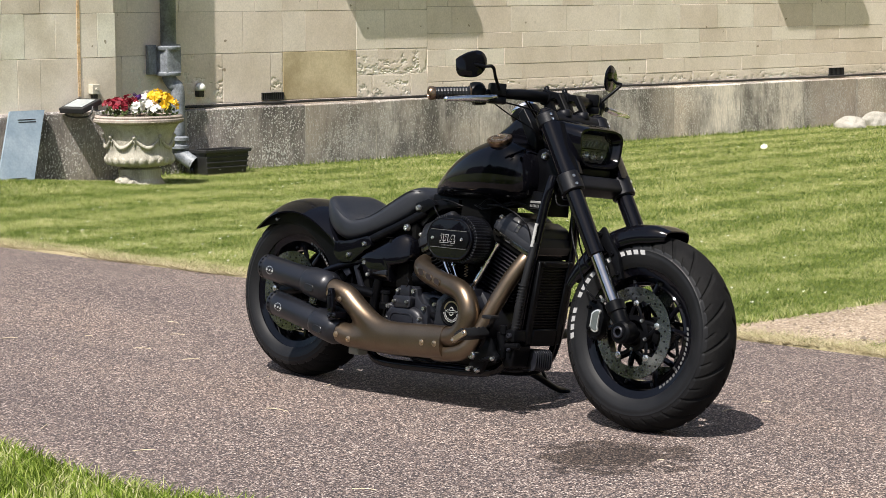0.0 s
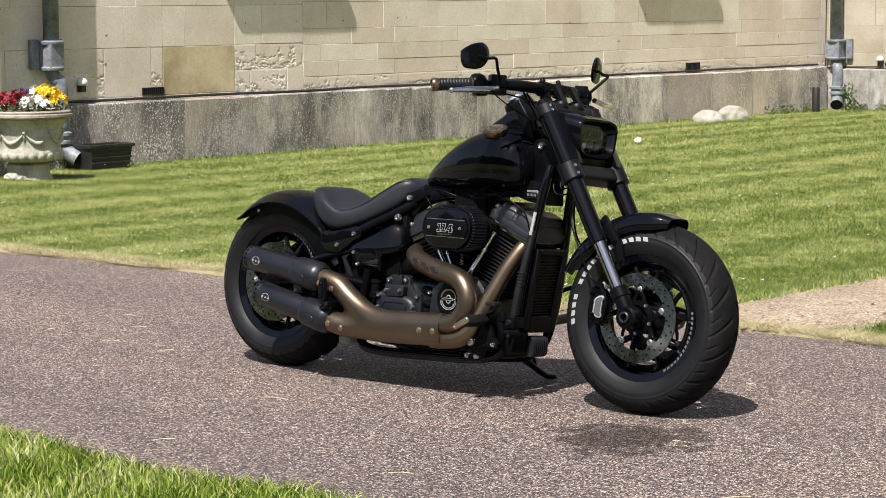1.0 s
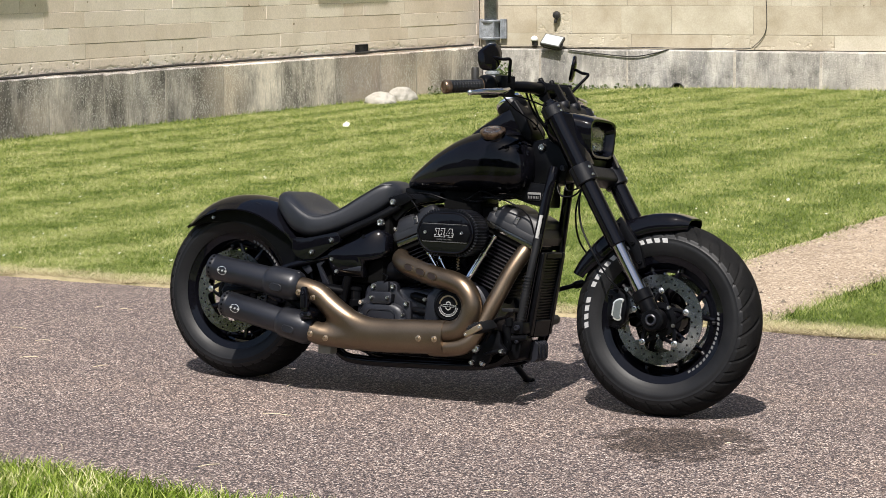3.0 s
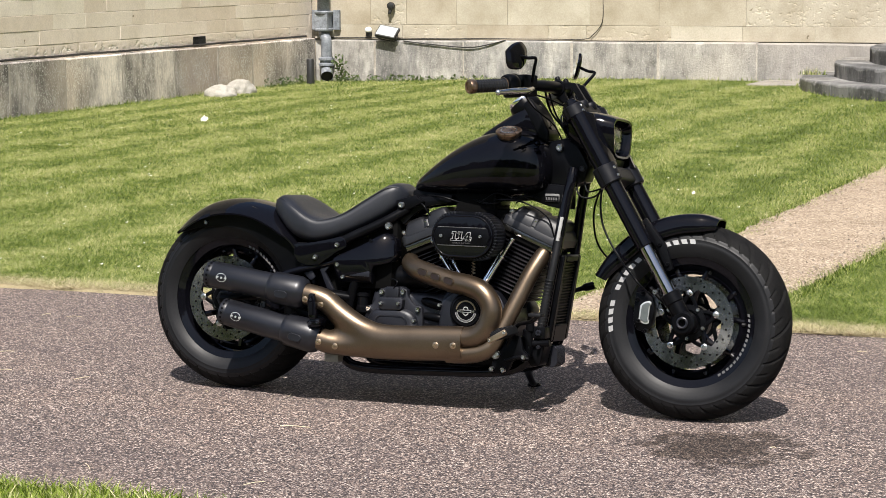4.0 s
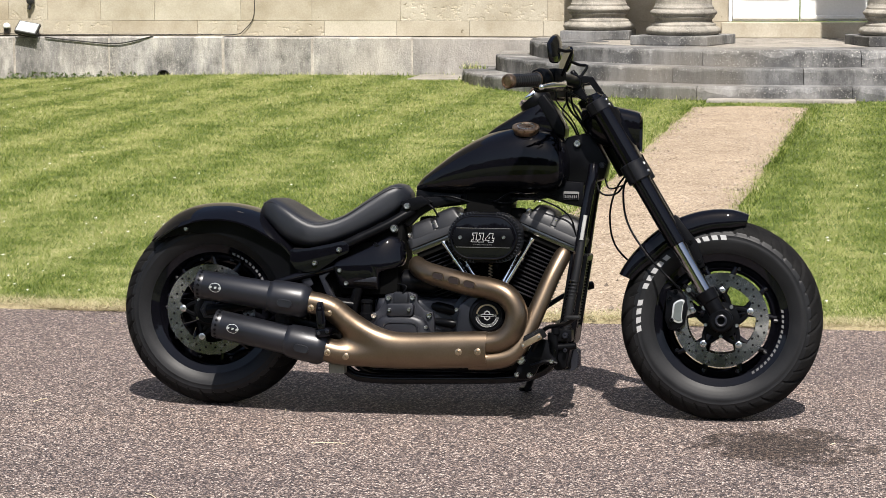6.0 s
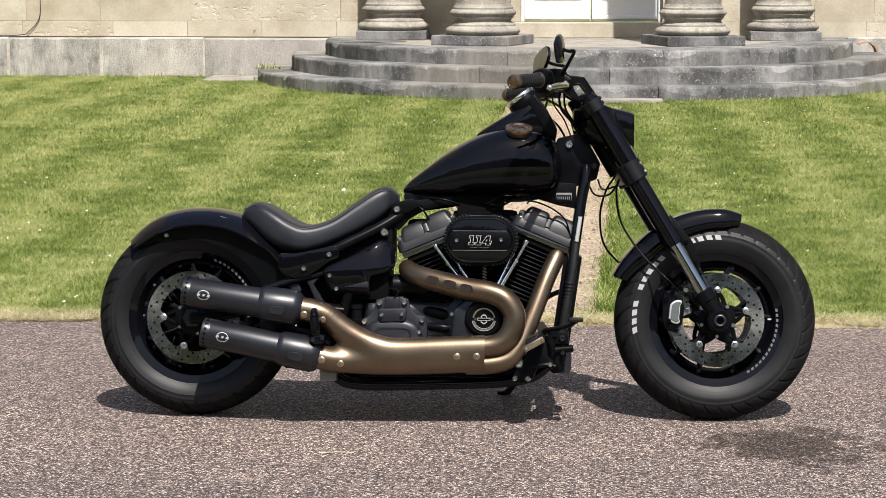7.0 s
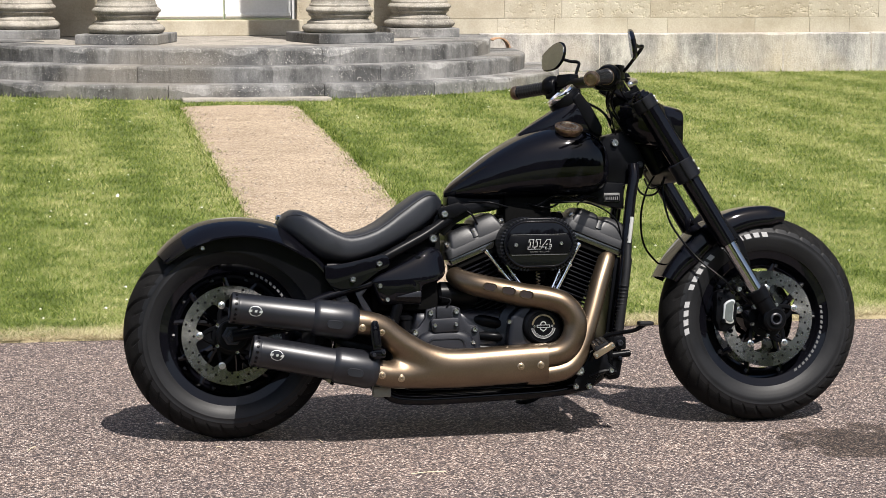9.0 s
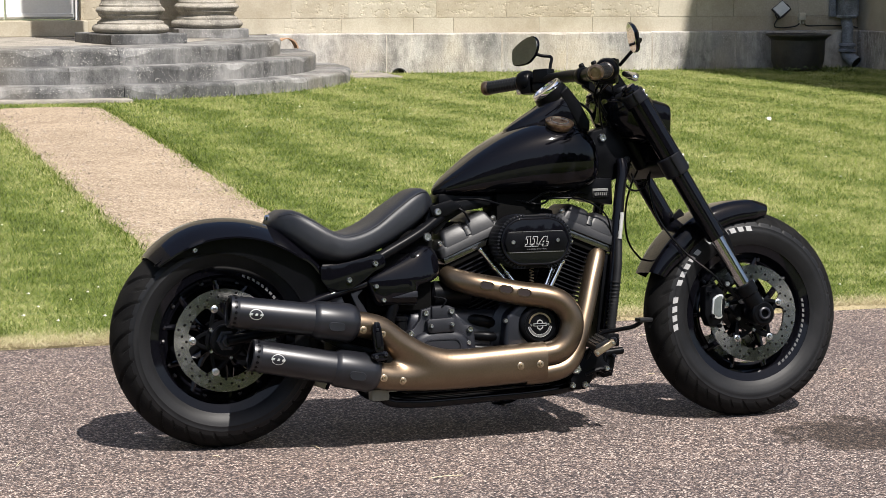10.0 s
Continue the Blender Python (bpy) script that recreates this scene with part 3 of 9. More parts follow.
tagged(part("paving_slab", box(0.70, 2.0, 13.36, 13.62, 0.0, 0.108, 0.012, 2), PLATFORM), "flat stone slab at the foot of the steps", "slab", kind="structure")
for sgn in (-1, 1):
    x = CX + sgn * 3.62
    tagged(part("paving_slab", box(x - 0.35, x + 0.35, 16.5, 17.29, -0.05, 0.098, 0.015, 2), PLATFORM), "flat stone slab beside the steps", "slab", kind="structure")

# ---- columns ----
def column(x, y, turn, plinth):
    c = empty("column", pose(x, y, 0.50, 0, 0, turn))
    h = plinth / 2
    part("plinth", box(-h, h, -h, h, -0.004, 0.092, 0.012, 2), STEP, c, "dark weathered square plinth")
    prof = [(0.335, 0.092)]
    prof += [(0.335 + 0.034 * math.sin(math.pi * i / 8), 0.092 + 0.085 * i / 8) for i in range(1, 8)]
    prof += [(0.318, 0.18), (0.318, 0.196)]
    prof += [(0.318 - 0.034 * math.sin(math.pi * i / 8) - 0.012 * i / 8, 0.196 + 0.066 * i / 8) for i in range(1, 9)]
    prof += [(0.306, 0.276)]
    prof += [(0.304 + 0.026 * math.sin(math.pi * i / 8), 0.278 + 0.062 * i / 8) for i in range(0, 9)]
    prof += [(0.296, 0.344), (0.296, 0.362), (0.284, 0.372), (0.277, 0.40)]
    part("base", lathe(prof, 48), COLUMN, c, angle=50)
    part("shaft", lathe([(0.276, 0.40), (0.276, 1.2), (0.272, 1.205), (0.275, 1.21), (0.24, 3.9), (0.29, 3.95), (0.29, 4.1)], 48), COLUMN, c, angle=40)
    return tagged(c, "weathered pale stone column with moulded base", "column", group="porch columns", kind="structure")


column(0.32, 15.72, -17, 0.80)
column(2.38, 15.72, 17, 0.80)
column(-0.66, 17.0, 0, 0.72)
column(3.38, 17.0, 0, 0.72)

# ---- porch door ----
door = empty("door_1", pose(0, 0, 0))
part("threshold", box(0.60, 2.21, FRONT_Y - 0.10, FRONT_Y + 0.2, 0.498, 0.66, 0.01, 2), STONE_SUN_DIMMED, door, "cream stone threshold block")
DY = FRONT_Y + 0.14
for x0, x1 in ((0.70, 1.398), (1.412, 2.11)):
    leaf = part("door_leaf", box(x0, x1, DY, DY + 0.045, 0.668, 3.2, 0.003), WHITE_PAINT, door)
    for z0, z1 in ((0.90, 1.55), (1.72, 3.0)):
        bm = bmesh.new()
        for b0, b1, c0, c1 in ((x0 + 0.10, x1 - 0.10, z0, z0 + 0.025), (x0 + 0.10, x1 - 0.10, z1 - 0.025, z1), (x0 + 0.10, x0 + 0.125, z0 + 0.026, z1 - 0.026), (x1 - 0.125, x1 - 0.10, z0 + 0.026, z1 - 0.026)):
            box(b0, b1, DY - 0.014, DY - 0.001, c0, c1, 0.004, bm=bm)
        part("panel_moulding", bm, WHITE_PAINT, leaf)
    part("weather_bar", box(x0 + 0.004, x1 - 0.004, DY - 0.03, DY - 0.001, 0.69, 0.73, 0.008, 2), WHITE_PAINT, leaf)
for x0, x1 in ((0.662, 0.697), (2.113, 2.148)):
    part("jamb", box(x0, x1, DY - 0.05, DY + 0.1, 0.662, 3.296, 0.003), WHITE_PAINT, door)
tagged(door, "closed white painted double door behind the columns", "door", kind="structure")

# ---- plinth slabs and ashlar stones ----
STONES = {}
def stone_mesh(w, h, rough, kind, material, d=0.06):
    """One block: front in the plane y = 0, chamfered or spalled."""
    key = (round(w, 3), round(h, 3), rough, kind, material.name)
    if key in STONES:
        return STONES[key]
    bm = bmesh.new()
    if not rough:
        c = 0.0018
        back = [bm.verts.new(p) for p in ((0, d, 0), (w, d, 0), (w, d, h), (0, d, h))]
        mid = [bm.verts.new(p) for p in ((0, c, 0), (w, c, 0), (w, c, h), (0, c, h))]
        fr = [bm.verts.new(p) for p in ((c, 0, c), (w - c, 0, c), (w - c, 0, h - c), (c, 0, h - c))]
        for a, b in ((back, mid), (mid, fr)):
            for i in range(4):
                bm.faces.new((a[i], a[(i + 1) % 4], b[(i + 1) % 4], b[i]))
        bm.faces.new(fr)
    else:
        nx, nz = max(10, int(w / 0.0085)), max(8, int(h / 0.0085))
        s = Vector((kind * 7.3, kind * 3.1, w * 5))
        deep = 1.0 if rough > 0.15 else 0.85
        g, gone = [], []
        for j in range(nz + 1):
            row, lrow = [], []
            for i in range(nx + 1):
                x, z = w * i / nx, h * j / nz
                p = Vector((x * 15, 0, z * 22)) + s
                n1 = noise.noise(p) + 0.6 * noise.noise(p * 2.7) + 0.45 * noise.noise(p * 6.1)
                lost = max(0.0, min(1.0, (n1 + rough * (1.5 - 2.4 * z / h) - 0.30) * 7))
                y = deep * (lost * (0.0035 + 0.004 * noise.noise(p * 3.3) + 0.004 * noise.noise(p * 7)) - 0.003 * lost * (1 - lost) * 2)
                if i in (0, nx) or j in (0, nz):
                    y = max(y, 0.0015)
                row.append(bm.verts.new((x, y, z)))
                lrow.append(lost)
            g.append(row)
            gone.append(lrow)
        for j in range(nz):
            for i in range(nx):
                f = bm.faces.new((g[j][i], g[j][i + 1], g[j + 1][i + 1], g[j + 1][i]))
                f.material_index = 1 if gone[j][i] + gone[j + 1][i + 1] > 1.0 else 0
        rim = g[0] + [r[-1] for r in g[1:]] + list(reversed(g[-1][:-1])) + [r[0] for r in reversed(g[1:-1])]
        rear = [bm.verts.new((v.co.x, d, v.co.z)) for v in rim]
        k = len(rim)
        for i in range(k):
            bm.faces.new((rim[(i + 1) % k], rim[i], rear[i], rear[(i + 1) % k]))
    bmesh.ops.recalc_face_normals(bm, faces=bm.faces)
    me = mesh_of("stone", bm)
    if rough:
        me.shade_smooth()
        me.set_sharp_from_angle(angle=radians(30))
        for poly in me.polygons:
            poly.use_smooth = poly.material_index == 0
    me.materials.append(material)
    if rough:
        me.materials.append(BROKEN_SUN_DIMMED if material is STONE_SUN_DIMMED else STONE_BROKEN)
    STONES[key] = me
    return me


def lay(parent, name, spot, length, courses, sizes, material, wear, keep=lambda u, z, w, h: True, seed=1, often=0.85):
    """Courses of stones along a wall; spot(u, z) is the pose of a stone's lower left corner on the face."""
    r = random.Random(seed)
    for z0, z1, low in courses:
        u = -r.choice(sizes) * r.random()
        while u < length:
            w = r.choice(sizes)
            a, b = max(u, 0), min(u + w, length)
            u += w
            if b - a < 0.06 or not keep(a, z0, b - a, z1 - z0):
                continue
            rough = (wear * r.uniform(0.6, 1.25) if low and r.random() < often else 0)
            rough = round(rough, 1) if rough > 0.06 else (0.05 if rough else 0)
            me = stone_mesh(b - a - 0.0024, z1 - z0 - 0.0024, rough, r.randrange(4), material)
            ob = new(name, me)
            ob.parent = parent
            ob.matrix_local = spot(a + 0.0012, z0 + 0.0012) @ pose(0, r.uniform(-0.0015, 0.0015), 0)


def wing_spot(u, z):        # along +y on the wing, facing +x
    return pose(WING_X, PIER_Y + u, z, 0, 0, 90)


def front_spot(u, z):       # along +x on the house front, facing -y
    return pose(-8.05 + u, FRONT_Y, z, 0, 0, 0)


def pier_spot(u, z):
    return pose(PIER_X, 1.6 + u, z, 0, 0, 90)


ORANGE = (6.955 - PIER_Y, 7.775 - PIER_Y, 0.548, 0.942)
L0 = 3.55
lay(wall_west, "stone", wing_spot, ORANGE[0], [(0.50, 0.548, False), (0.548, 0.942, True), (0.942, 1.275, False), (1.275, 1.60, False)], [0.62, 0.78, 0.5], STONE_SUN_LIFTED, 0.25, seed=3)
lay(wall_west, "stone", lambda u, z: wing_spot(u + ORANGE[0], z), ORANGE[1] - ORANGE[0], [(0.50, 0.548, False)], [0.41], STONE_SUN_LIFTED, 0, seed=4)
lay(wall_west, "stone", lambda u, z: wing_spot(u + ORANGE[0], z), ORANGE[1] - ORANGE[0], [(0.942, 1.275, False), (1.275, 1.60, False)], [0.62, 0.5], STONE_SUN_LIFTED, 0, seed=5)
lay(wall_west, "stone", lambda u, z: wing_spot(u + ORANGE[1], z), L0 - ORANGE[1], [(0.50, 0.73, True), (0.73, 0.945, True), (0.945, 1.275, False), (1.275, 1.60, False)], [0.55, 0.45], STONE_SUN_LIFTED, 0.5, seed=6)
lay(wall_west, "stone", lambda u, z: wing_spot(u + L0, z), FRONT_Y - PIER_Y - L0 - 0.02, [(0.50, 0.645, True), (0.645, 0.78, False), (0.78, 0.925, False), (0.925, 1.065, False), (1.065, 1.30, False), (1.30, 1.60, False)], [0.42, 0.58, 0.75, 0.9], STONE_SUN_LIFTED, 0.5, seed=8)
ob = new("stone", stone_mesh(ORANGE[1] - ORANGE[0] - 0.005, ORANGE[3] - ORANGE[2] - 0.005, 0.0, 2, STONE_ORANGE))
ob.parent = wall_west
ob.matrix_local = wing_spot(ORANGE[0] + 0.0025, ORANGE[2] + 0.0025)
ob["label"] = "ochre stained stone"

door_u = (0.655 + 8.05, 2.155 + 8.05)
for a, b, seed in ((0.03, door_u[0], 11), (door_u[1], EAST_X + 8.05 - 0.01, 12)):
    lay(wall_north, "stone", lambda u, z, a=a: front_spot(u + a, z), b - a, [(0.50, 0.665, True), (0.665, 0.985, True), (0.985, 1.31, False), (1.31, 1.62, False)], [0.45, 0.62, 0.8, 0.98], STONE_SUN_DIMMED, 0.1, seed=seed, often=0.4)
lay(pier, "stone", pier_spot, PIER_Y - 1.6, [(0.55, 0.945, False), (0.945, 1.275, False), (1.275, 1.60, False)], [0.20, 0.27, 0.33, 0.38], STONE_PIER, 0.1, seed=14, often=0.3)
for z0, z1 in ((0.55, 0.945), (0.945, 1.275), (1.275, 1.60)):      # the pier's return
    ob = new("stone", stone_mesh(0.255, z1 - z0 - 0.005, 0, 0, STONE_SUN_LIFTED))
    ob.parent = pier
    ob.matrix_local = pose(PIER_X - 0.008, PIER_Y, z0 + 0.0025, 0, 0, 180)

# plinths: large upright slabs, proud of the wall, with a sloped top
def slab_row(parent, spot, length, lens, z0, z1, seed, stone=PLINTH, bloom=0.0):
    r = random.Random(seed)
    u = 0.0
    while u < length - 0.05:
        w = min(r.choice(lens), length - u)
        if length - u - w < 0.3:
            w = length - u
        top = z1 + r.uniform(-0.006, 0.004)
        nx, rows = max(3, int(w / 0.12)), []
        chip = r.random()
        for i in range(nx + 1):
            x = 0.003 + (w - 0.006) * i / nx
            e = 0.006 + max(0, noise.noise((x * 4 + u * 3, seed, 0)) - 0.15) * 0.05 * (1 if chip < 0.6 else 0.3)
            f = 0.004 * noise.noise((x * 2 + u, 5, seed))
            rows.append([Vector((x, 0.16, z0)), Vector((x, f, z0)), Vector((x, f, top - e * 1.4)), Vector((x, f + e, top)), Vector((x, 0.16, top + 0.012))])
        bm = rings(rows)
        bmesh.ops.recalc_face_normals(bm, faces=bm.faces)
        ob = part("plinth_slab", bm, PLINTH_PIER if u < bloom else stone, parent)
        ob.matrix_local = spot(u)
        if u > 0:
            jw = r.uniform(0.006, 0.016)
            part("joint", box(-jw, jw, -0.0015, 0.05, z0, z1 - 0.012), JOINT, parent).matrix_local = spot(u)
        u += w


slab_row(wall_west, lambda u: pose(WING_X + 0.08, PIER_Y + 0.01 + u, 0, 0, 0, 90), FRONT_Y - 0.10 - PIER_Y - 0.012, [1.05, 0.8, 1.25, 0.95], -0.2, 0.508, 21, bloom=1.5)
slab_row(wall_north, lambda u: pose(-8.04 + 0.075 + u, FRONT_Y - 0.10, 0, 0, 0, 0), CX - 2.72 + 8.04 - 0.08, [1.0, 0.75, 1.3, 1.1], -0.2, 0.485, 22, PLINTH_SUN_DIMMED)
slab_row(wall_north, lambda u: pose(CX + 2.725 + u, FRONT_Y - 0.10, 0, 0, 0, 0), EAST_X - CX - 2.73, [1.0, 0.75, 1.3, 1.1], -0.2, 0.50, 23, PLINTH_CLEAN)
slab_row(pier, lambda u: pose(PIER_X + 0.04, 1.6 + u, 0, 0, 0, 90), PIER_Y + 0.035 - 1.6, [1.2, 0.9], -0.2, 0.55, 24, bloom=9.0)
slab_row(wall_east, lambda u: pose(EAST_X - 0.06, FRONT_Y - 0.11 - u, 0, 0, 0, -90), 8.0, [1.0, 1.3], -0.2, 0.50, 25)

# ---- grass ----
def blades(name, count, place, height, width, lean, seed, material, label, segs=1, category="grass"):
    """Many tapering blades, one object."""
    g = np.random.default_rng(seed)
    x, y, z = place(g, count)
    n = len(x)
    a = g.uniform(0, 2 * np.pi, n)
    b = g.uniform(0, 2 * np.pi, n)
    h = g.uniform(*height, n)
    w = g.uniform(*width, n) / 2
    le = g.uniform(*lean, n) * h
    base = np.stack([x, y, z - 0.004], 1)
    side = np.stack([np.cos(a) * w, np.sin(a) * w, np.zeros(n)], 1)
    tip = base + np.stack([np.cos(b) * le, np.sin(b) * le, h], 1)
    if segs == 1:
        co = np.stack([base - side, base + side, tip], 1).reshape(-1, 3)
        me = bpy.data.meshes.new(name)
        me.vertices.add(3 * n)
        me.vertices.foreach_set("co", co.astype(np.float32).ravel())
        me.loops.add(3 * n)
        me.loops.foreach_set("vertex_index", np.arange(3 * n, dtype=np.int32))
        me.polygons.add(n)
        me.polygons.foreach_set("loop_start", np.arange(0, 3 * n, 3, dtype=np.int32))
    else:
        mid = base + 0.35 * np.stack([np.cos(b) * le * 0.6, np.sin(b) * le * 0.6, h * 1.7], 1)
        co = np.stack([base - side, base + side, mid + side * 0.75, mid - side * 0.75, tip], 1).reshape(-1, 3)
        k = np.arange(n, dtype=np.int32)[:, None] * 5
        idx = np.concatenate([k + [0, 1, 2, 3], k + [3, 2, 4]], 1)
        me = bpy.data.meshes.new(name)
        me.vertices.add(5 * n)
        me.vertices.foreach_set("co", co.astype(np.float32).ravel())
        me.loops.add(7 * n)
        me.loops.foreach_set("vertex_index", idx.astype(np.int32).ravel())
        me.polygons.add(2 * n)
        st = np.stack([np.arange(n) * 7, np.arange(n) * 7 + 4], 1)
        me.polygons.foreach_set("loop_start", st.astype(np.int32).ravel())
    me.update(calc_edges=True)
    me.materials.append(material)
    return tagged(new(name, me), label, category, kind="stuff")


def lawn_z(x, y):
    def s(a, b, v):
        k = np.clip((v - a) / (b - a), 0, 1)
        return k * k * (3 - 2 * k)
    return 0.012 + 0.07 * s(3, 12, y) * s(-7.9, -4.5, x) + 0.10 * np.exp(-((x + 7.3) ** 2 + (y - 3.6) ** 2) / 0.9)


def on_lawn(y0, y1):
    def place(g, count):
        y = g.uniform(y0, y1, count)
        lo = np.maximum(-4.7 - (y - 1.8) * 1.55, -7.95)
        hi = np.minimum(3.2 + (y - 1.8) * 0.56, 10.93)
        x = lo + (hi - lo) * g.random(count)
        k = (y - 1.8) / 11
        jit = g.normal(0, 0.03, count)
        flare = 0.14 * np.maximum(0, 1 - (y - 1.8) / 0.9) ** 2
        jit = jit * (1 + 1.4 * (g.random(count) < 0.35))
        corner = 0.30 * np.clip((y - 12.0) / 0.7, 0, 1) ** 2
        creep_l = 0.08 * np.abs(np.sin(y * 2.3) * np.sin(y * 0.9 + 1)) + 0.030 * np.sin(y * 11.0) + 0.022 * np.sin(y * 23.0 + 2) + corner * 0.6
        creep_r = 0.10 * np.abs(np.sin(y * 1.9 + 2) * np.sin(y * 0.7)) + 0.030 * np.sin(y * 9.0 + 1) + 0.022 * np.sin(y * 19.0) + corner
        on_path = (x > 0.485 + 0.17 * k - flare + jit + creep_l) & (x < 1.225 + 0.37 * k - flare * 0.4 + jit - creep_r) & (y < 12.66 + jit + 0.05 * np.sin(x * 8.0))
        on_path &= (y > 2.03 + jit + 0.06 * np.sin(x * 9)) | (g.random(count) < 0.6)
        edge = y < 1.845 + 0.03 * np.sin(x * 5.1) * np.sin(x * 2.3 + 1) + 0.03 * g.random(count)
        r = np.hypot(x - CX, y - CY)
        steps = (r < 3.44) | ((np.abs(x - CX) < 3.44) & (y > CY)) | ((np.abs(x - 1.35) < 0.62) & (y > 13.38) & (y < 13.6))
        urn = np.hypot(x + 7.24, y - 4.86) < 0.16
        ok = ~(on_path | edge | steps | urn | (y > 17.3) | ((x < -7.72) & (y < 5.1)))
        x, y = x[ok], y[ok]
        return x, y, lawn_z(x, y)
    return place


blades("lawn_grass", 560000, on_lawn(1.825, 5.0), (0.008, 0.024), (0.0018, 0.0038), (0.3, 1.9), 1, BLADES, "short mown grass beside the drive")
blades("lawn_grass", 400000, on_lawn(5.0, 9.5), (0.010, 0.026), (0.0026, 0.0055), (0.3, 1.5), 2, BLADES, "short mown grass across the lawn")
blades("lawn_grass", 400000, on_lawn(9.5, 17.31), (0.012, 0.028), (0.0035, 0.0065), (0.3, 1.3), 3, BLADES, "short mown grass by the house")


def near_strip(g, count):
    x = 0.6 + g.normal(0, 1.9, count)
    y = -1.46 - 3.6 * g.random(count) ** 2.4
    ok = y < -1.47 - 0.05 * np.clip((x + 0.2) * 2, 0, 1) + 0.05 * np.sin(x * 4.3) * np.sin(x * 1.7) - 0.05 * g.random(count)
    return x[ok], y[ok], np.full(ok.sum(), 0.012)


blades("verge_grass", 110000, near_strip, (0.022, 0.062), (0.003, 0.006), (0.2, 1.0), 5, VERGE, "longer bright grass along the near verge", segs=2)


def path_sides(g, count):
    y = 2.0 + 10.7 * g.random(count)
    k = (y - 1.8) / 11
    left = g.random(count) < 0.5
    x = np.where(left, 0.45 + 0.17 * k, 1.26 + 0.37 * k) + g.normal(0, 0.025, count) * np.where(left, 1, 1) + np.where(left, -0.02, 0.02)
    return x, y, lawn_z(x, y)


blades("path_grass", 9000, path_sides, (0.02, 0.045), (0.003, 0.006), (0.3, 1.0), 9, BLADES, "longer grass along both sides of the path")


def dry_fringe(g, count):
    x = g.uniform(-5.0, 4.5, count)
    y = 1.835 + 0.03 * np.sin(x * 5.1) * np.sin(x * 2.3 + 1) + 0.17 * g.random(count) ** 1.8
    return x, y, np.full(count, 0.012)


blades("dry_grass", 30000, dry_fringe, (0.010, 0.032), (0.002, 0.004), (0.8, 3.5), 8, STRAW_BLADE, "dry straw-coloured grass fringe along the drive")


def wall_foot(g, count):
    t = g.random(count)
    u = g.random(count)
    pick = g.random(count)
    x = np.where(pick < 0.35, -7.95 + 0.06 * u, -7.9 + 18.8 * t)
    y = np.where(pick < 0.35, 5.3 + 11.9 * t, 17.31 - 0.05 * u)
    r = np.hypot(x - CX, y - CY)
    on = pick > 0.8
    ang = g.uniform(-1.5, 1.5, count)
    x = np.where(on, CX + 3.45 * np.sin(ang), x)
    y = np.where(on, CY - 3.45 * np.cos(ang), y)
    keep = on | ((np.abs(x - CX) > 3.45) | (y < 16.5))
    keep &= ~((np.abs(x - 1.34) < 0.55) & (y < 14))
    x, y = x[keep], y[keep]
    return x, y, lawn_z(x, y)


blades("wall_grass", 4500, wall_foot, (0.02, 0.055), (0.005, 0.01), (0.1, 0.7), 6, BLADES, "unmown grass tufts along the foot of the walls")


def daisies():
    """Small white heads dotted over the lawn, and three larger scraps of litter."""
    r = random.Random(5)
    bm = bmesh.new()
    for i in range(420):
        y = 1.95 + 15 * r.random() ** 1.5
        x = r.uniform(max(-7.9, -4.5 - (y - 1.8)), min(10.5, 3 + (y - 1.8) * 0.55))
        if 0.3 < x < 1.8 or math.hypot(x - CX, y - CY) < 3.5:
            continue
        s = r.uniform(0.004, 0.009)
        z = ground_z(x, y) + r.uniform(0.03, 0.055)
        vs = [bm.verts.new((x + s * math.cos(k * 1.047), y + s * math.sin(k * 1.047), z + 0.004 * math.sin(k * 2))) for k in range(6)]
        bm.faces.new(vs)
    # scraps of white litter, drawn as a few tilted pieces each
    for x, y, s in ((-5.54, 10.12, 0.034), (-0.12, 6.03, 0.012), (6.29, 9.79, 0.020)):
        for k in range(5):
            dx, dy = r.uniform(-s, s), r.uniform(-s, s)
            vs = [bm.verts.new((x + dx + s * 0.5 * math.cos(q * 1.57), y + dy + s * 0.3 * math.sin(q * 1.57), ground_z(x, y) + 0.040 + (0.5 + 0.9 * math.sin(q * 1.57)) * s * r.uniform(0.5, 1.0))) for q in range(4)]
            bm.faces.new(vs)
    return bm


tagged(part("daisies", daisies(), PETAL_WHITE), "tiny white daisies and a few litter scraps on the lawn", "daisies", kind="stuff")

# a belt of trees across the drive, seen only in the polished paint
def leaf_cloud(r, spots, per, size, bm):
    for c, rad in spots:
        for i in range(per):
            d = Vector((r.gauss(0, 1), r.gauss(0, 1), r.gauss(0, 1))).normalized() * rad * r.uniform(0.6, 1.05)
            p = Vector(c) + d
            a, b = Vector((r.uniform(-1, 1), r.uniform(-1, 1), r.uniform(-1, 1))).normalized(), Vector((r.uniform(-1, 1), r.uniform(-1, 1), r.uniform(-1, 1))).normalized()
            s = size * r.uniform(0.6, 1.3)
            vs = [bm.verts.new(p + q) for q in (a * s, b * s * 0.6, -a * s, -b * s * 0.6)]
            bm.faces.new(vs)
    return bm


bm = bmesh.new()
rows = []
for j in range(9):
    row = []
    for i in range(301):
        x = -90 + 0.6 * i
        top = 10.0 + 3.2 * noise.noise((x * 0.11, 1, 2)) + 2.2 * noise.noise((x * 0.45, 3, 2)) + 1.4 * noise.noise((x * 1.2, 5, 2))
        z = -0.3 + (top + 0.3) * j / 8
        row.append(Vector((x, -42 + 1.2 * noise.noise((x * 0.4, z * 0.6, 7)) - 2.5 * (j / 8) ** 3, z)))
    rows.append(row)
rings(rows, close=False, caps=False, bm=bm)
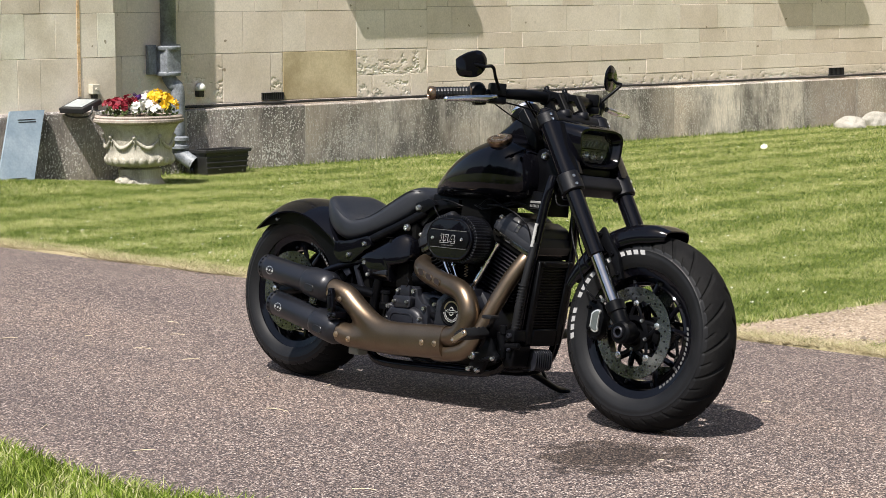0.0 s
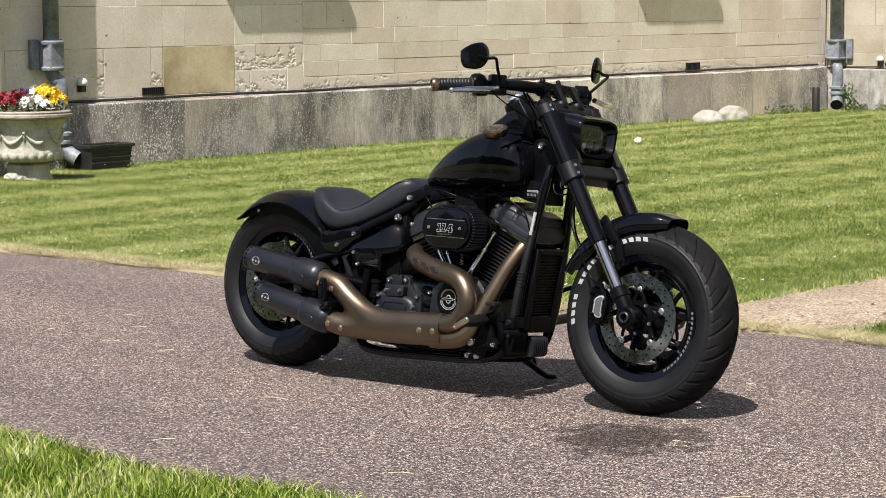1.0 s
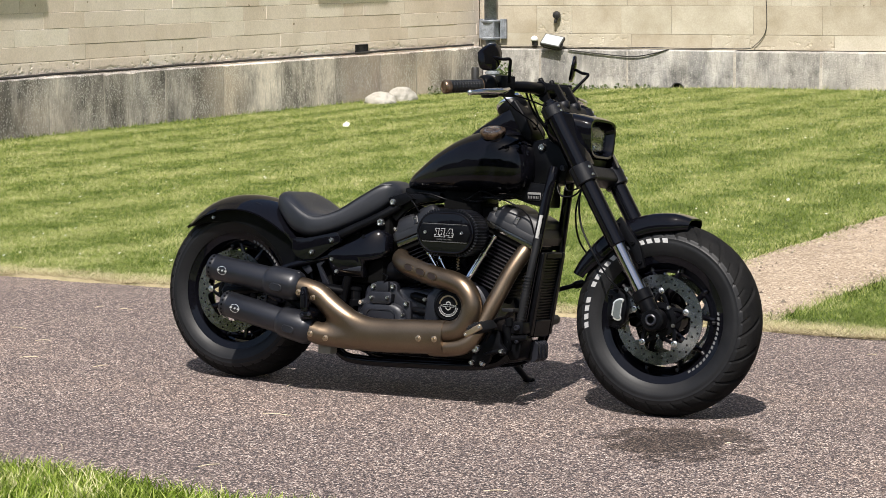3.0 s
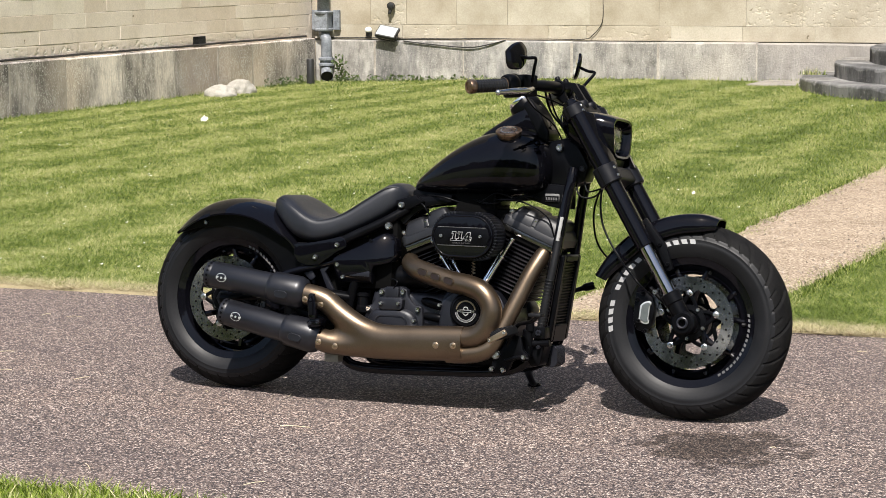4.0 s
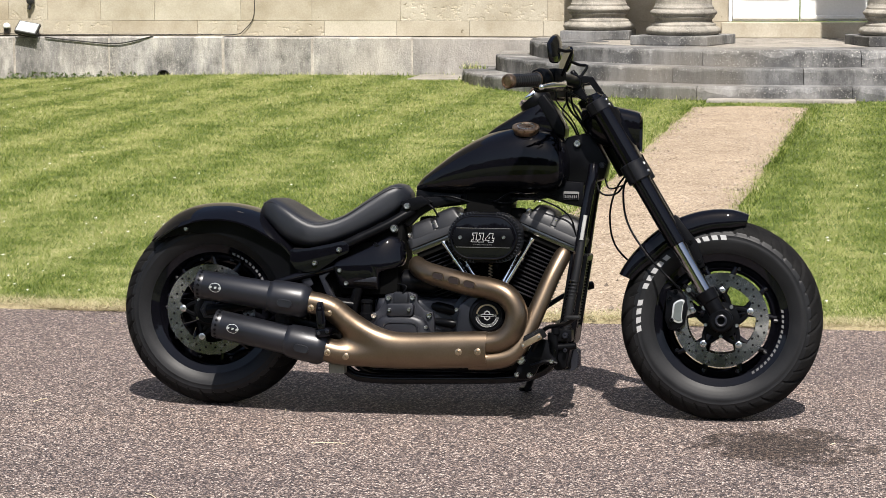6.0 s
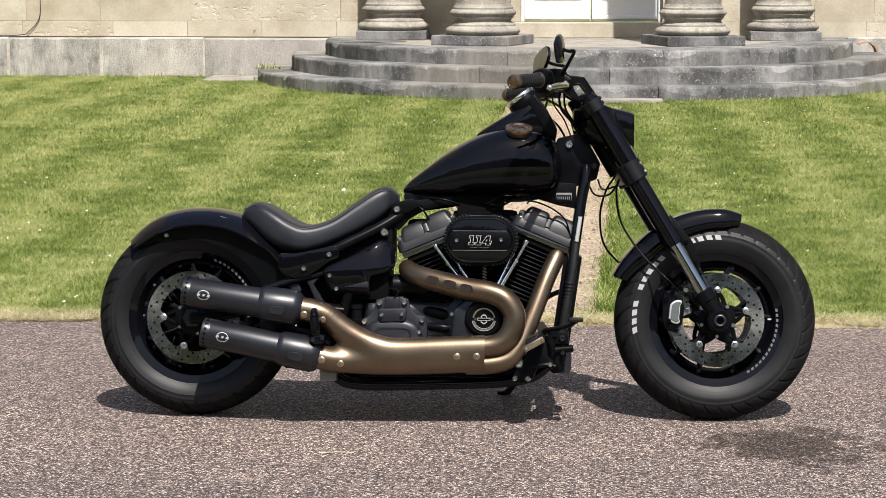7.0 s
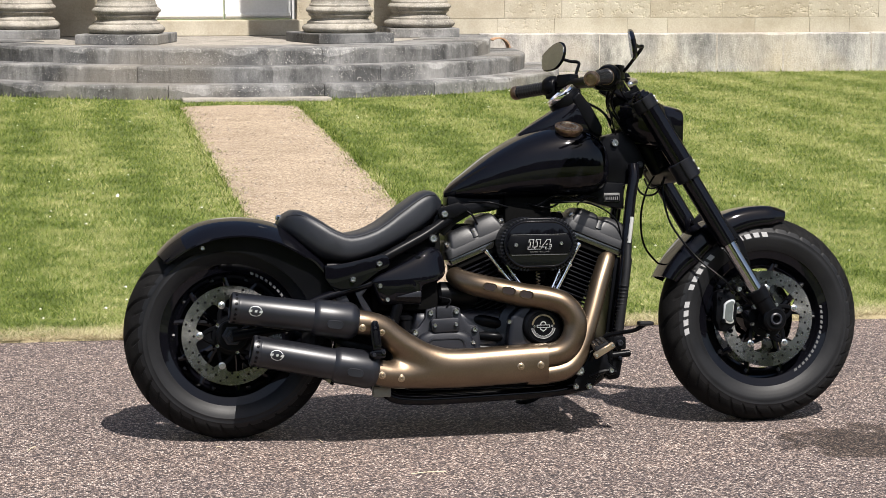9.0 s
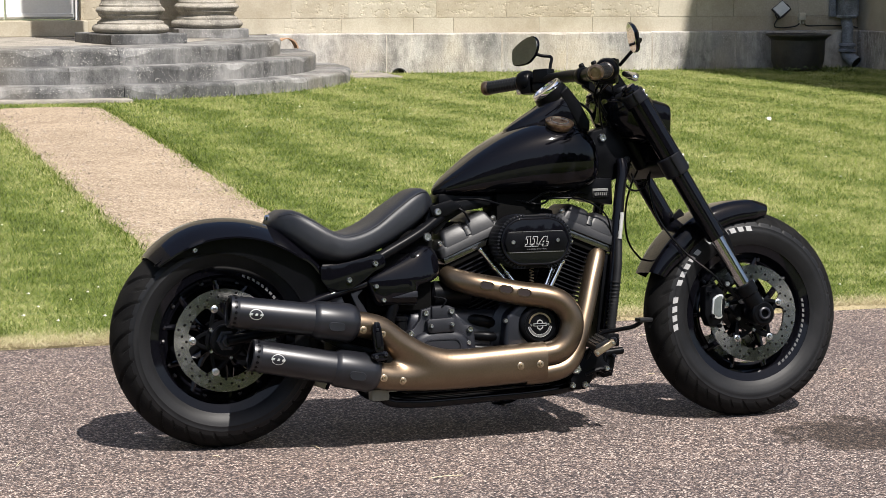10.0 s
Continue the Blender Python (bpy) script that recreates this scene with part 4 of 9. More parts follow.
HEDGE = surface("distant foliage", (0.012, 0.024, 0.008), (0.04, 0.065, 0.02), 1.2, 0.9, fine=6, fine_amount=0.6, bump=0.8, bump_scale=3, depth=0.4)
tagged(part("tree_belt", bm, HEDGE, smooth=True), "dark green belt of trees beyond the drive", "trees", kind="stuff")

# ---- motorcycle ----
GLOSS = surface("gloss black paint", (0.0022, 0.0022, 0.0034), (0.0032, 0.0032, 0.0046), 5, 0.07, 0.0, 400, 0.1, 0.0, coat=0.23, coord="obj", rough_var=0.03, spec=0.12)
SATIN = surface("satin black powder coat", (0.0019, 0.0020, 0.0026), (0.0038, 0.0040, 0.0049), 14, 0.32, 0.0, 300, 0.2, 0.12, 500, 0.0004, coord="obj", spec=0.09)
WRINKLE = surface("dark grey wrinkle coat", (0.0031, 0.0034, 0.0050), (0.0063, 0.0068, 0.0097), 12, 0.46, 0.0, 350, 0.25, 0.35, 600, 0.0006, coord="obj", spec=0.2)
ROCKER = surface("graphite engine paint", (0.0040, 0.0041, 0.0053), (0.0073, 0.0076, 0.0095), 12, 0.46, 0.0, 300, 0.15, 0.15, 500, 0.0004, coord="obj")
CASE = surface("dark graphite case", (0.0074, 0.0081, 0.0119), (0.0141, 0.0153, 0.0216), 10, 0.40, 0.2, 300, 0.2, 0.2, 500, 0.0004, coord="obj")
COVER = surface("textured graphite cover", (0.0070, 0.0076, 0.0110), (0.0118, 0.0127, 0.0183), 10, 0.45, 0.2, 300, 0.2, 0.3, 500, 0.0006, coord="obj")
RUBBER = surface("tyre rubber", (0.0050, 0.0052, 0.0060), (0.0090, 0.0092, 0.0102), 10, 0.50, 0.0, 220, 0.25, 0.18, 300, 0.0005, coord="obj", spec=0.25)
GRIP = surface("shiny grip rubber", (0.006, 0.006, 0.0065), (0.010, 0.010, 0.0105), 10, 0.32, 0.0, 220, 0.2, 0.1, 300, 0.0004, coord="obj", spec=0.4)
TREAD = surface("dusty tread rubber", (0.0055, 0.0055, 0.0056), (0.0115, 0.0112, 0.011), 14, 0.74, 0.0, 200, 0.3, 0.3, 260, 0.0008, coord="obj", spec=0.09)
LEATHER = surface("black seat vinyl", (0.0084, 0.0096, 0.0131), (0.0137, 0.0154, 0.0208), 9, 0.46, 0.0, 420, 0.25, 0.40, 700, 0.0007, coord="obj", spec=0.42)
BRONZE = surface("bronze heat shield coating", (0.134, 0.098, 0.066), (0.170, 0.128, 0.088), 6, 0.35, 0.92, 240, 0.12, 0.08, 500, 0.0003, coord="obj", rough_var=0.05)
MUFFLER = surface("black ceramic muffler", (0.0076, 0.0081, 0.0108), (0.0124, 0.0132, 0.0174), 7, 0.36, 0.2, 260, 0.12, 0.06, 500, 0.0003, coord="obj")
CHROME = surface("chrome", (0.72, 0.72, 0.73), (0.82, 0.82, 0.83), 8, 0.08, 1.0, 200, 0.05, 0.0, coord="obj", rough_var=0.03)
SLIDER = surface("dark chrome slider", (0.30, 0.30, 0.31), (0.38, 0.38, 0.39), 8, 0.10, 1.0, 300, 0.05, 0.0, coord="obj", rough_var=0.02)
STEEL = surface("brushed steel disc", (0.205, 0.202, 0.192), (0.280, 0.276, 0.262), 30, 0.26, 1.0, 400, 0.15, 0.0, coord="obj")
lathe_lines = STEEL.node_tree.nodes.new("ShaderNodeTangent")
lathe_lines.direction_type, lathe_lines.axis = "RADIAL", "Y"
STEEL.node_tree.nodes["Principled BSDF"].inputs["Anisotropic"].default_value = 0.75
STEEL.node_tree.links.new(lathe_lines.outputs[0], STEEL.node_tree.nodes["Principled BSDF"].inputs["Tangent"])
WHEEL = surface("satin black cast wheel", (0.006, 0.006, 0.0066), (0.010, 0.010, 0.011), 12, 0.34, 0.0, 300, 0.15, 0.08, 500, 0.0003, coord="obj", spec=0.35)
BRONZE_BOLT = plain("bronze-stained bolt", (0.42, 0.33, 0.23), 0.3, 0.9)
ZINC = surface("bolt steel", (0.54, 0.54, 0.53), (0.66, 0.66, 0.65), 30, 0.28, 1.0, 300, 0.1, 0.0, coord="obj")
POLISHED = surface("polished alloy lever", (0.60, 0.60, 0.60), (0.72, 0.72, 0.72), 12, 0.22, 1.0, 300, 0.1, 0.05, coord="obj")
TYRE_INK = plain("worn white tyre lettering", (0.30, 0.30, 0.30), 0.6)
LETTER = plain("white lettering", (0.36, 0.36, 0.36), 0.5)
OUTLINE = plain("silver rim lettering", (0.10, 0.10, 0.10), 0.4)
# near-black colour standing in for the shade of gaps and holes
DARK = plain("near-black for gaps and holes", (0.002, 0.002, 0.002), 0.8, spec=0.08)
BADGE_GREY = plain("grey badge field", (0.16, 0.18, 0.175), 0.35, 0.6)
SILVER = plain("silver badge edge", (0.60, 0.61, 0.60), 0.3, 0.6)
AMBER_DIM = surface("dark bronze metal", (0.13, 0.082, 0.052), (0.30, 0.215, 0.150), 60, 0.30, 0.9, 300, 0.2, 0.0, coord="obj")
PAPER_WORN = plain("scuffed white label", (0.34, 0.34, 0.33), 0.5)
PAPER = plain("white label", (0.15, 0.15, 0.148), 0.5)
PLUM = plain("dark slot under the shield", (0.020, 0.013, 0.012), 0.5, 0.3)


def glass_mat(name, col, rough, alpha):
    m, n, l, b = nodes_of(name)
    b.inputs["Base Color"].default_value = (*col, 1)
    b.inputs["Roughness"].default_value = rough
    b.inputs["Transmission Weight"].default_value = alpha
    b.inputs["IOR"].default_value = 1.25
    return m


LENS = glass_mat("headlamp lens", (0.86, 0.88, 0.88), 0.03, 1.0)
MIRROR = plain("mirror glass", (0.50, 0.51, 0.50), 0.02, 1.0)

LEAN, OY = 6.0, 0.105
bike = empty("motorcycle", pose(0, OY, 0, -LEAN, 0, 0))
tagged(bike, "black cruiser motorcycle with bronze exhaust on its side stand", "motorcycle")
STEER = 3.0
AXIS_AT, AXIS = Vector((1.13, 0, 0.98)), Vector((-math.sin(radians(31.7)), 0, math.cos(radians(31.7))))
S = Matrix.Translation(AXIS_AT) @ Matrix.Rotation(radians(STEER), 4, AXIS) @ Matrix.Translation(-AXIS_AT)


def bp(name, bm, mat, parent=None, label="", angle=38, steer=False):
    if steer:
        bm.transform(S)
    bmesh.ops.recalc_face_normals(bm, faces=bm.faces)
    return part(name, bm, mat, parent or bike, label, angle=angle)


def se_ring(x, hw, zt, zb, k=28, n=2.4, yc=0.0, low=None):
    """A rounded section across the machine."""
    zc, hz = (zt + zb) / 2, (zt - zb) / 2
    out = []
    for i in range(k):
        a = 2 * math.pi * i / k
        c, s = math.cos(a), math.sin(a)
        e = n if s > 0 else (low or n)
        y = hw * math.copysign(abs(c) ** (2 / e), c)
        z = hz * math.copysign(abs(s) ** (2 / e), s)
        out.append(Vector((x, yc + y, zc + z)))
    return out


def loft(xs, table, k=28, n=2.4, low=None):
    """table: rows of x, half width, top, bottom; sections at xs by smooth interpolation."""
    t = np.array(table, float)
    def at(x, col):
        i = int(np.clip(np.searchsorted(t[:, 0], x) - 1, 0, len(t) - 2))
        x0, x1 = t[i, 0], t[i + 1, 0]
        u = (x - x0) / (x1 - x0)
        m0 = (t[i + 1, col] - t[max(i - 1, 0), col]) / max(1e-6, t[i + 1, 0] - t[max(i - 1, 0), 0])
        j = min(i + 2, len(t) - 1)
        m1 = (t[j, col] - t[i, col]) / max(1e-6, t[j, 0] - t[i, 0])
        d = x1 - x0
        return ((2 * u ** 3 - 3 * u * u + 1) * t[i, col] + (u ** 3 - 2 * u * u + u) * m0 * d + (3 * u * u - 2 * u ** 3) * t[i + 1, col] + (u ** 3 - u * u) * m1 * d)
    return rings([se_ring(x, max(0.002, at(x, 1)), at(x, 2), min(at(x, 3), at(x, 2) - 0.003), k, n, 0, low) for x in xs])


def prism(outline, y0, y1, bevel=0.004, seg=2):
    """An outline in x, z pulled across from y0 to y1, with softened edges."""
    bm = bmesh.new()
    a = [bm.verts.new((x, y0, z)) for x, z in outline]
    b = [bm.verts.new((x, y1, z)) for x, z in outline]
    k = len(a)
    bm.faces.new(a)
    bm.faces.new(list(reversed(b)))
    for i in range(k):
        bm.faces.new((a[i], b[i], b[(i + 1) % k], a[(i + 1) % k]))
    bmesh.ops.recalc_face_normals(bm, faces=bm.faces)
    if bevel:
        bmesh.ops.bevel(bm, geom=list(bm.edges), offset=bevel, segments=seg, profile=0.6, affect="EDGES", clamp_overlap=True)
    return bm


def pillow(outline, y0, steps):
    """An outline in x, z with a domed face: steps of scale and y."""
    cx = sum(p[0] for p in outline) / len(outline)
    cz = sum(p[1] for p in outline) / len(outline)
    fine = smooth_line([(x, z, 0) for x, z in outline + outline[:1]], 4)[:-1]
    rows = [[Vector((cx + (p.x - cx) * k, y, cz + (p.y - cz) * k)) for p in fine] for k, y in [(1.0, y0)] + steps]
    return rings(rows)


def stadium(cx, cz, hw, hz, k=10, tilt=0.0):
    """A rounded oblong outline in x, z."""
    r = min(hw, hz)
    pts = []
    for sx, sz, a0 in ((1, 1, 0), (-1, 1, 90), (-1, -1, 180), (1, -1, 270)):
        for i in range(k):
            a = radians(a0 + 90 * i / (k - 1))
            pts.append((sx * (hw - r) + r * math.cos(a), sz * (hz - r) + r * math.sin(a)))
    c, s = math.cos(radians(tilt)), math.sin(radians(tilt))
    out = []
    for x, z in pts:
        p = (cx + c * x - s * z, cz + s * x + c * z)
        if not out or (abs(p[0] - out[-1][0]) + abs(p[1] - out[-1][1])) > 1e-6:
            out.append(p)
    if abs(out[0][0] - out[-1][0]) + abs(out[0][1] - out[-1][1]) < 1e-6:
        out.pop()
    return out


def cyl(a, b, r, segs=20, bm=None, r2=None):
    """A straight round bar from a to b with softened ends."""
    a, b = Vector(a), Vector(b)
    L = (b - a).length
    m = Matrix.Translation(a) @ (b - a).to_track_quat("Z", "Y").to_matrix().to_4x4()
    r2 = r if r2 is None else r2
    e = min(0.003, r * 0.3, L * 0.2)
    return lathe([(r - e, 0), (r, e), (r2, L - e), (r2 - e, L)], segs, m, bm)


ACROSS = Matrix.Rotation(radians(90), 4, "X")        # turns a lathe about z into one about the machine's -y axis


def wheel(name, cx, cz, R, half, disc_sides, spokes, label, steer):
    """Cast wheel with its tyre, disc and bolts; the wheel is the rim, the rest its parts."""
    at = Matrix.Translation((cx, 0, cz)) @ ACROSS
    rim_r = 0.203
    w = half * 0.74
    prof = [(rim_r - 0.012, -w), (rim_r + 0.004, -w - 0.004), (rim_r + 0.006, -w + 0.003), (rim_r - 0.006, -w + 0.010), (rim_r - 0.022, -w + 0.020), (rim_r - 0.034, -w * 0.45),
            (rim_r - 0.036, 0), (rim_r - 0.034, w * 0.45), (rim_r - 0.022, w - 0.020), (rim_r - 0.006, w - 0.010), (rim_r + 0.006, w - 0.003), (rim_r + 0.004, w + 0.004), (rim_r - 0.012, w)]
    inner = [(rim_r - 0.022, w - 0.003), (rim_r - 0.040, w * 0.5), (rim_r - 0.046, 0), (rim_r - 0.040, -w * 0.5), (rim_r - 0.022, -w + 0.003)]
    rows = prof + inner + [prof[0]]
    rim = bp(name, lathe(rows, 96, at, caps=False), GLOSS, None, label, 30, steer)
    # tyre with grooved tread
    segs, sect = 840, []
    K = 72
    for j in range(K + 1):
        u = -1 + 2 * j / K
        a = u * math.pi * 0.62
        y = half * math.sin(a) if abs(a) <= math.pi / 2 else math.copysign(half * (1 - 0.18 * ((abs(a) - math.pi / 2) / (0.12 * math.pi)) ** 1.6), a)
        if abs(a) <= math.pi / 2:
            r = R - 0.066 + 0.066 * math.cos(a) ** 0.85
        else:
            k = (abs(a) - math.pi / 2) / (0.12 * math.pi)
            r = R - 0.066 - k * (R - 0.066 - rim_r - 0.002)
        sect.append((r, y, u))
    rows_t = []
    for j, (r, y, u) in enumerate(sect):
        row = []
        au = abs(u)
        for i in range(segs):
            th = i / segs * 20
            dr = 0.0
            if 0.06 < au < 0.70:
                half_turn = 0.5 if u > 0 else 0.0
                sweep = 1.35 * max(0.0, 0.70 - au) ** 1.15
                wide = 0.055 + 0.045 * (0.70 - au) / 0.64
                ph = (th - sweep + half_turn) % 1.0
                dd = min(ph, 1 - ph)
                if dd < wide:
                    dr = -0.0062 * min(1.0, 1.8 * (1 - (dd / wide) ** 2)) * min(1, (0.70 - au) * 14) * min(1, (au - 0.06) * 16)
                ph2 = (th - sweep + half_turn + 0.5) % 1.0
                d2 = min(ph2, 1 - ph2)
                if d2 < 0.05 and 0.40 < au < 0.66:
                    dr = min(dr, -0.0045 * min(1.0, 1.8 * (1 - (d2 / 0.05) ** 2)) * min(1, (au - 0.40) * 14))
            elif 0.715 < au < 0.735 or 0.795 < au < 0.81 or 0.93 < au < 0.95:
                dr = 0.0013
            rr = r + dr
            an = 2 * math.pi * i / segs
            row.append(at @ Vector((rr * math.cos(an), rr * math.sin(an), y + (0.0010 if dr > 0 else 0) * (1 if u > 0 else -1))))
        rows_t.append(row)
    tyre = bp("tyre", rings(rows_t, caps=False), RUBBER, rim, "black sidewall tyre with grooved tread", 30, steer)
    tyre.data.materials.append(TREAD)
    idx = np.zeros(len(tyre.data.polygons), np.int32)
    for j in range(K):
        if abs((sect[j][2] + sect[j + 1][2]) / 2) < 0.60:
            idx[j * segs:(j + 1) * segs] = 1
    tyre.data.polygons.foreach_set("material_index", idx)
    # lettering on tyre and rim, drawn as plain bars
    def letters(name_, r0, a0, a1, count, hgt, mat, y_of, gaps=(), wide=0.72):
        step = (a1 - a0) / count
        for i in range(count):
            if i in gaps:
                continue
            bm = bmesh.new()
            c = a0 + step * (i + 0.5)
            w_ = step * wide / 2
            slant = -0.16 * step
            for b0, b1, h0, h1 in ((c - w_, c + w_, 0.0, 1.0),):
                vs = []
                for hh, aa in ((h0, b0 + slant * h0), (h0, b1 + slant * h0), (h1, b1 + slant * h1), (h1, b0 + slant * h1)):
                    rr, an = r0 + hgt * hh, radians(aa)
                    vs.append(bm.verts.new(at @ Vector((rr * math.cos(an), rr * math.sin(an), y_of(rr)))))
                bm.faces.new(vs)
            got = bmesh.ops.extrude_face_region(bm, geom=list(bm.faces))
            for v in got["geom"]:
                if isinstance(v, bmesh.types.BMVert):
                    v.co += Vector((0, -0.0012, 0))
            bp(name_, bm, mat, rim, steer=steer)
    def side_y(rr):
        o = sorted((s_ for s_ in sect if s_[1] > 0 and s_[2] > 0.4), key=lambda s_: s_[0])
        return float(np.interp(rr, [s_[0] for s_ in o], [s_[1] for s_ in o])) + 0.0007
    if spokes == "front":
        letters("tyre_letter", R - 0.064, 190, 86, 17, 0.0145, TYRE_INK, side_y, (4, 10), 0.66)
    letters("rim_letter", rim_r - 0.020, 300 if spokes == "front" else 72, 372 if spokes == "front" else 20, 15 if spokes == "front" else 11, 0.0095, OUTLINE, lambda rr: w - 0.0015, (), 0.6)
    # five forked spokes that meet a slotted ring inside the rim
    for i in range(5):
        a = 2 * math.pi * i / 5 + (0.35 if spokes == "front" else 0.10)
        for side_ in (-1, 1):
            b = a + 0.30 * side_
            p0 = Vector((0.042 * math.cos(a), 0.042 * math.sin(a), 0.018))
            p1 = Vector((0.085 * math.cos(a + 0.10 * side_), 0.085 * math.sin(a + 0.10 * side_), 0.027))
            p2 = Vector((0.168 * math.cos(b), 0.168 * math.sin(b), 0.030))
            bm = tube([p0, p1, p2], [0.015, 0.0105, 0.0085], 8, 4, flat=0.85)
            bm.transform(at)
            bp("spoke", bm, GLOSS, rim, steer=steer)
    bp("rim_web", lathe([(0.150, -0.008), (0.164, -0.010), (0.166, 0.030), (0.158, 0.036), (0.150, 0.030), (0.150, -0.008)], 72, at, caps=False), GLOSS, rim, "", 35, steer)
    for i in range(10):
        a0, a1 = 2 * math.pi * i / 10 + 0.09, 2 * math.pi * (i + 1) / 10 - 0.09
        arc = [Vector((0.1775 * math.cos(a0 + (a1 - a0) * q / 8), 0.1775 * math.sin(a0 + (a1 - a0) * q / 8), 0.031)) for q in range(9)]
        bm = tube(arc, 0.0042, 8, 1)
        bm.transform(at)
        bp("rim_slot_edge", bm, WHEEL, rim, steer=steer)
        a = 2 * math.pi * i / 10
        bm = tube([Vector((0.160 * math.cos(a), 0.160 * math.sin(a), 0.032)), Vector((0.190 * math.cos(a), 0.190 * math.sin(a), 0.034))], [0.0065, 0.005], 8, 1)
        bm.transform(at)
        bp("rim_rib", bm, WHEEL, rim, steer=steer)
    if spokes == "rear":
        bp("pulley", lathe([(0.03, -0.118), (0.148, -0.116), (0.152, -0.110), (0.152, -0.084), (0.148, -0.080), (0.03, -0.080)], 48, at), SATIN, rim, "", 35, steer)
        bp("drive_belt", lathe([(0.153, -0.112), (0.157, -0.112), (0.157, -0.084), (0.153, -0.084), (0.153, -0.112)], 48, at, caps=False), RUBBER, rim, "", 35, steer)
    hub = lathe([(0.020, -half - 0.02), (0.034, -half - 0.018), (0.034, -0.03), (0.052, -0.02), (0.052, 0.02), (0.034, 0.03), (0.034, half - 0.012), (0.020, half - 0.008)], 32, at)
    bp("hub", hub, SATIN, rim, steer=steer)
    for sgn in disc_sides:
        dy = 0.082 * sgn if spokes == "front" else 0.092 * sgn
        m = at @ Matrix.Translation((0, 0, dy))
        ro, th = 0.1435, 0.0025
        # floating disc: scalloped inner edge with five lugs for the carrier bolts
        k_ = 120
        lug0 = 0.314 if spokes == "front" else 0.62
        outer, inner = [], []
        for q in range(k_):
            a = 2 * math.pi * q / k_
            near_lug = abs((a - lug0 + math.pi / 5) % (2 * math.pi / 5) - math.pi / 5)
            ri = 0.1045 - 0.0205 * max(0.0, 1 - (near_lug / 0.17) ** 2) ** 0.5
            outer.append((ro * math.cos(a), ro * math.sin(a)))
            inner.append((ri * math.cos(a), ri * math.sin(a)))
        rows = [[m @ Vector((x, y, z)) for x, y in ring_] for ring_, z in ((inner, -th), (outer, -th), (outer, th), (inner, th), (inner, -th))]
        disc = bp("brake_disc", rings(rows, caps=False), STEEL, rim, "drilled steel brake disc", 30, steer)
        # raised near-black dots stand in for the dark of the drilled holes
        for i in range(48):
            bm = bmesh.new()
            a = 2 * math.pi * i / 48
            rr = (0.1085, 0.1215, 0.1345, 0.1215)[i % 4]
            mm = m @ Matrix.Translation((rr * math.cos(a), rr * math.sin(a), sgn * (th - 0.0012)))
            lathe([(0.0036, 0), (0.0036, sgn * 0.0016), (0.0002, sgn * 0.0016)], 8, mm, bm)
            bp("disc_hole", bm, DARK, rim, steer=steer)
        for i in range(5):
            a = 2 * math.pi * i / 5 + lug0
            for side_ in (-1, 1):
                p0 = Vector((0.046 * math.cos(a + 0.55 * side_), 0.046 * math.sin(a + 0.55 * side_), dy - sgn * 0.002))
                p1 = Vector((0.070 * math.cos(a + 0.20 * side_), 0.070 * math.sin(a + 0.20 * side_), dy - sgn * 0.001))
                p2 = Vector((0.088 * math.cos(a), 0.088 * math.sin(a), dy + sgn * 0.001))
                bm = tube([p0, p1, p2], [0.008, 0.0065, 0.006], 6, 3, flat=0.6)
                bm.transform(at)
                bp("carrier_arm", bm, SATIN, rim, steer=steer)
            bm = bolt((0.091 * math.cos(a), 0.091 * math.sin(a), dy + sgn * 0.0025), (0, 0, sgn), 0.0065, 0.006)
            lathe([(0.0105, -0.003), (0.0105, 0.0012), (0.008, 0.0026)], 16, Matrix.Translation((0.091 * math.cos(a), 0.091 * math.sin(a), dy + sgn * 0.002)), bm)
            bm.transform(at)
            bp("disc_bolt", bm, ZINC, rim, steer=steer)
            a += 0.62
            bm = bolt((0.050 * math.cos(a), 0.050 * math.sin(a), dy + sgn * 0.003), (0, 0, sgn), 0.0062, 0.007)
            bm.transform(at)
            bp("hub_bolt", bm, ZINC, rim, steer=steer)
        bp("carrier_hub", lathe([(0.040, -0.004), (0.056, -0.004), (0.056, sgn * 0.003), (0.040, sgn * 0.005), (0.040, -0.004)], 40, m, caps=False), SATIN, rim, "", 35, steer)
    return rim


REAR = (-0.005, 0.304)
FRONT = (1.597, 0.307)
wheel("rear_wheel", *REAR, 0.305, 0.088, (1,), "rear", "black cast rear wheel", False)
wheel("front_wheel", *FRONT, 0.309, 0.075, (1, -1), "front", "black cast front wheel, turned slightly", True)

# fork
def bean(cx, cz, hw, hz):
    """A kidney-shaped outline in x, z."""
    out = []
    for x, z in stadium(0, 0, hw, hz, 8):
        bend = 0.010 * math.cos(math.pi * z / hz * 0.75) - 0.004
        out.append((cx - bend + x * (1 - 0.12 * math.cos(math.pi * z / hz)) + 0.10 * z, cz + z))
    return out


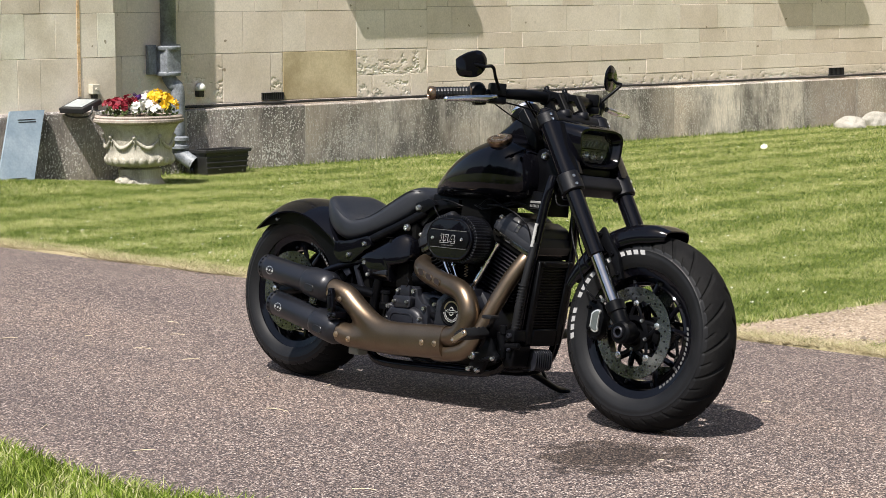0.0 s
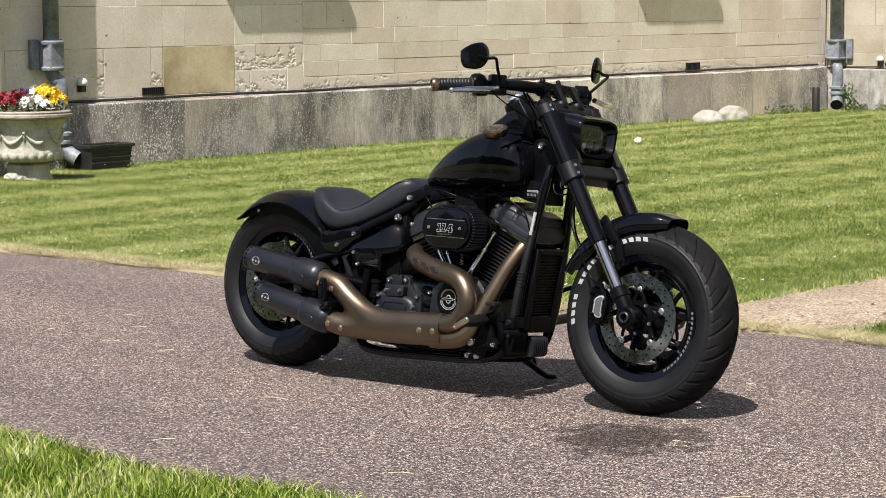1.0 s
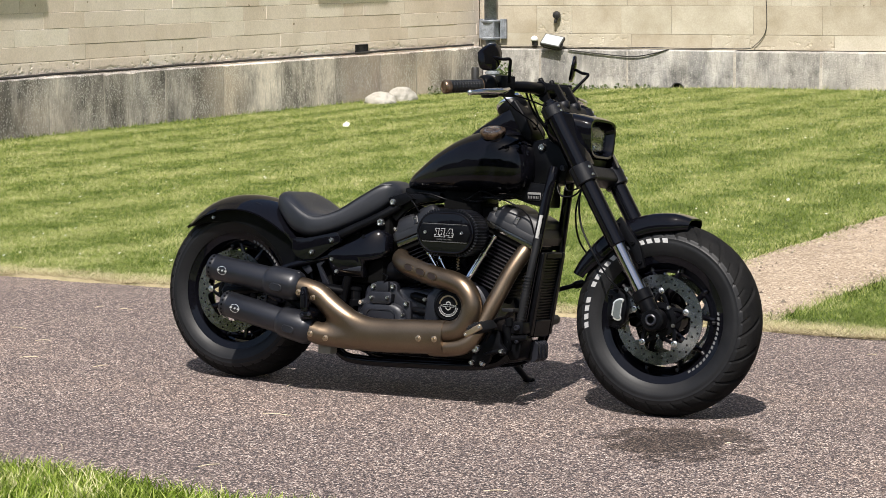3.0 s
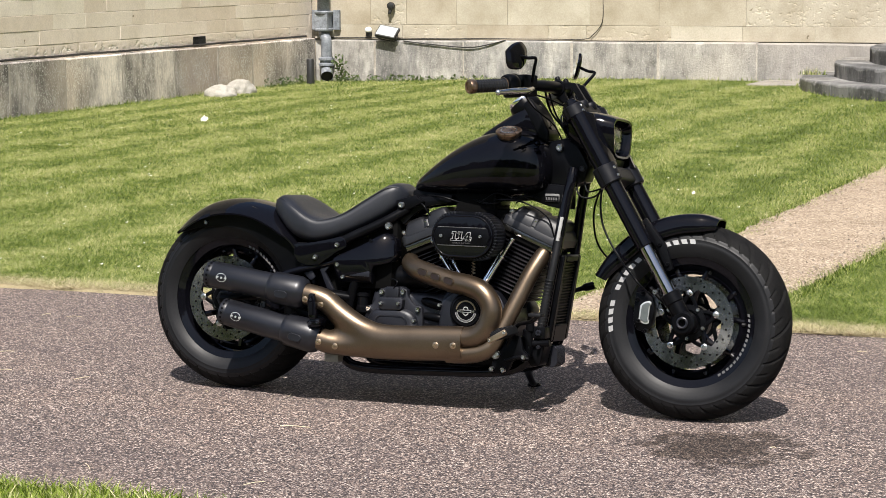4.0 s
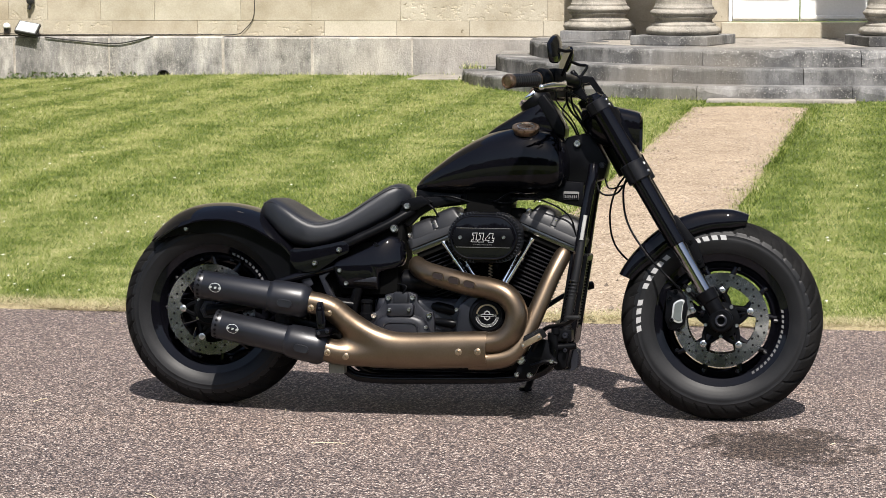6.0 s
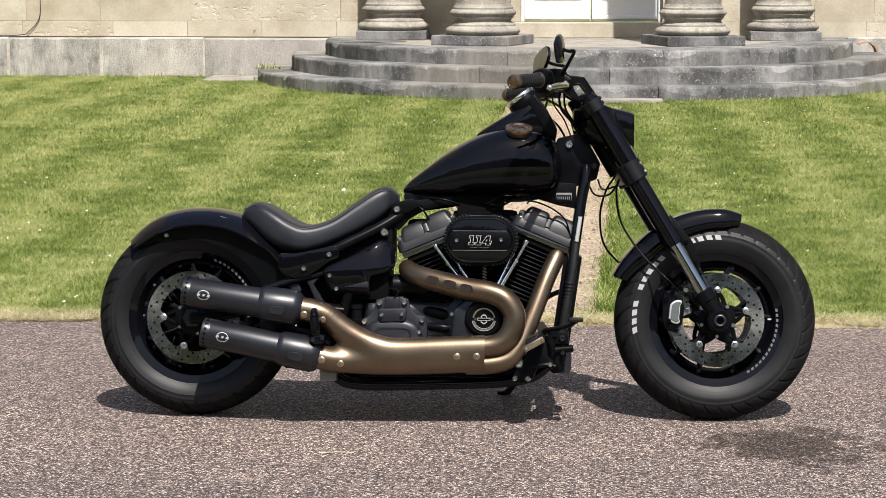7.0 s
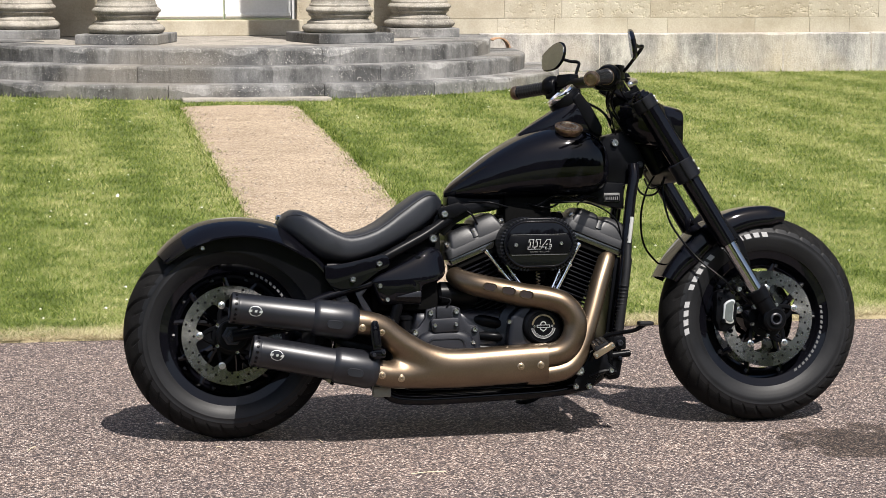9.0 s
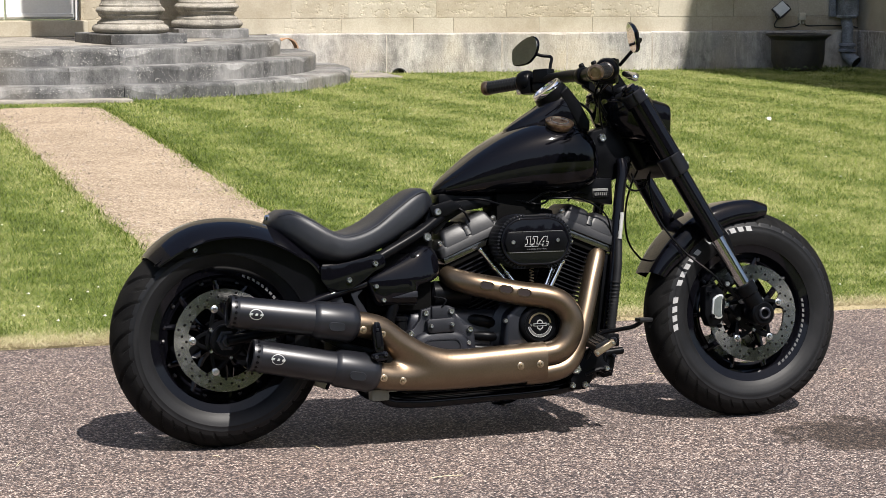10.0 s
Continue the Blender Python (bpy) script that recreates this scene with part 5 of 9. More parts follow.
for sgn in (-1, 1):
    y = 0.131 * sgn
    def fp(t):        # along the leg from the top clamp to the axle
        return Vector((1.190 + (1.606 - 1.190) * t, y, 0.990 + (0.296 - 0.990) * t))
    bm = cyl(fp(0.02), fp(0.655), 0.0282, 28)
    cyl(fp(0.008), fp(0.03), 0.0215, 20, bm)
    leg = bp("fork_tube", bm, GLOSS, None, "gloss black upper fork tube", 40, True)
    bp("slider", cyl(fp(0.65), fp(0.87), 0.0215, 40), SLIDER, leg, "bright chrome slider", 40, True)
    bm = cyl(fp(0.855), fp(0.90), 0.031, 24)
    cyl(fp(0.89), fp(0.985), 0.027, 24, bm)
    lathe([(0.032, -0.03), (0.036, -0.024), (0.036, 0.022), (0.030, 0.028)], 24, Matrix.Translation((FRONT[0], y, FRONT[1])) @ ACROSS, bm)
    bp("fork_foot", bm, SATIN, leg, "", 40, True)
    bm = lathe([(0.0185, 0.0), (0.0185, 0.006), (0.0150, 0.008), (0.0115, 0.007), (0.0115, -0.012), (0.001, -0.012)], 24, Matrix.Translation((FRONT[0], y + 0.028 * sgn, FRONT[1])) @ (ACROSS if sgn < 0 else ACROSS.inverted()))
    bp("axle_end", bm, CASE, leg, "", 40, True)
    for t0, t1, r in ((0.032, 0.080, 0.0355), (0.300, 0.378, 0.0385)):
        collar = bp("clamp_collar", cyl(fp(t0), fp(t1), r, 32), WRINKLE, leg, "", 40, True)
        way = Vector((-0.30, 1.0 * sgn, -0.18)).normalized()
        mid = fp((t0 + t1) / 2)
        bm = box(-0.0014, 0.0014, -0.006, 0.006, -(t1 - t0) * 0.40, (t1 - t0) * 0.40)
        bm.transform(Matrix.Translation(mid + way * (r - 0.003)) @ Matrix.Rotation(radians(-31), 4, "Y"))
        bp("clamp_split", bm, DARK, leg, "", 40, True)
        for dt in (0.28, 0.72):
            q = fp(t0 + (t1 - t0) * dt)
            bp("clamp_screw", bolt(q + Vector((r * 0.80, r * 0.42 * sgn, r * 0.36)), (0.8, 0.45 * sgn, 0.3), 0.0055, 0.004), ZINC, leg, "", 40, True)
    # radial caliper behind the leg
    off = Vector((-0.024, 0, 0.008))
    cal = [(1.455, 0.385), (1.485, 0.392), (1.512, 0.372), (1.520, 0.335), (1.512, 0.285), (1.488, 0.262), (1.462, 0.268), (1.450, 0.300)]
    bm = prism([(x + off.x, z + off.z) for x, z in cal], y * 0.55, y * 0.86, 0.008, 2)
    caliper = bp("brake_caliper", bm, SATIN, None, "black brake caliper with silver oval", 40, True)
    bm = prism(bean(1.462, 0.332, 0.0150, 0.036), y * 0.85, y * 0.86 + 0.006 * sgn, 0.002)
    bp("caliper_badge", bm, SILVER, caliper, "silver oval ring", 40, True)
    bm = prism(bean(1.462, 0.332, 0.0110, 0.031), y * 0.86 + 0.004 * sgn, y * 0.86 + 0.0075 * sgn, 0.0008, 1)
    bp("badge_inlay", bm, BADGE_GREY, caliper, "", 40, True)
    bm = bmesh.new()
    for x, z in ((1.497, 0.398), (1.545, 0.345)):
        bp("caliper_bolt", bolt((x, y * 0.90, z), (0, sgn, 0), 0.0085, 0.010), ZINC, caliper, "", 40, True)
    for x, z in ((1.458, 0.392), (1.440, 0.372), (1.447, 0.305), (1.470, 0.275), (1.520, 0.380)):
        bolt((x, y * 0.88, z), (0, sgn, 0), 0.007, 0.011, bm)
    tube([(1.48, y * 0.85, 0.41), (1.548, y * 0.85, 0.345)], 0.013, 8, 1, bm, flat=0.6)
    bp("caliper_bracket", bm, SATIN, caliper, "", 40, True)
    # brake hose
    if sgn < 0:
        bm = tube([(1.475, y, 0.395), (1.44, y - 0.01, 0.43), (1.37, -0.10, 0.50), (1.305, -0.07, 0.60), (1.29, -0.05, 0.70), (1.31, -0.03, 0.76)], 0.0034, 8, 8)
        bp("brake_hose", bm, SATIN, None, "", 60, True)
        bm = tube([(1.30, 0.03, 0.76), (1.262, 0.02, 0.70), (1.245, 0.03, 0.62), (1.262, 0.05, 0.53), (1.33, 0.07, 0.46), (1.40, 0.08, 0.42)], 0.0032, 8, 8)
        bp("brake_hose", bm, SATIN, None, "", 60, True)
bp("front_axle", cyl((FRONT[0], -0.15, FRONT[1]), (FRONT[0], 0.15, FRONT[1]), 0.012), SATIN, None, "", 40, True)
for xz0, h, d in (((1.208, 0.955), 0.036, 0.055), ((1.325, 0.752), 0.050, 0.060)):
    bm = box(-d / 2, d / 2, -0.125, 0.125, -h / 2, h / 2, 0.012, 3)
    bm.transform(Matrix.Translation((xz0[0], 0, xz0[1])) @ Matrix.Rotation(radians(-31.7), 4, "Y"))
    bp("triple_clamp", bm, WRINKLE, None, "black triple clamp", 40, True)
bp("steering_stem", cyl((1.165, 0, 0.985), (1.30, 0, 0.755), 0.030), SATIN, None, "", 40, True)

# front mudguard
def arc_guard(cx, cz, stations, k=17):
    """A thin curved guard: rows of angle, outer radius, half width, side drop."""
    t = np.array(stations, float)
    rows = []
    N = 26
    for i in range(N + 1):
        a = t[0, 0] + (t[-1, 0] - t[0, 0]) * i / N
        o = np.argsort(t[:, 0])
        r, hw, drop = (np.interp(a, t[o, 0], t[o, c]) for c in (1, 2, 3))
        ring = []
        for pas in (0, 1):
            for j in range(k):
                u = -1 + 2 * j / (k - 1)
                if pas:
                    u = -u
                off = -0.0045 * pas
                v = abs(u)
                y = math.copysign(hw * min(1.0, math.sin(min(1, v * 1.12) * math.pi / 2)), u) * (1 - 0.035 * pas)
                fall = drop * (max(0, v - 0.45) / 0.55) ** 1.7 + 0.012 * v * v
                rr = r - fall + off
                aa = radians(a)
                ring.append(Vector((cx + rr * math.cos(aa), y, cz + rr * math.sin(aa))))
        rows.append(ring)
    return rings(rows)


bm = arc_guard(FRONT[0], FRONT[1], [(157, 0.345, 0.070, 0.030), (140, 0.339, 0.082, 0.05), (110, 0.340, 0.084, 0.05), (85, 0.341, 0.082, 0.042), (76.5, 0.335, 0.062, 0.02)])
guard = bp("front_mudguard", bm, GLOSS, None, "gloss black front mudguard", 50, True)
for sgn in (-1, 1):
    bm = prism([(1.425, 0.60), (1.452, 0.628), (1.52, 0.545), (1.545, 0.47), (1.525, 0.462), (1.49, 0.535)], 0.082 * sgn, 0.100 * sgn, 0.004)
    br = bp("mudguard_bracket", bm, SATIN, guard, "", 40, True)
    for x, z in ((1.447, 0.603), (1.50, 0.545), (1.528, 0.485)):
        bp("bracket_bolt", bolt((x, 0.1 * sgn, z), (0, sgn, 0), 0.007, 0.007), SATIN, guard, "", 40, True)

# headlamp nacelle
def rect_ring(x, hw, zt, zb, k=32, n=4.2):
    x = x - 0.017
    return [Vector((p.x, p.y * (1 - 0.16 * (zt - p.z) / (zt - zb)), p.z)) for p in se_ring(x, hw, zt, zb, k, n)]


rows = [rect_ring(1.175, 0.075, 0.955, 0.89), rect_ring(1.212, 0.136, 0.958, 0.85), rect_ring(1.250, 0.140, 0.960, 0.832), rect_ring(1.285, 0.131, 0.956, 0.820), rect_ring(1.318, 0.123, 0.950, 0.812), rect_ring(1.346, 0.120, 0.943, 0.809),
        rect_ring(1.356, 0.116, 0.938, 0.813), rect_ring(1.355, 0.106, 0.931, 0.820), rect_ring(1.318, 0.088, 0.916, 0.832), rect_ring(1.310, 0.082, 0.910, 0.837)]
lampb = bp("headlamp", rings(rows), GLOSS, None, "wide black headlamp housing", 45, True)
for sgn in (-1, 1):       # cowl that wraps the fork leg between the clamps
    rows = []
    for i in range(11):
        k = i / 10
        t = 0.078 + 0.226 * k
        c = Vector((1.190 + 0.416 * t, 0.131 * sgn, 0.990 - 0.694 * t))
        ext = 0.022 - 0.012 * k
        wrap = [(-0.006, 0.0325), (0.006, 0.0345), (0.018, 0.0325), (0.028, 0.0260), (0.034, 0.0150)]
        ring_ = [c + Vector((0.858, 0, 0.514)) * f + Vector((0, sgn * o, 0)) for f, o in wrap]
        tip = c + Vector((0.858, 0, 0.514)) * 0.020
        ring_ += [tip + Vector((0.010 + ext * f, sgn * o, ext * f * 0.10)) for f, o in ((0.55, 0.006), (1.0, -0.008), (0.96, -0.030))]
        rows.append(ring_ + [c + Vector((0.858, 0, 0.514)) * -0.006 + Vector((0, sgn * -0.030, 0))])
    bp("fork_cowl", rings(rows), GLOSS, lampb, "", 50, True)
bm = rings([rect_ring(1.3105, 0.082, 0.910, 0.837), rect_ring(1.3125, 0.078, 0.906, 0.841)])
bp("reflector", bm, plain("lamp reflector", (0.10, 0.10, 0.105), 0.3, 0.5), lampb, "", 45, True)
CELL = plain("bright lamp cell", (0.26, 0.275, 0.27), 0.12, 0.75)
for y in (-0.036, 0.0, 0.036):
    bm = rings([[Vector((1.2955 + dx, y + sc * cy, 0.856 + sc * cz)) for cy, cz in stadium(0, 0, 0.0155, 0.0115, 5)] for sc, dx in ((1.0, 0.0), (1.0, 0.007), (0.82, 0.007), (0.6, 0.002))])
    bp("projector", bm, CELL, lampb, "clear lamp cell", 35, True)
bp("light_bar", box(1.295, 1.306, -0.070, 0.070, 0.871, 0.875, 0.001), SATIN, lampb, "", 45, True)
for k in range(8):
    y = -0.060 + 0.0165 * k
    bm = box(1.296, 1.302, -0.0022, 0.0022, -0.011, 0.011, 0.001)
    bm.transform(Matrix.Translation((0, y, 0.888)) @ Matrix.Translation((1.299, 0, 0)) @ Matrix.Rotation(radians(-35), 4, "X") @ Matrix.Translation((-1.299, 0, 0)))
    bp("light_cell", bm, BADGE_GREY, lampb, "", 45, True)
bm = rings([rect_ring(1.326, 0.091, 0.919, 0.829), rect_ring(1.331, 0.090, 0.918, 0.830), rect_ring(1.336, 0.080, 0.911, 0.836), rect_ring(1.340, 0.060, 0.900, 0.846), rect_ring(1.342, 0.030, 0.886, 0.860)])
lens = bp("lens", bm, LENS, lampb, "clear lens", 45, True)
lens.visible_shadow = False
bp("lower_plate", prism([(1.270, 0.818), (1.330, 0.808), (1.322, 0.772), (1.285, 0.765)], -0.07, 0.07, 0.004), SATIN, lampb, "", 45, True)

# handlebar, risers, grips, levers, mirrors
RISER_OUT = [(1.132, 1.053), (1.189, 1.047), (1.232, 0.984), (1.212, 0.968), (1.168, 0.972), (1.128, 0.997)]
RISER_IN = [(1.153, 1.026), (1.178, 1.029), (1.200, 0.999), (1.192, 0.995), (1.172, 0.988), (1.160, 1.007)]
for y in (-0.046, 0.046):
    loops = []
    for pts, yy, k in ((RISER_OUT, -0.008, 1.0), (RISER_OUT, -0.011, 0.90), (RISER_IN, -0.011, 1.06), (RISER_IN, -0.008, 1.0), (RISER_IN, 0.008, 1.0), (RISER_IN, 0.011, 1.06), (RISER_OUT, 0.011, 0.90), (RISER_OUT, 0.008, 1.0), (RISER_OUT, -0.008, 1.0)):
        loops.append([Vector((1.176 + (x - 1.176) * k, y + yy, 1.012 + (z - 1.012) * k)) for x, z in pts])
    riser = bp("riser", rings(loops, caps=False), SATIN, None, "black open riser", 30, True)
    bp("riser_clamp", lathe([(0.023, -0.016), (0.026, -0.012), (0.026, 0.012), (0.023, 0.016)], 24, Matrix.Translation((1.131, y, 1.030)) @ ACROSS), SATIN, riser, "", 50, True)
    bp("riser_post", cyl((1.135, y, 1.045), (1.124, y, 1.066), 0.0085, 14), SATIN, riser, "", 50, True)
    bp("riser_foot", cyl((1.208, y, 0.990), (1.216, y, 0.965), 0.022, 20), WRINKLE, riser, "", 50, True)
BAR = [(0.967, 0.422, 1.004), (1.045, 0.315, 1.016), (1.085, 0.235, 1.024), (1.118, 0.15, 1.029), (1.131, 0.07, 1.030)]
bm = tube([(x, -y, z) for x, y, z in BAR] + [(1.131, 0, 1.030)] + [(x, y, z + 0.045 * y) for x, y, z in reversed(BAR)], [0.0115, 0.0125, 0.0150, 0.0185, 0.0195, 0.0195, 0.0195, 0.0185, 0.0150, 0.0125, 0.0115], 14, 6)
bar = bp("handlebar", bm, SATIN, None, "satin black handlebar", 60, True)
for sgn in (-1, 1):
    A, B = Vector((0.967, 0.422 * sgn, 1.004 + (0.019 if sgn > 0 else 0))), Vector((1.043, 0.318 * sgn, 1.0177 + (0.0143 if sgn > 0 else 0)))
    d = (B - A).normalized()
    L = (B - A).length
    m = Matrix.Translation(A) @ d.to_track_quat("Z", "Y").to_matrix().to_4x4()
    rows = []
    for i in range(53):       # rows of small raised studs
        z = L * i / 52
        stud = i % 4 in (1, 2) and 3 < i < 47
        base = 0.0225 if i > 48 else 0.0190
        rows.append([m @ Vector(((base + (0.0018 if stud and k % 3 else 0)) * math.cos(2 * math.pi * k / 36), (base + (0.0018 if stud and k % 3 else 0)) * math.sin(2 * math.pi * k / 36), z)) for k in range(36)])
    grip = bp("grip", rings(rows), GRIP, bar, "ribbed black rubber grip", 30, True)
    m2 = Matrix.Translation(A) @ (-d).to_track_quat("Z", "Y").to_matrix().to_4x4()
    bp("grip_end", lathe([(0.0205, -0.012), (0.0225, -0.008), (0.0225, 0.004), (0.0200, 0.009), (0.0155, 0.010), (0.0145, 0.0065), (0.001, 0.0065)], 24, m2), AMBER_DIM, bar, "bronze bar end cap", 40, True)
    m3 = Matrix.Translation(B - d * 0.004) @ d.to_track_quat("Z", "Y").to_matrix().to_4x4()
    bp("grip_ring", lathe([(0.019, -0.003), (0.0238, -0.002), (0.0238, 0.002), (0.019, 0.003)], 28, m3), AMBER_DIM, bar, "thin bronze ring", 40, True)
    # switch housing
    C = B + d * 0.026
    bm = lathe([(0.022, 0.0), (0.031, 0.003), (0.0345, 0.012), (0.0345, 0.030), (0.030, 0.042), (0.022, 0.048)], 28, m3)
    bm2 = box(-0.020, 0.020, -0.026, 0.026, -0.040, 0.016, 0.008, 2, bm=bmesh.new())
    bm2.transform(Matrix.Translation(C) @ d.to_track_quat("X", "Z").to_matrix().to_4x4())
    sw = bp("switch_housing", bm, SATIN, bar, "", 40, True)
    bp("switch_box", bm2, SATIN, bar, "", 40, True)
    bm = bmesh.new()
    for k in range(3):
        box(-0.006, 0.006, -0.030, -0.022, -0.018 + 0.013 * k, -0.009 + 0.013 * k, 0.0015, 1, bm)
    bm.transform(Matrix.Translation(C) @ Vector((d.x, d.y, 0)).to_track_quat("X", "Z").to_matrix().to_4x4())
    bp("switches", bm, WRINKLE, bar, "", 40, True)
    # reservoir and lever
    P = Vector((1.088, 0.245 * sgn, 1.036 if sgn < 0 else 1.047))
    bm = box(-0.026, 0.026, -0.024, 0.022, -0.020, 0.020, 0.005, 2)
    box(-0.034, 0.030, -0.020, 0.026, -0.046, -0.022, 0.006, 2, bm)
    bm.transform(Matrix.Translation(P) @ Vector((d.x, d.y, 0)).to_track_quat("X", "Z").to_matrix().to_4x4())
    bp("reservoir", bm, SATIN, bar, "", 40, True)
    ball = Vector((1.068, -0.458, 0.985)) if sgn < 0 else Vector((1.084, 0.445, 1.012))
    pivot = Vector((1.118, 0.285 * sgn, 1.010 if sgn < 0 else 1.022))
    bm = tube([pivot, pivot.lerp(ball, 0.28) + Vector((0.012, 0, -0.003)), pivot.lerp(ball, 0.65) + Vector((0.010, 0, 0)), ball], [0.0105, 0.0140, 0.0125, 0.0085], 12, 5, flat=0.85)
    bmesh.ops.create_icosphere(bm, subdivisions=2, radius=0.0095, matrix=Matrix.Translation(ball))
    bp("lever", bm, POLISHED, bar, "polished alloy lever", 50, True)
    # mirror
    base = Vector((1.112, 0.262 * sgn, 1.036 if sgn < 0 else 1.046))
    top = Vector((1.144, (0.318 if sgn > 0 else 0.338) * sgn, 1.106 if sgn > 0 else 1.097))
    head = Vector((1.073 if sgn > 0 else 1.098, (0.348 if sgn > 0 else 0.388) * sgn, 1.130 if sgn > 0 else 1.103))
    bm = tube([base, base.lerp(top, 0.6), top + Vector((0, 0, 0.003)), top.lerp(head, 0.4), head + Vector((0.008, 0, 0))], 0.0052, 10, 5)
    bp("mirror_stem", bm, SATIN, bar, "", 60, True)
    out = [(-0.054, 0.010), (-0.053, -0.020), (-0.044, -0.040), (-0.024, -0.045), (0.016, -0.040), (0.042, -0.018), (0.052, 0.012), (0.044, 0.036), (0.022, 0.047), (-0.012, 0.038), (-0.042, 0.020)]
    pts = smooth_line([(u * 0.90, v * 0.80, 0) for u, v in out + out[:1]], 4)[:-1]
    face = Matrix(((0, 0, -1, 0), (-sgn, 0, 0, 0), (0, 1, 0, 0), (0, 0, 0, 1)))
    yaw = Matrix.Rotation(radians(21 if sgn > 0 else -14), 4, "Z") @ Matrix.Rotation(radians(9 if sgn > 0 else -6), 4, "Y")
    M = Matrix.Translation(head) @ yaw @ face
    rows = []
    for sc, dz in ((1.19, 0.004), (1.22, 0.002), (1.22, -0.003), (1.10, -0.008), (0.60, -0.011), (0.1, -0.012)):
        rows.append([M @ Vector((p.x * sc, p.y * sc, dz)) for p in pts])
    mir = bp("mirror", rings(rows), GLOSS, bar, "black tapered mirror shell", 40, True)
    rows = [[M @ Vector((p.x * sc, p.y * sc, dz)) for p in pts] for sc, dz in ((1.15, 0.0041), (1.14, 0.0052))]
    bp("mirror_glass", rings(rows), MIRROR, bar, "mirror glass", 40, True)
for pts, r in (([(1.115, -0.13, 1.010), (1.112, -0.085, 0.975), (1.122, -0.062, 0.943), (1.150, -0.055, 0.910), (1.175, -0.050, 0.87)], 0.0036), ([(1.128, -0.13, 1.008), (1.127, -0.085, 0.972), (1.136, -0.066, 0.940), (1.160, -0.058, 0.905), (1.18, -0.05, 0.87)], 0.0032),
               ([(1.10, -0.25, 1.00), (1.14, -0.14, 0.985), (1.19, -0.05, 0.95), (1.19, -0.03, 0.88)], 0.0028), ([(1.08, 0.25, 1.0), (1.12, 0.14, 0.97), (1.15, 0.06, 0.93), (1.17, 0.03, 0.86)], 0.0042),
               ([(1.09, -0.28, 1.0), (1.09, -0.17, 0.96), (1.13, -0.07, 0.91), (1.16, -0.03, 0.84)], 0.0024), ([(1.09, 0.28, 1.0), (1.08, 0.17, 0.95), (1.12, 0.09, 0.90), (1.16, 0.04, 0.82)], 0.0035)):
    bp("control_cable", tube(pts, r, 8, 8), SATIN, None, "", 60, True)

# tank, console, cap
TANK = [(0.636, 0.012, 0.706, 0.690), (0.655, 0.044, 0.728, 0.684), (0.69, 0.070, 0.757, 0.682), (0.77, 0.108, 0.817, 0.680), (0.86, 0.135, 0.867, 0.680), (0.95, 0.148, 0.895, 0.681), (1.03, 0.148, 0.897, 0.684), (1.085, 0.134, 0.873, 0.694), (1.112, 0.108, 0.838, 0.712), (1.124, 0.070, 0.80, 0.74)]
bm = loft([0.636, 0.640, 0.646, 0.655, 0.668, 0.685] + [0.70 + 0.02 * i for i in range(20)] + [1.095, 1.105, 1.113, 1.119, 1.124], TANK, 40, 2.6, 3.0)
tank = bp("fuel_tank", bm, GLOSS, None, "gloss black teardrop fuel tank", 60)
bp("tank_seam", tube([(0.66, 0, 0.683), (0.8, 0, 0.672), (1.0, 0, 0.672), (1.09, 0, 0.69)], 0.012, 8, 4, flat=0.6), SATIN, tank)
CONSOLE = [(0.862, 0.018, 0.874, 0.855), (0.89, 0.036, 0.894, 0.85), (0.93, 0.049, 0.919, 0.85), (0.97, 0.055, 0.944, 0.85), (1.00, 0.058, 0.968, 0.85), (1.025, 0.057, 0.988, 0.85), (1.038, 0.054, 0.998, 0.85), (1.055, 0.052, 0.980, 0.85), (1.078, 0.050, 0.948, 0.85), (1.105, 0.045, 0.905, 0.84)]
bm = loft([0.862, 0.868, 0.878] + [0.89 + 0.02 * i for i in range(11)] + [1.10, 1.105], CONSOLE, 32, 2.9, 3.0)
con = bp("console", bm, GLOSS, None, "black tank console", 55)
gm = Matrix.Translation((1.001, -0.002, 0.981)) @ Matrix.Rotation(radians(-38), 4, "Y")
bp("gauge_pod", lathe([(0.040, -0.040), (0.0505, -0.026), (0.0510, -0.010), (0.049, 0.003)], 40, gm), SATIN, con, "black gauge pod", 40)
bp("gauge_rim", lathe([(0.045, 0), (0.048, 0.008), (0.046, 0.015), (0.040, 0.016), (0.039, 0.010)], 40, gm, caps=False), CHROME, con, "chrome speedometer rim", 40)
bp("gauge_face", lathe([(0.041, 0.006), (0.040, 0.0115), (0.0005, 0.0125)], 40, gm), plain("pale gauge glass", (0.10, 0.105, 0.11), 0.05), con, "", 40)
bp("console_flank", prism([(1.015, 0.975), (1.040, 0.998), (1.078, 0.950), (1.110, 0.89), (1.106, 0.86), (1.075, 0.87)], -0.0545, 0.0545, 0.008, 3), SATIN, con)
cm = Matrix.Translation((0.994, -0.108, 0.889)) @ Matrix.Rotation(radians(22), 4, "X") @ Matrix.Rotation(radians(3), 4, "Y")
cap = bp("fuel_cap", lathe([(0.036, -0.018), (0.041, -0.006), (0.0425, -0.001), (0.0415, 0.003), (0.036, 0.0055), (0.031, 0.0060), (0.030, 0.0045), (0.0005, 0.0052)], 36, cm), AMBER_DIM, tank, "bronze fuel cap", 40)
bp("cap_ring", lathe([(0.0275, 0.004), (0.027, 0.0058), (0.024, 0.0058), (0.0235, 0.004)], 36, cm, caps=False), ZINC, tank)

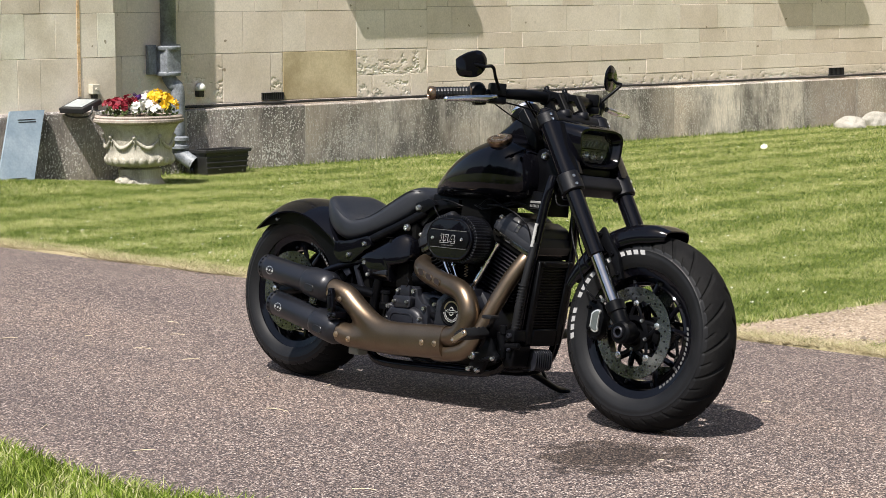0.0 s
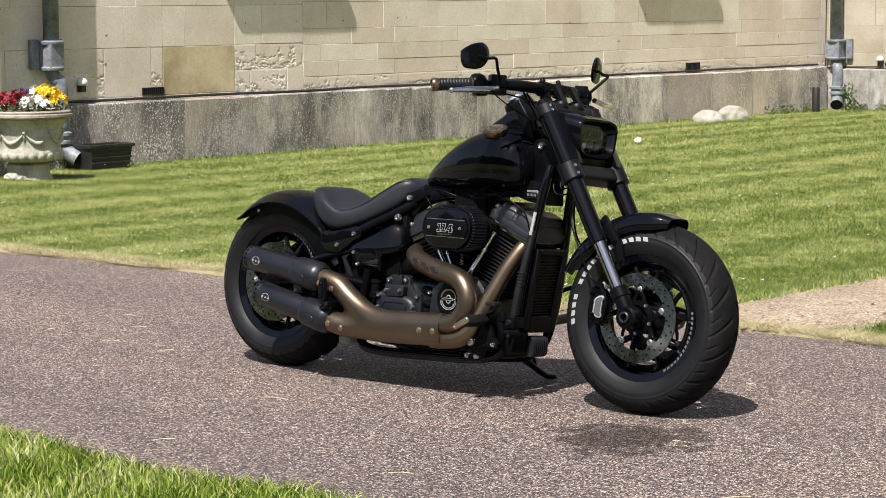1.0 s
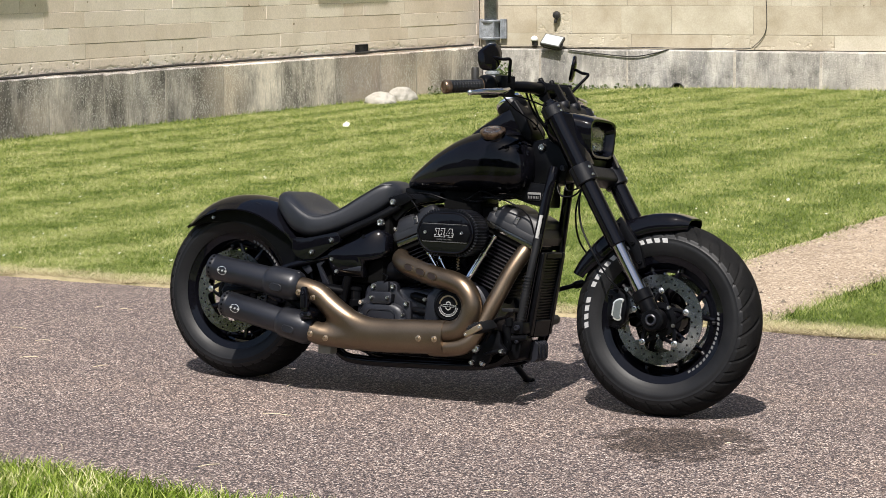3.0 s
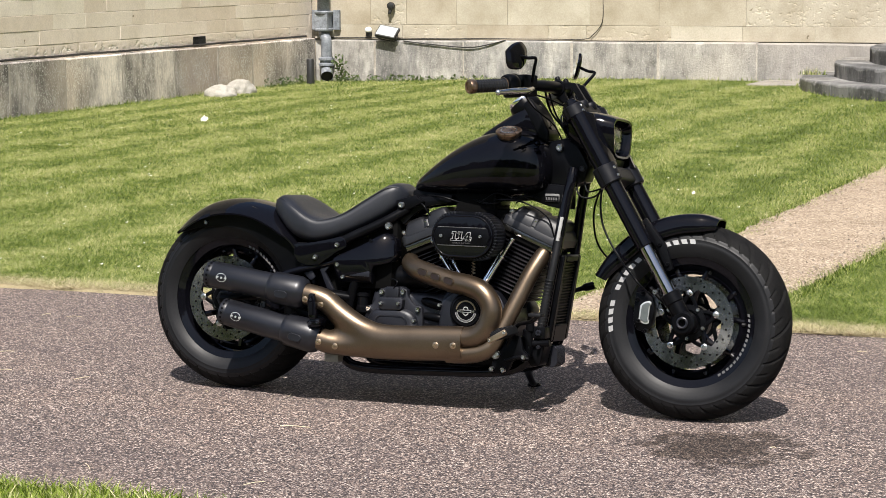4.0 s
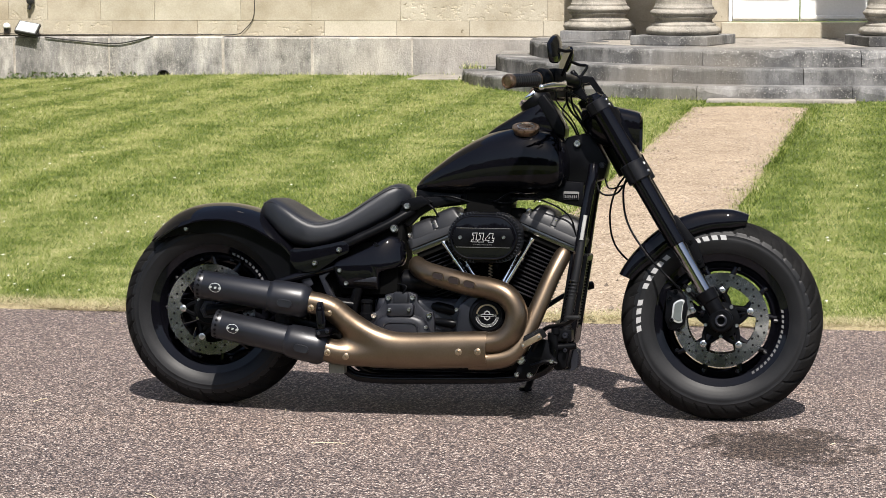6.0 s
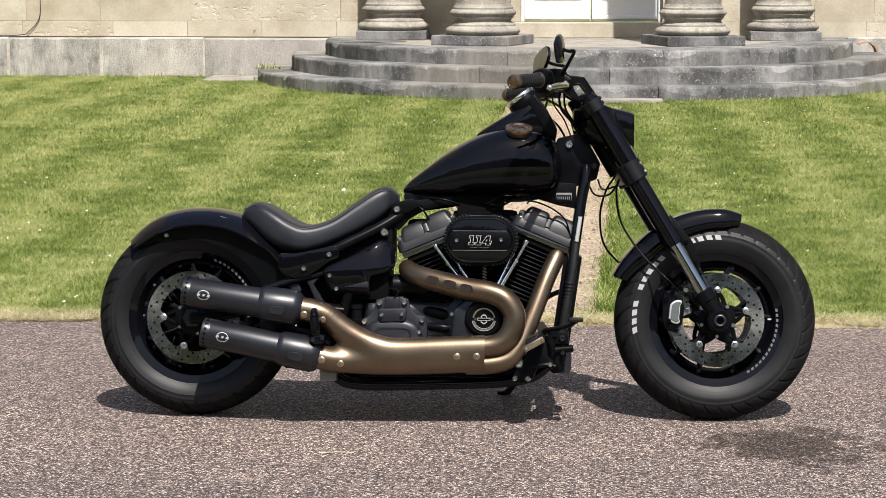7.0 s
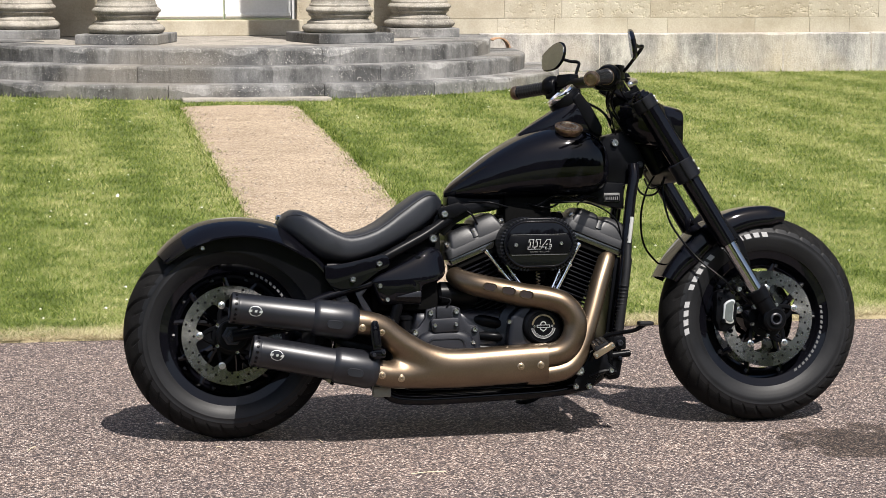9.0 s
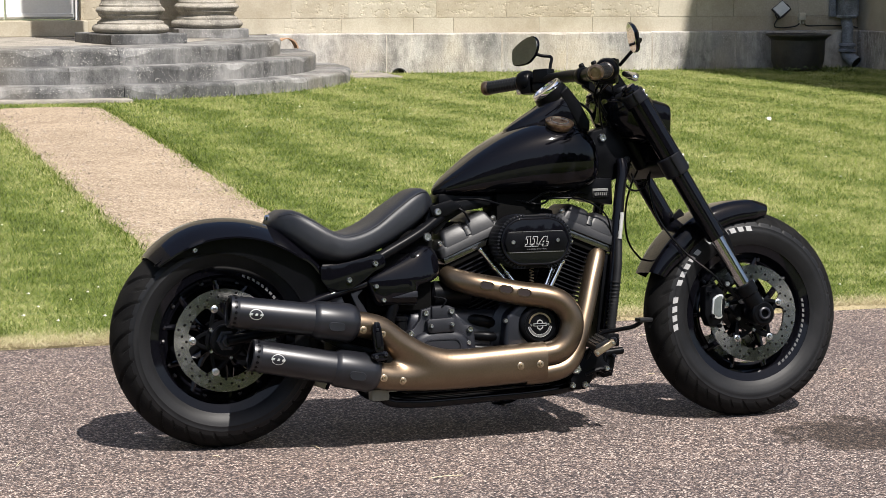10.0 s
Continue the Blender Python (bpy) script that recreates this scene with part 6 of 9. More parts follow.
# seat
SEAT = [(0.140, 0.040, 0.628, 0.604), (0.160, 0.082, 0.650, 0.592), (0.195, 0.118, 0.663, 0.560), (0.245, 0.142, 0.642, 0.520), (0.30, 0.150, 0.606, 0.502), (0.345, 0.148, 0.592, 0.503), (0.42, 0.132, 0.613, 0.525), (0.50, 0.110, 0.668, 0.560), (0.565, 0.092, 0.708, 0.600), (0.600, 0.074, 0.707, 0.632), (0.622, 0.040, 0.684, 0.655)]
xs_ = [0.140, 0.146, 0.155, 0.168, 0.182] + [0.20 + 0.02 * i for i in range(20)] + [0.590, 0.602, 0.612, 0.618, 0.622]
def seat_bm():
    bm = loft(xs_, SEAT, 48, 3.6, 3.4)
    for v in bm.verts:        # dished top, raised flanks at the rear
        x, y, z = v.co
        lift = max(0, 1 - abs(x - 0.30) / 0.16)
        w = float(np.interp(x, [s[0] for s in SEAT], [s[1] for s in SEAT]))
        if z > float(np.interp(x, [s[0] for s in SEAT], [(s[2] + s[3]) / 2 for s in SEAT])):
            v.co.z += 0.012 * lift * (abs(y) / max(w, 0.01)) ** 2 - 0.006 * lift
    return bm


seat = bp("seat", seat_bm(), LEATHER, None, "black stitched solo seat", 60)
for sgn in (-1, 1):
    pts = []
    for x, w, zt, zb in SEAT[1:-1]:
        pts.append((x, sgn * (w * 0.93), zt - (zt - zb) * (0.16 if x < 0.3 else 0.13)))
    bp("seam", tube(pts, 0.0022, 6, 6), LEATHER, seat)
bm = tube([(0.27, -0.128, 0.500), (0.36, -0.128, 0.503), (0.49, -0.110, 0.552), (0.58, -0.085, 0.605)], 0.006, 8, 5)
bp("seat_pan", bm, SATIN, seat)

# rear mudguard: a shallow arched shell with a crisp lower edge, its flank set back below
GUARD = [(20, 0.366, 0.326, 0.128), (41, 0.362, 0.320, 0.136), (47, 0.359, 0.309, 0.138), (57, 0.353, 0.302, 0.140), (73, 0.344, 0.2945, 0.140), (89, 0.338, 0.287, 0.138), (105, 0.335, 0.283, 0.134), (114, 0.330, 0.281, 0.130), (124, 0.321, 0.279, 0.124), (131, 0.314, 0.281, 0.117)]
gt = np.array(GUARD)
rows, N, K = [], 40, 22
for i in range(N + 1):
    a = 131 - 111 * i / N
    ro, rc, hw = (float(np.interp(a, gt[:, 0], gt[:, c])) for c in (1, 2, 3))
    c_, s_ = math.cos(radians(a)), math.sin(radians(a))
    ring_ = []
    for off, us in ((0.0, range(K + 1)), (-0.005, range(K, -1, -1))):
        for j in us:
            u = -1 + 2 * j / K
            rr = rc + (ro - rc) * (1 - abs(u) ** 2.3) + off
            ring_.append(Vector((REAR[0] + rr * c_, hw * u, REAR[1] + rr * s_)))
    rows.append(ring_)
rg = bp("rear_mudguard", rings(rows), GLOSS, None, "gloss black bobbed rear mudguard", 50)
bm = arc_guard(REAR[0], REAR[1], [(75, 0.330, 0.100, 0.0), (20, 0.340, 0.100, 0.0), (-28, 0.335, 0.096, 0.0)], 9)
bp("inner_mudguard", bm, SATIN, rg)
for sgn in (-1, 1):
    strut = [(0.262, 0.500), (0.300, 0.503), (0.338, 0.509), (0.394, 0.521), (0.428, 0.530), (0.441, 0.527), (0.449, 0.516), (0.450, 0.497), (0.440, 0.489), (0.418, 0.480), (0.389, 0.458), (0.352, 0.434), (0.310, 0.429), (0.278, 0.440), (0.262, 0.462)]
    bp("mudguard_strut", prism(strut, sgn * 0.124, sgn * 0.1440, 0.0025, 3), GLOSS, rg)
    rows, N = [], 30
    for i in range(N + 1):
        a = 132 - 112 * i / N
        r1 = float(np.interp(a, [20, 40, 52, 67, 88, 105, 123, 132], [0.345, 0.331, 0.311, 0.302, 0.286, 0.291, 0.285, 0.290]))
        r0 = float(np.interp(a, [20, 40, 60, 90, 110, 125, 132], [0.240, 0.236, 0.234, 0.240, 0.252, 0.270, 0.284]))
        c_, s_ = math.cos(radians(a)), math.sin(radians(a))
        ring_ = []
        for q, y_ in ((0, 0.107), (0.5, 0.109), (1, 0.111), (1, 0.107), (0.5, 0.105), (0, 0.103)):
            rr = r0 + (r1 - r0) * q
            ring_.append(Vector((REAR[0] + rr * c_, sgn * y_, REAR[1] + rr * s_)))
        rows.append(ring_)
    bp("mudguard_flank", rings(rows), SATIN, rg, "", 40)
    bp("tail_bolt", bolt((-0.085, sgn * 0.111, 0.557), (0, sgn, 0), 0.008, 0.006), ZINC, rg)
    for x, z in ((0.419, 0.502), (0.342, 0.459)):
        bp("strut_bolt", bolt((x, sgn * 0.144, z), (0, sgn, 0), 0.0090, 0.009), ZINC, rg)
bp("mount_knob", lathe([(0.010, 0), (0.010, 0.010), (0.006, 0.014)], 14, Matrix.Translation((0.146, 0, 0.632))), CHROME, rg)

# frame
def fr(name, pts, r, mat=SATIN, both=True, segs=12, flat=None, label="", parent=None):
    for sgn in ((-1, 1) if both else (1,)):
        bp(name, tube([(x, y * (-sgn) if both else y, z) for x, y, z in pts], r, segs, 5, flat=flat), mat, parent, label, 60)


fr("seat_rail", [(0.640, -0.070, 0.630), (0.56, -0.100, 0.580), (0.44, -0.125, 0.520), (0.35, -0.128, 0.470), (0.29, -0.125, 0.430)], 0.016)
fr("downtube", [(1.200, -0.060, 0.775), (1.198, -0.072, 0.74), (1.182, -0.080, 0.65), (1.150, -0.098, 0.42), (1.120, -0.100, 0.24), (1.075, -0.100, 0.155), (0.98, -0.100, 0.118), (0.75, -0.100, 0.106), (0.52, -0.100, 0.102), (0.44, -0.095, 0.125), (0.40, -0.09, 0.20)], 0.0165, GLOSS)
fr("swingarm", [(0.46, -0.11, 0.330), (0.30, -0.135, 0.345), (0.14, -0.135, 0.325), (-0.005, -0.125, 0.304)], [0.026, 0.024, 0.022, 0.026], SATIN, flat=0.7)
fr("swingarm_strut", [(0.47, -0.11, 0.47), (0.38, -0.120, 0.440), (0.25, -0.130, 0.405), (0.12, -0.132, 0.352), (0.02, -0.128, 0.315)], 0.013, GLOSS)
fr("side_rail", [(0.54, -0.118, 0.52), (0.49, -0.120, 0.42), (0.455, -0.115, 0.30), (0.43, -0.10, 0.17)], 0.016, SATIN)
for sgn in (-1, 1):
    m = Matrix.Translation((REAR[0], sgn * 0.120, REAR[1])) @ (ACROSS if sgn < 0 else ACROSS.inverted())
    bp("axle_block", lathe([(0.046, -0.030), (0.046, -0.006), (0.042, -0.002), (0.030, -0.002)], 30, m), SATIN)
    ax = bp("axle_nut", lathe([(0.030, -0.02), (0.030, 0.0), (0.026, 0.004), (0.018, 0.004), (0.018, 0.016), (0.015, 0.019), (0.010, 0.019), (0.009, 0.014), (0.001, 0.014)], 6, m), CASE)
bp("headstock", prism([(1.080, 0.79), (1.112, 0.862), (1.190, 0.880), (1.243, 0.785), (1.232, 0.735), (1.175, 0.715), (1.13, 0.70), (1.07, 0.70)], -0.046, 0.046, 0.008), SATIN)
for sgn in (-1, 1):
    bp("headstock_bolt", bolt((1.147, sgn * 0.047, 0.842), (0, sgn, 0), 0.013, 0.010), ZINC)
    bp("frame_bolt", bolt((1.224, sgn * 0.047, 0.777), (0, sgn, 0), 0.010, 0.004), CASE)
    bp("tank_bolt", bolt((0.622, sgn * 0.092, 0.640), (0, sgn, 0), 0.011, 0.009), ZINC)
    bp("tank_bolt", bolt((0.585, sgn * 0.105, 0.570), (0, sgn, 0), 0.013, 0.010), ZINC)
    fr_pts = prism([(0.60, 0.655), (0.665, 0.675), (0.70, 0.655), (0.655, 0.63), (0.61, 0.622)], sgn * 0.072, sgn * 0.090, 0.004)
    bp("tank_bracket", fr_pts, SATIN)
# electrics cover below the tank with its tag
bp("coil_cover", prism([(0.985, 0.700), (1.03, 0.690), (1.113, 0.726), (1.170, 0.722), (1.170, 0.645), (1.115, 0.655), (1.045, 0.676)], -0.060, 0.060, 0.004), SATIN, None, "black cover under the tank")
tagp = bp("tag_plate", box(1.108, 1.156, -0.0645, -0.0600, 0.668, 0.694, 0.002), PAPER, None, "small white printed tag")
bp("tag_print", box(1.1095, 1.1545, -0.0658, -0.0640, 0.6695, 0.6870, 0.0005), SATIN, tagp)
bm = bmesh.new()
for i in range(7):
    box(1.1125 + 0.0058 * i, 1.1150 + 0.0058 * i, -0.0668, -0.0655, 0.6735, 0.6825, 0, 1, bm)
bp("tag_strokes", bm, PAPER, tagp)

# radiator between the downtubes
rad = bp("radiator", box(1.150, 1.190, -0.080, 0.080, 0.225, 0.505, 0.006, 2), SATIN, None, "black finned radiator")
TILT = Matrix.Translation((1.120, 0, 0.4)) @ Matrix.Rotation(radians(8), 4, "Y") @ Matrix.Translation((-1.15, 0, -0.4))
rad.data.transform(TILT)
for i in range(21):
    z = 0.288 + 0.0095 * i
    bp("fin", moved(box(1.188, 1.197, -0.056, 0.056, z, z + 0.0035), TILT), SATIN, rad)
bm = bmesh.new()
for y0, y1, z0, z1 in ((-0.082, -0.058, 0.23, 0.508), (0.058, 0.082, 0.23, 0.508), (-0.058, 0.058, 0.486, 0.508), (-0.058, 0.058, 0.225, 0.283)):
    box(1.186, 1.204, y0, y1, z0, z1, 0.004, 1, bm)
bm.transform(TILT)
bp("radiator_frame", bm, SATIN, rad)
# finned regulator low in front
regu = bp("regulator", box(1.090, 1.140, -0.040, 0.045, 0.140, 0.205, 0.012, 3), SATIN, None, "black finned regulator")
for i in range(8):
    y = -0.036 + 0.0105 * i
    bp("fin", prism([(1.10, 0.140), (1.145, 0.138), (1.158, 0.150), (1.158, 0.196), (1.145, 0.208), (1.10, 0.206)], y, y + 0.0042, 0.001, 1), CASE, regu)

# hoses, labels on the right downtube
bm = tube([(1.172, -0.095, 0.56), (1.160, -0.112, 0.46), (1.140, -0.120, 0.34), (1.128, -0.118, 0.26)], 0.0125, 12, 6)
hose = bp("hose", bm, RUBBER, None, "ribbed black hose along the frame", 60)
bm = bmesh.new()
for i in range(16):
    t = i / 15
    c = Vector((1.152 - 0.024 * t, -0.1165, 0.42 - 0.16 * t))
    lathe([(0.0150, -0.002), (0.0158, 0), (0.0150, 0.002)], 14, Matrix.Translation(c) @ Matrix.Rotation(radians(8), 4, "Y"), bm)
bp("hose_ribs", bm, RUBBER, hose, "", 60)
for z0, z1, xx in ((0.546, 0.622, 1.1710), (0.45, 0.485, 1.160), (0.395, 0.425, 1.150)):
    bm = tube([(xx + 0.15 * (z1 - z0), -0.1045, z1), (xx, -0.1085, z0)], 0.0062, 10, 1, flat=0.9)
    tag = bp("frame_label", bm, PAPER_WORN if z0 > 0.5 else CASE, None, "white paper label" if z0 > 0.5 else "")
    if z0 > 0.5:
        for u, v in ((0.06, 0.16), (0.30, 0.48), (0.52, 0.56), (0.61, 0.64), (0.72, 0.90)):
            pa, pb = [Vector((xx + 0.15 * (z1 - z0) * k, -0.1085 + 0.004 * k, z0 + (z1 - z0) * k)) for k in (u, v)]
            bp("label_print", tube([pa, pb], 0.0066, 10, 1, flat=0.55), SATIN, tag)
bp("loom", tube([(1.20, -0.045, 0.74), (1.225, -0.06, 0.69), (1.27, -0.05, 0.69), (1.30, -0.03, 0.73)], 0.0032, 8, 6), SATIN, None, "", 60)
bp("loom", tube([(1.235, -0.05, 0.735), (1.25, -0.06, 0.705), (1.29, -0.05, 0.715)], 0.0028, 8, 6), SATIN, None, "", 60)

# ---- engine ----
eng = bp("crankcase", lathe([(0.09, -0.115), (0.118, -0.10), (0.122, 0.0), (0.118, 0.10), (0.09, 0.115)], 36, Matrix.Translation((0.885, 0, 0.285)) @ ACROSS), CASE, None, "dark graphite v-twin engine case")
bm = box(0.52, 0.90, -0.095, 0.10, 0.17, 0.36, 0.03, 3)
bp("gearbox", bm, CASE, eng)
bp("sump", box(0.50, 1.06, -0.09, 0.10, 0.125, 0.20, 0.02, 2), SATIN, eng)
def cylinder(base, tilt, name):
    """Finned barrel, head and rocker box along a tilted axis."""
    m = Matrix.Translation(base) @ Matrix.Rotation(radians(tilt), 4, "Y")
    barrel = bp("barrel", lathe([(0.060, -0.03), (0.060, 0.182)], 28, m), DARK, eng)
    for i in range(14):
        z = 0.002 + 0.0128 * i
        w = 0.078 if i < 12 else 0.074
        bp("fin", moved(box(-w, w, -0.078, 0.078, z, z + 0.0042, 0.0015, 1), m), WRINKLE, eng)
    bp("head_base", moved(box(-0.082, 0.094, -0.080, 0.080, 0.168, 0.188, 0.003, 1), m), DARK, eng)
    bm = box(-0.092, 0.104, -0.088, 0.088, 0.186, 0.206, 0.004, 2)
    bm.transform(m)
    bp("head_band", bm, plain("machined dark alloy", (0.15, 0.145, 0.13), 0.20, 0.95), eng, "machined alloy edge")
    def tier(z, hx, hy, cx=0.006, n=6.0, k=40):
        out = []
        for i in range(k):
            c_, s_ = math.cos(2 * math.pi * i / k), math.sin(2 * math.pi * i / k)
            out.append(m @ Vector((cx + hx * math.copysign(abs(c_) ** (2 / n), c_), hy * math.copysign(abs(s_) ** (2 / n), s_), z)))
        return out
    bm = rings([tier(0.204, 0.100, 0.090, n=14), tier(0.207, 0.105, 0.095, n=14), tier(0.232, 0.104, 0.094, n=14), tier(0.237, 0.099, 0.090, n=12), tier(0.252, 0.090, 0.084, n=10), tier(0.258, 0.078, 0.076, n=9)])
    for cx, up in ((-0.034, 0.0), (0.048, 0.004)):
        rings([tier(0.230, 0.046, 0.0945, cx, 12), tier(0.246, 0.043, 0.0925, cx, 10), tier(0.266 + up, 0.037, 0.084, cx, 8), tier(0.275 + up, 0.031, 0.077, cx, 7), tier(0.278 + up, 0.024, 0.070, cx, 6)], bm=bm)
    rings([tier(0.238, 0.012, 0.096, 0.006, 8), tier(0.262, 0.010, 0.088, 0.006, 8), tier(0.266, 0.006, 0.080, 0.006, 8)], bm=bm)
    bmesh.ops.recalc_face_normals(bm, faces=bm.faces)
    rk = bp(name, bm, ROCKER, eng, "graphite rocker box", 38)
    for x in (-0.082, 0.006, 0.094):
        for y in (-0.078, 0.078):
            b2 = bolt((x, y * 1.06, 0.248 if x != 0.006 else 0.254), (0, -0.75, 1) if y < 0 else (0, 0.75, 1), 0.0085, 0.006)
            b2.transform(m)
            bp("rocker_bolt", b2, ZINC, eng)
    return m


mr = cylinder((0.800, 0, 0.352), -22.5, "rear_rocker_box")
cylinder((0.985, 0, 0.372), 22.5, "front_rocker_box")
# pushrod tubes, chrome
for a, b in (((0.849, -0.125, 0.386), (0.744, -0.108, 0.528)), ((0.870, -0.118, 0.386), (0.795, -0.098, 0.502)), ((0.920, -0.116, 0.386), (0.975, -0.094, 0.505)), ((0.930, -0.126, 0.386), (1.017, -0.108, 0.543))):
    a, b = Vector(a), Vector(b)
    bm = cyl(a, a.lerp(b, 0.66), 0.0086, 14)
    cyl(a.lerp(b, 0.62), b, 0.0068, 14, bm)
    lathe([(0.0085, -0.006), (0.0092, 0), (0.0085, 0.006)], 14, Matrix.Translation(b) @ (b - a).to_track_quat("Z", "Y").to_matrix().to_4x4(), bm)
    lathe([(0.0115, -0.004), (0.012, 0), (0.0115, 0.004)], 14, Matrix.Translation(a.lerp(b, 0.64)) @ (b - a).to_track_quat("Z", "Y").to_matrix().to_4x4(), bm)
    bp("pushrod_tube", bm, CHROME, eng, "chrome pushrod tube", 40)
bp("tappet_block", box(0.845, 0.955, -0.140, -0.085, 0.345, 0.392, 0.010, 2), CASE, eng)
# cam cover and round badge
bm = prism([(0.79, 0.25), (0.80, 0.34), (0.84, 0.375), (0.95, 0.375), (0.985, 0.33), (0.985, 0.25), (0.94, 0.205), (0.83, 0.205)], -0.160, -0.09, 0.014, 3)
bp("cam_cover", bm, CASE, eng)
bcm = Matrix.Translation((0.893, -0.160, 0.311)) @ ACROSS
bp("cover_boss", lathe([(0.060, -0.01), (0.058, 0.008), (0.052, 0.016), (0.046, 0.018), (0.044, 0.015), (0.0005, 0.0155)], 40, bcm), SATIN, eng)
def badge_arc(a0, a1, r0, r1):
    """A thin raised arc on the round badge, angles from its top."""
    n = 24
    an = [radians(a0 + (a1 - a0) * k / n) for k in range(n + 1)]
    line = [(0.893 + r1 * math.sin(a), 0.311 + r1 * math.cos(a)) for a in an] + [(0.893 + r0 * math.sin(a), 0.311 + r0 * math.cos(a)) for a in reversed(an)]
    return prism(line, -0.1772, -0.1752, 0)


bp("badge_ring", badge_arc(-82, 82, 0.0300, 0.0345), BRONZE_BOLT, eng, "bronze upper badge arc")
bp("badge_ring", badge_arc(98, 262, 0.0300, 0.0345), OUTLINE, eng, "silver lower badge arc")
bp("badge_rim", badge_arc(100, 260, 0.0350, 0.0362), SILVER, eng)
bp("badge_rim", badge_arc(100, 260, 0.0282, 0.0292), SILVER, eng)
for k, mat_, y in ((1.0, SILVER, -0.1772), (0.76, SATIN, -0.1776)):
    bp("badge_mark", prism([(0.893 + u * k, 0.311 + v * k) for u, v in ((-0.010, 0.002), (-0.007, 0.012), (0.0, 0.015), (0.007, 0.012), (0.010, 0.002), (0.009, -0.010), (0.0, -0.016), (-0.009, -0.010))], y, -0.1752, 0), mat_, eng, "plain shield shape" if k == 1.0 else "")
for k, mat_, y in ((1.0, SILVER, -0.1782), (0.6, SATIN, -0.1786)):
    bp("badge_bar", prism([(0.893 + u, 0.311 + v * k) for u, v in ((-0.0195 * k ** 0.2, -0.0042), (0.0195 * k ** 0.2, -0.0042), (0.0195 * k ** 0.2, 0.0042), (-0.0195 * k ** 0.2, 0.0042))], y, -0.1752, 0), mat_, eng)
for dx, dz in ((-0.026, 0.0), (0.026, 0.0)):
    bp("cover_screw", bolt((0.893 + dx, -0.176, 0.311 + dz), (0, -1, 0), 0.0035, 0.002), ZINC, eng)
for x, z in ((0.795, 0.325), (0.80, 0.235), (0.985, 0.26), (0.97, 0.355)):
    bp("case_bolt", bolt((x, -0.158, z), (0, -1, 0), 0.007, 0.008), ZINC, eng)
# gearbox side cover: flange with ears, a domed belly, a top block and a two-bolt plate
flange = [(0.510, 0.215), (0.512, 0.275), (0.516, 0.305), (0.536, 0.312), (0.556, 0.338), (0.560, 0.364), (0.584, 0.370), (0.594, 0.372), (0.630, 0.374), (0.640, 0.374), (0.660, 0.366), (0.664, 0.342), (0.688, 0.317), (0.712, 0.314), (0.718, 0.280), (0.720, 0.215)]
bp("gearbox_cover", prism(flange, -0.112, -0.075, 0.005, 2), COVER, eng, "graphite gearbox cover")
belly = [(0.522, 0.212), (0.524, 0.262), (0.540, 0.290), (0.572, 0.304), (0.612, 0.308), (0.652, 0.304), (0.686, 0.290), (0.702, 0.262), (0.704, 0.212), (0.612, 0.200)]
bp("cover_belly", pillow(belly, -0.10, [(1.0, -0.114), (0.97, -0.122), (0.88, -0.129), (0.70, -0.133), (0.05, -0.134)]), COVER, eng, "", 50)
bp("cover_block", box(0.588, 0.635, -0.124, -0.09, 0.332, 0.374, 0.006, 2), COVER, eng)
bp("cover_plate", prism([(0.572, 0.303), (0.569, 0.332), (0.576, 0.338), (0.648, 0.340), (0.656, 0.334), (0.653, 0.305), (0.646, 0.300), (0.580, 0.298)], -0.137, -0.112, 0.004, 2), COVER, eng)
ring_ = [(x, -0.1335, z) for x, z in stadium(0.614, 0.258, 0.054, 0.021, 7)]
bp("cover_panel", tube(ring_ + ring_[:1], 0.0030, 6, 1), COVER, eng, "", 60)
for x, z, y, r in ((0.572, 0.354, -0.112, 0.0095), (0.648, 0.357, -0.112, 0.0095), (0.526, 0.298, -0.112, 0.0095), (0.702, 0.303, -0.112, 0.0095), (0.694, 0.266, -0.124, 0.0065), (0.534, 0.259, -0.124, 0.0065), (0.580, 0.319, -0.137, 0.0062), (0.642, 0.321, -0.137, 0.0062)):
    bp("cover_bolt", bolt((x, y, z), (0, -1, 0), r, 0.010), ZINC, eng)
for pts, r in (([(0.71, -0.08, 0.33), (0.745, -0.095, 0.325), (0.80, -0.085, 0.31)], 0.017), ([(0.70, -0.08, 0.285), (0.76, -0.10, 0.28), (0.80, -0.09, 0.275)], 0.014), ([(0.72, -0.09, 0.245), (0.80, -0.10, 0.235)], 0.016)):
    bp("oil_pipe", tube(pts, r, 10, 4), SATIN, eng)
bp("dipstick", lathe([(0.021, 0), (0.021, 0.018), (0.017, 0.022), (0.017, 0.050), (0.020, 0.052), (0.020, 0.060), (0.012, 0.064)], 18, Matrix.Translation((0.500, -0.105, 0.285))), SATIN, eng)
bp("starter", lathe([(0.034, 0), (0.037, 0.006), (0.037, 0.11), (0.030, 0.118)], 22, Matrix.Translation((0.72, -0.055, 0.405)) @ Matrix.Rotation(radians(-90), 4, "Y")), SATIN, eng)
bp("case_filler", box(0.56, 0.84, -0.060, 0.075, 0.33, 0.425, 0.02, 2), DARK, eng)
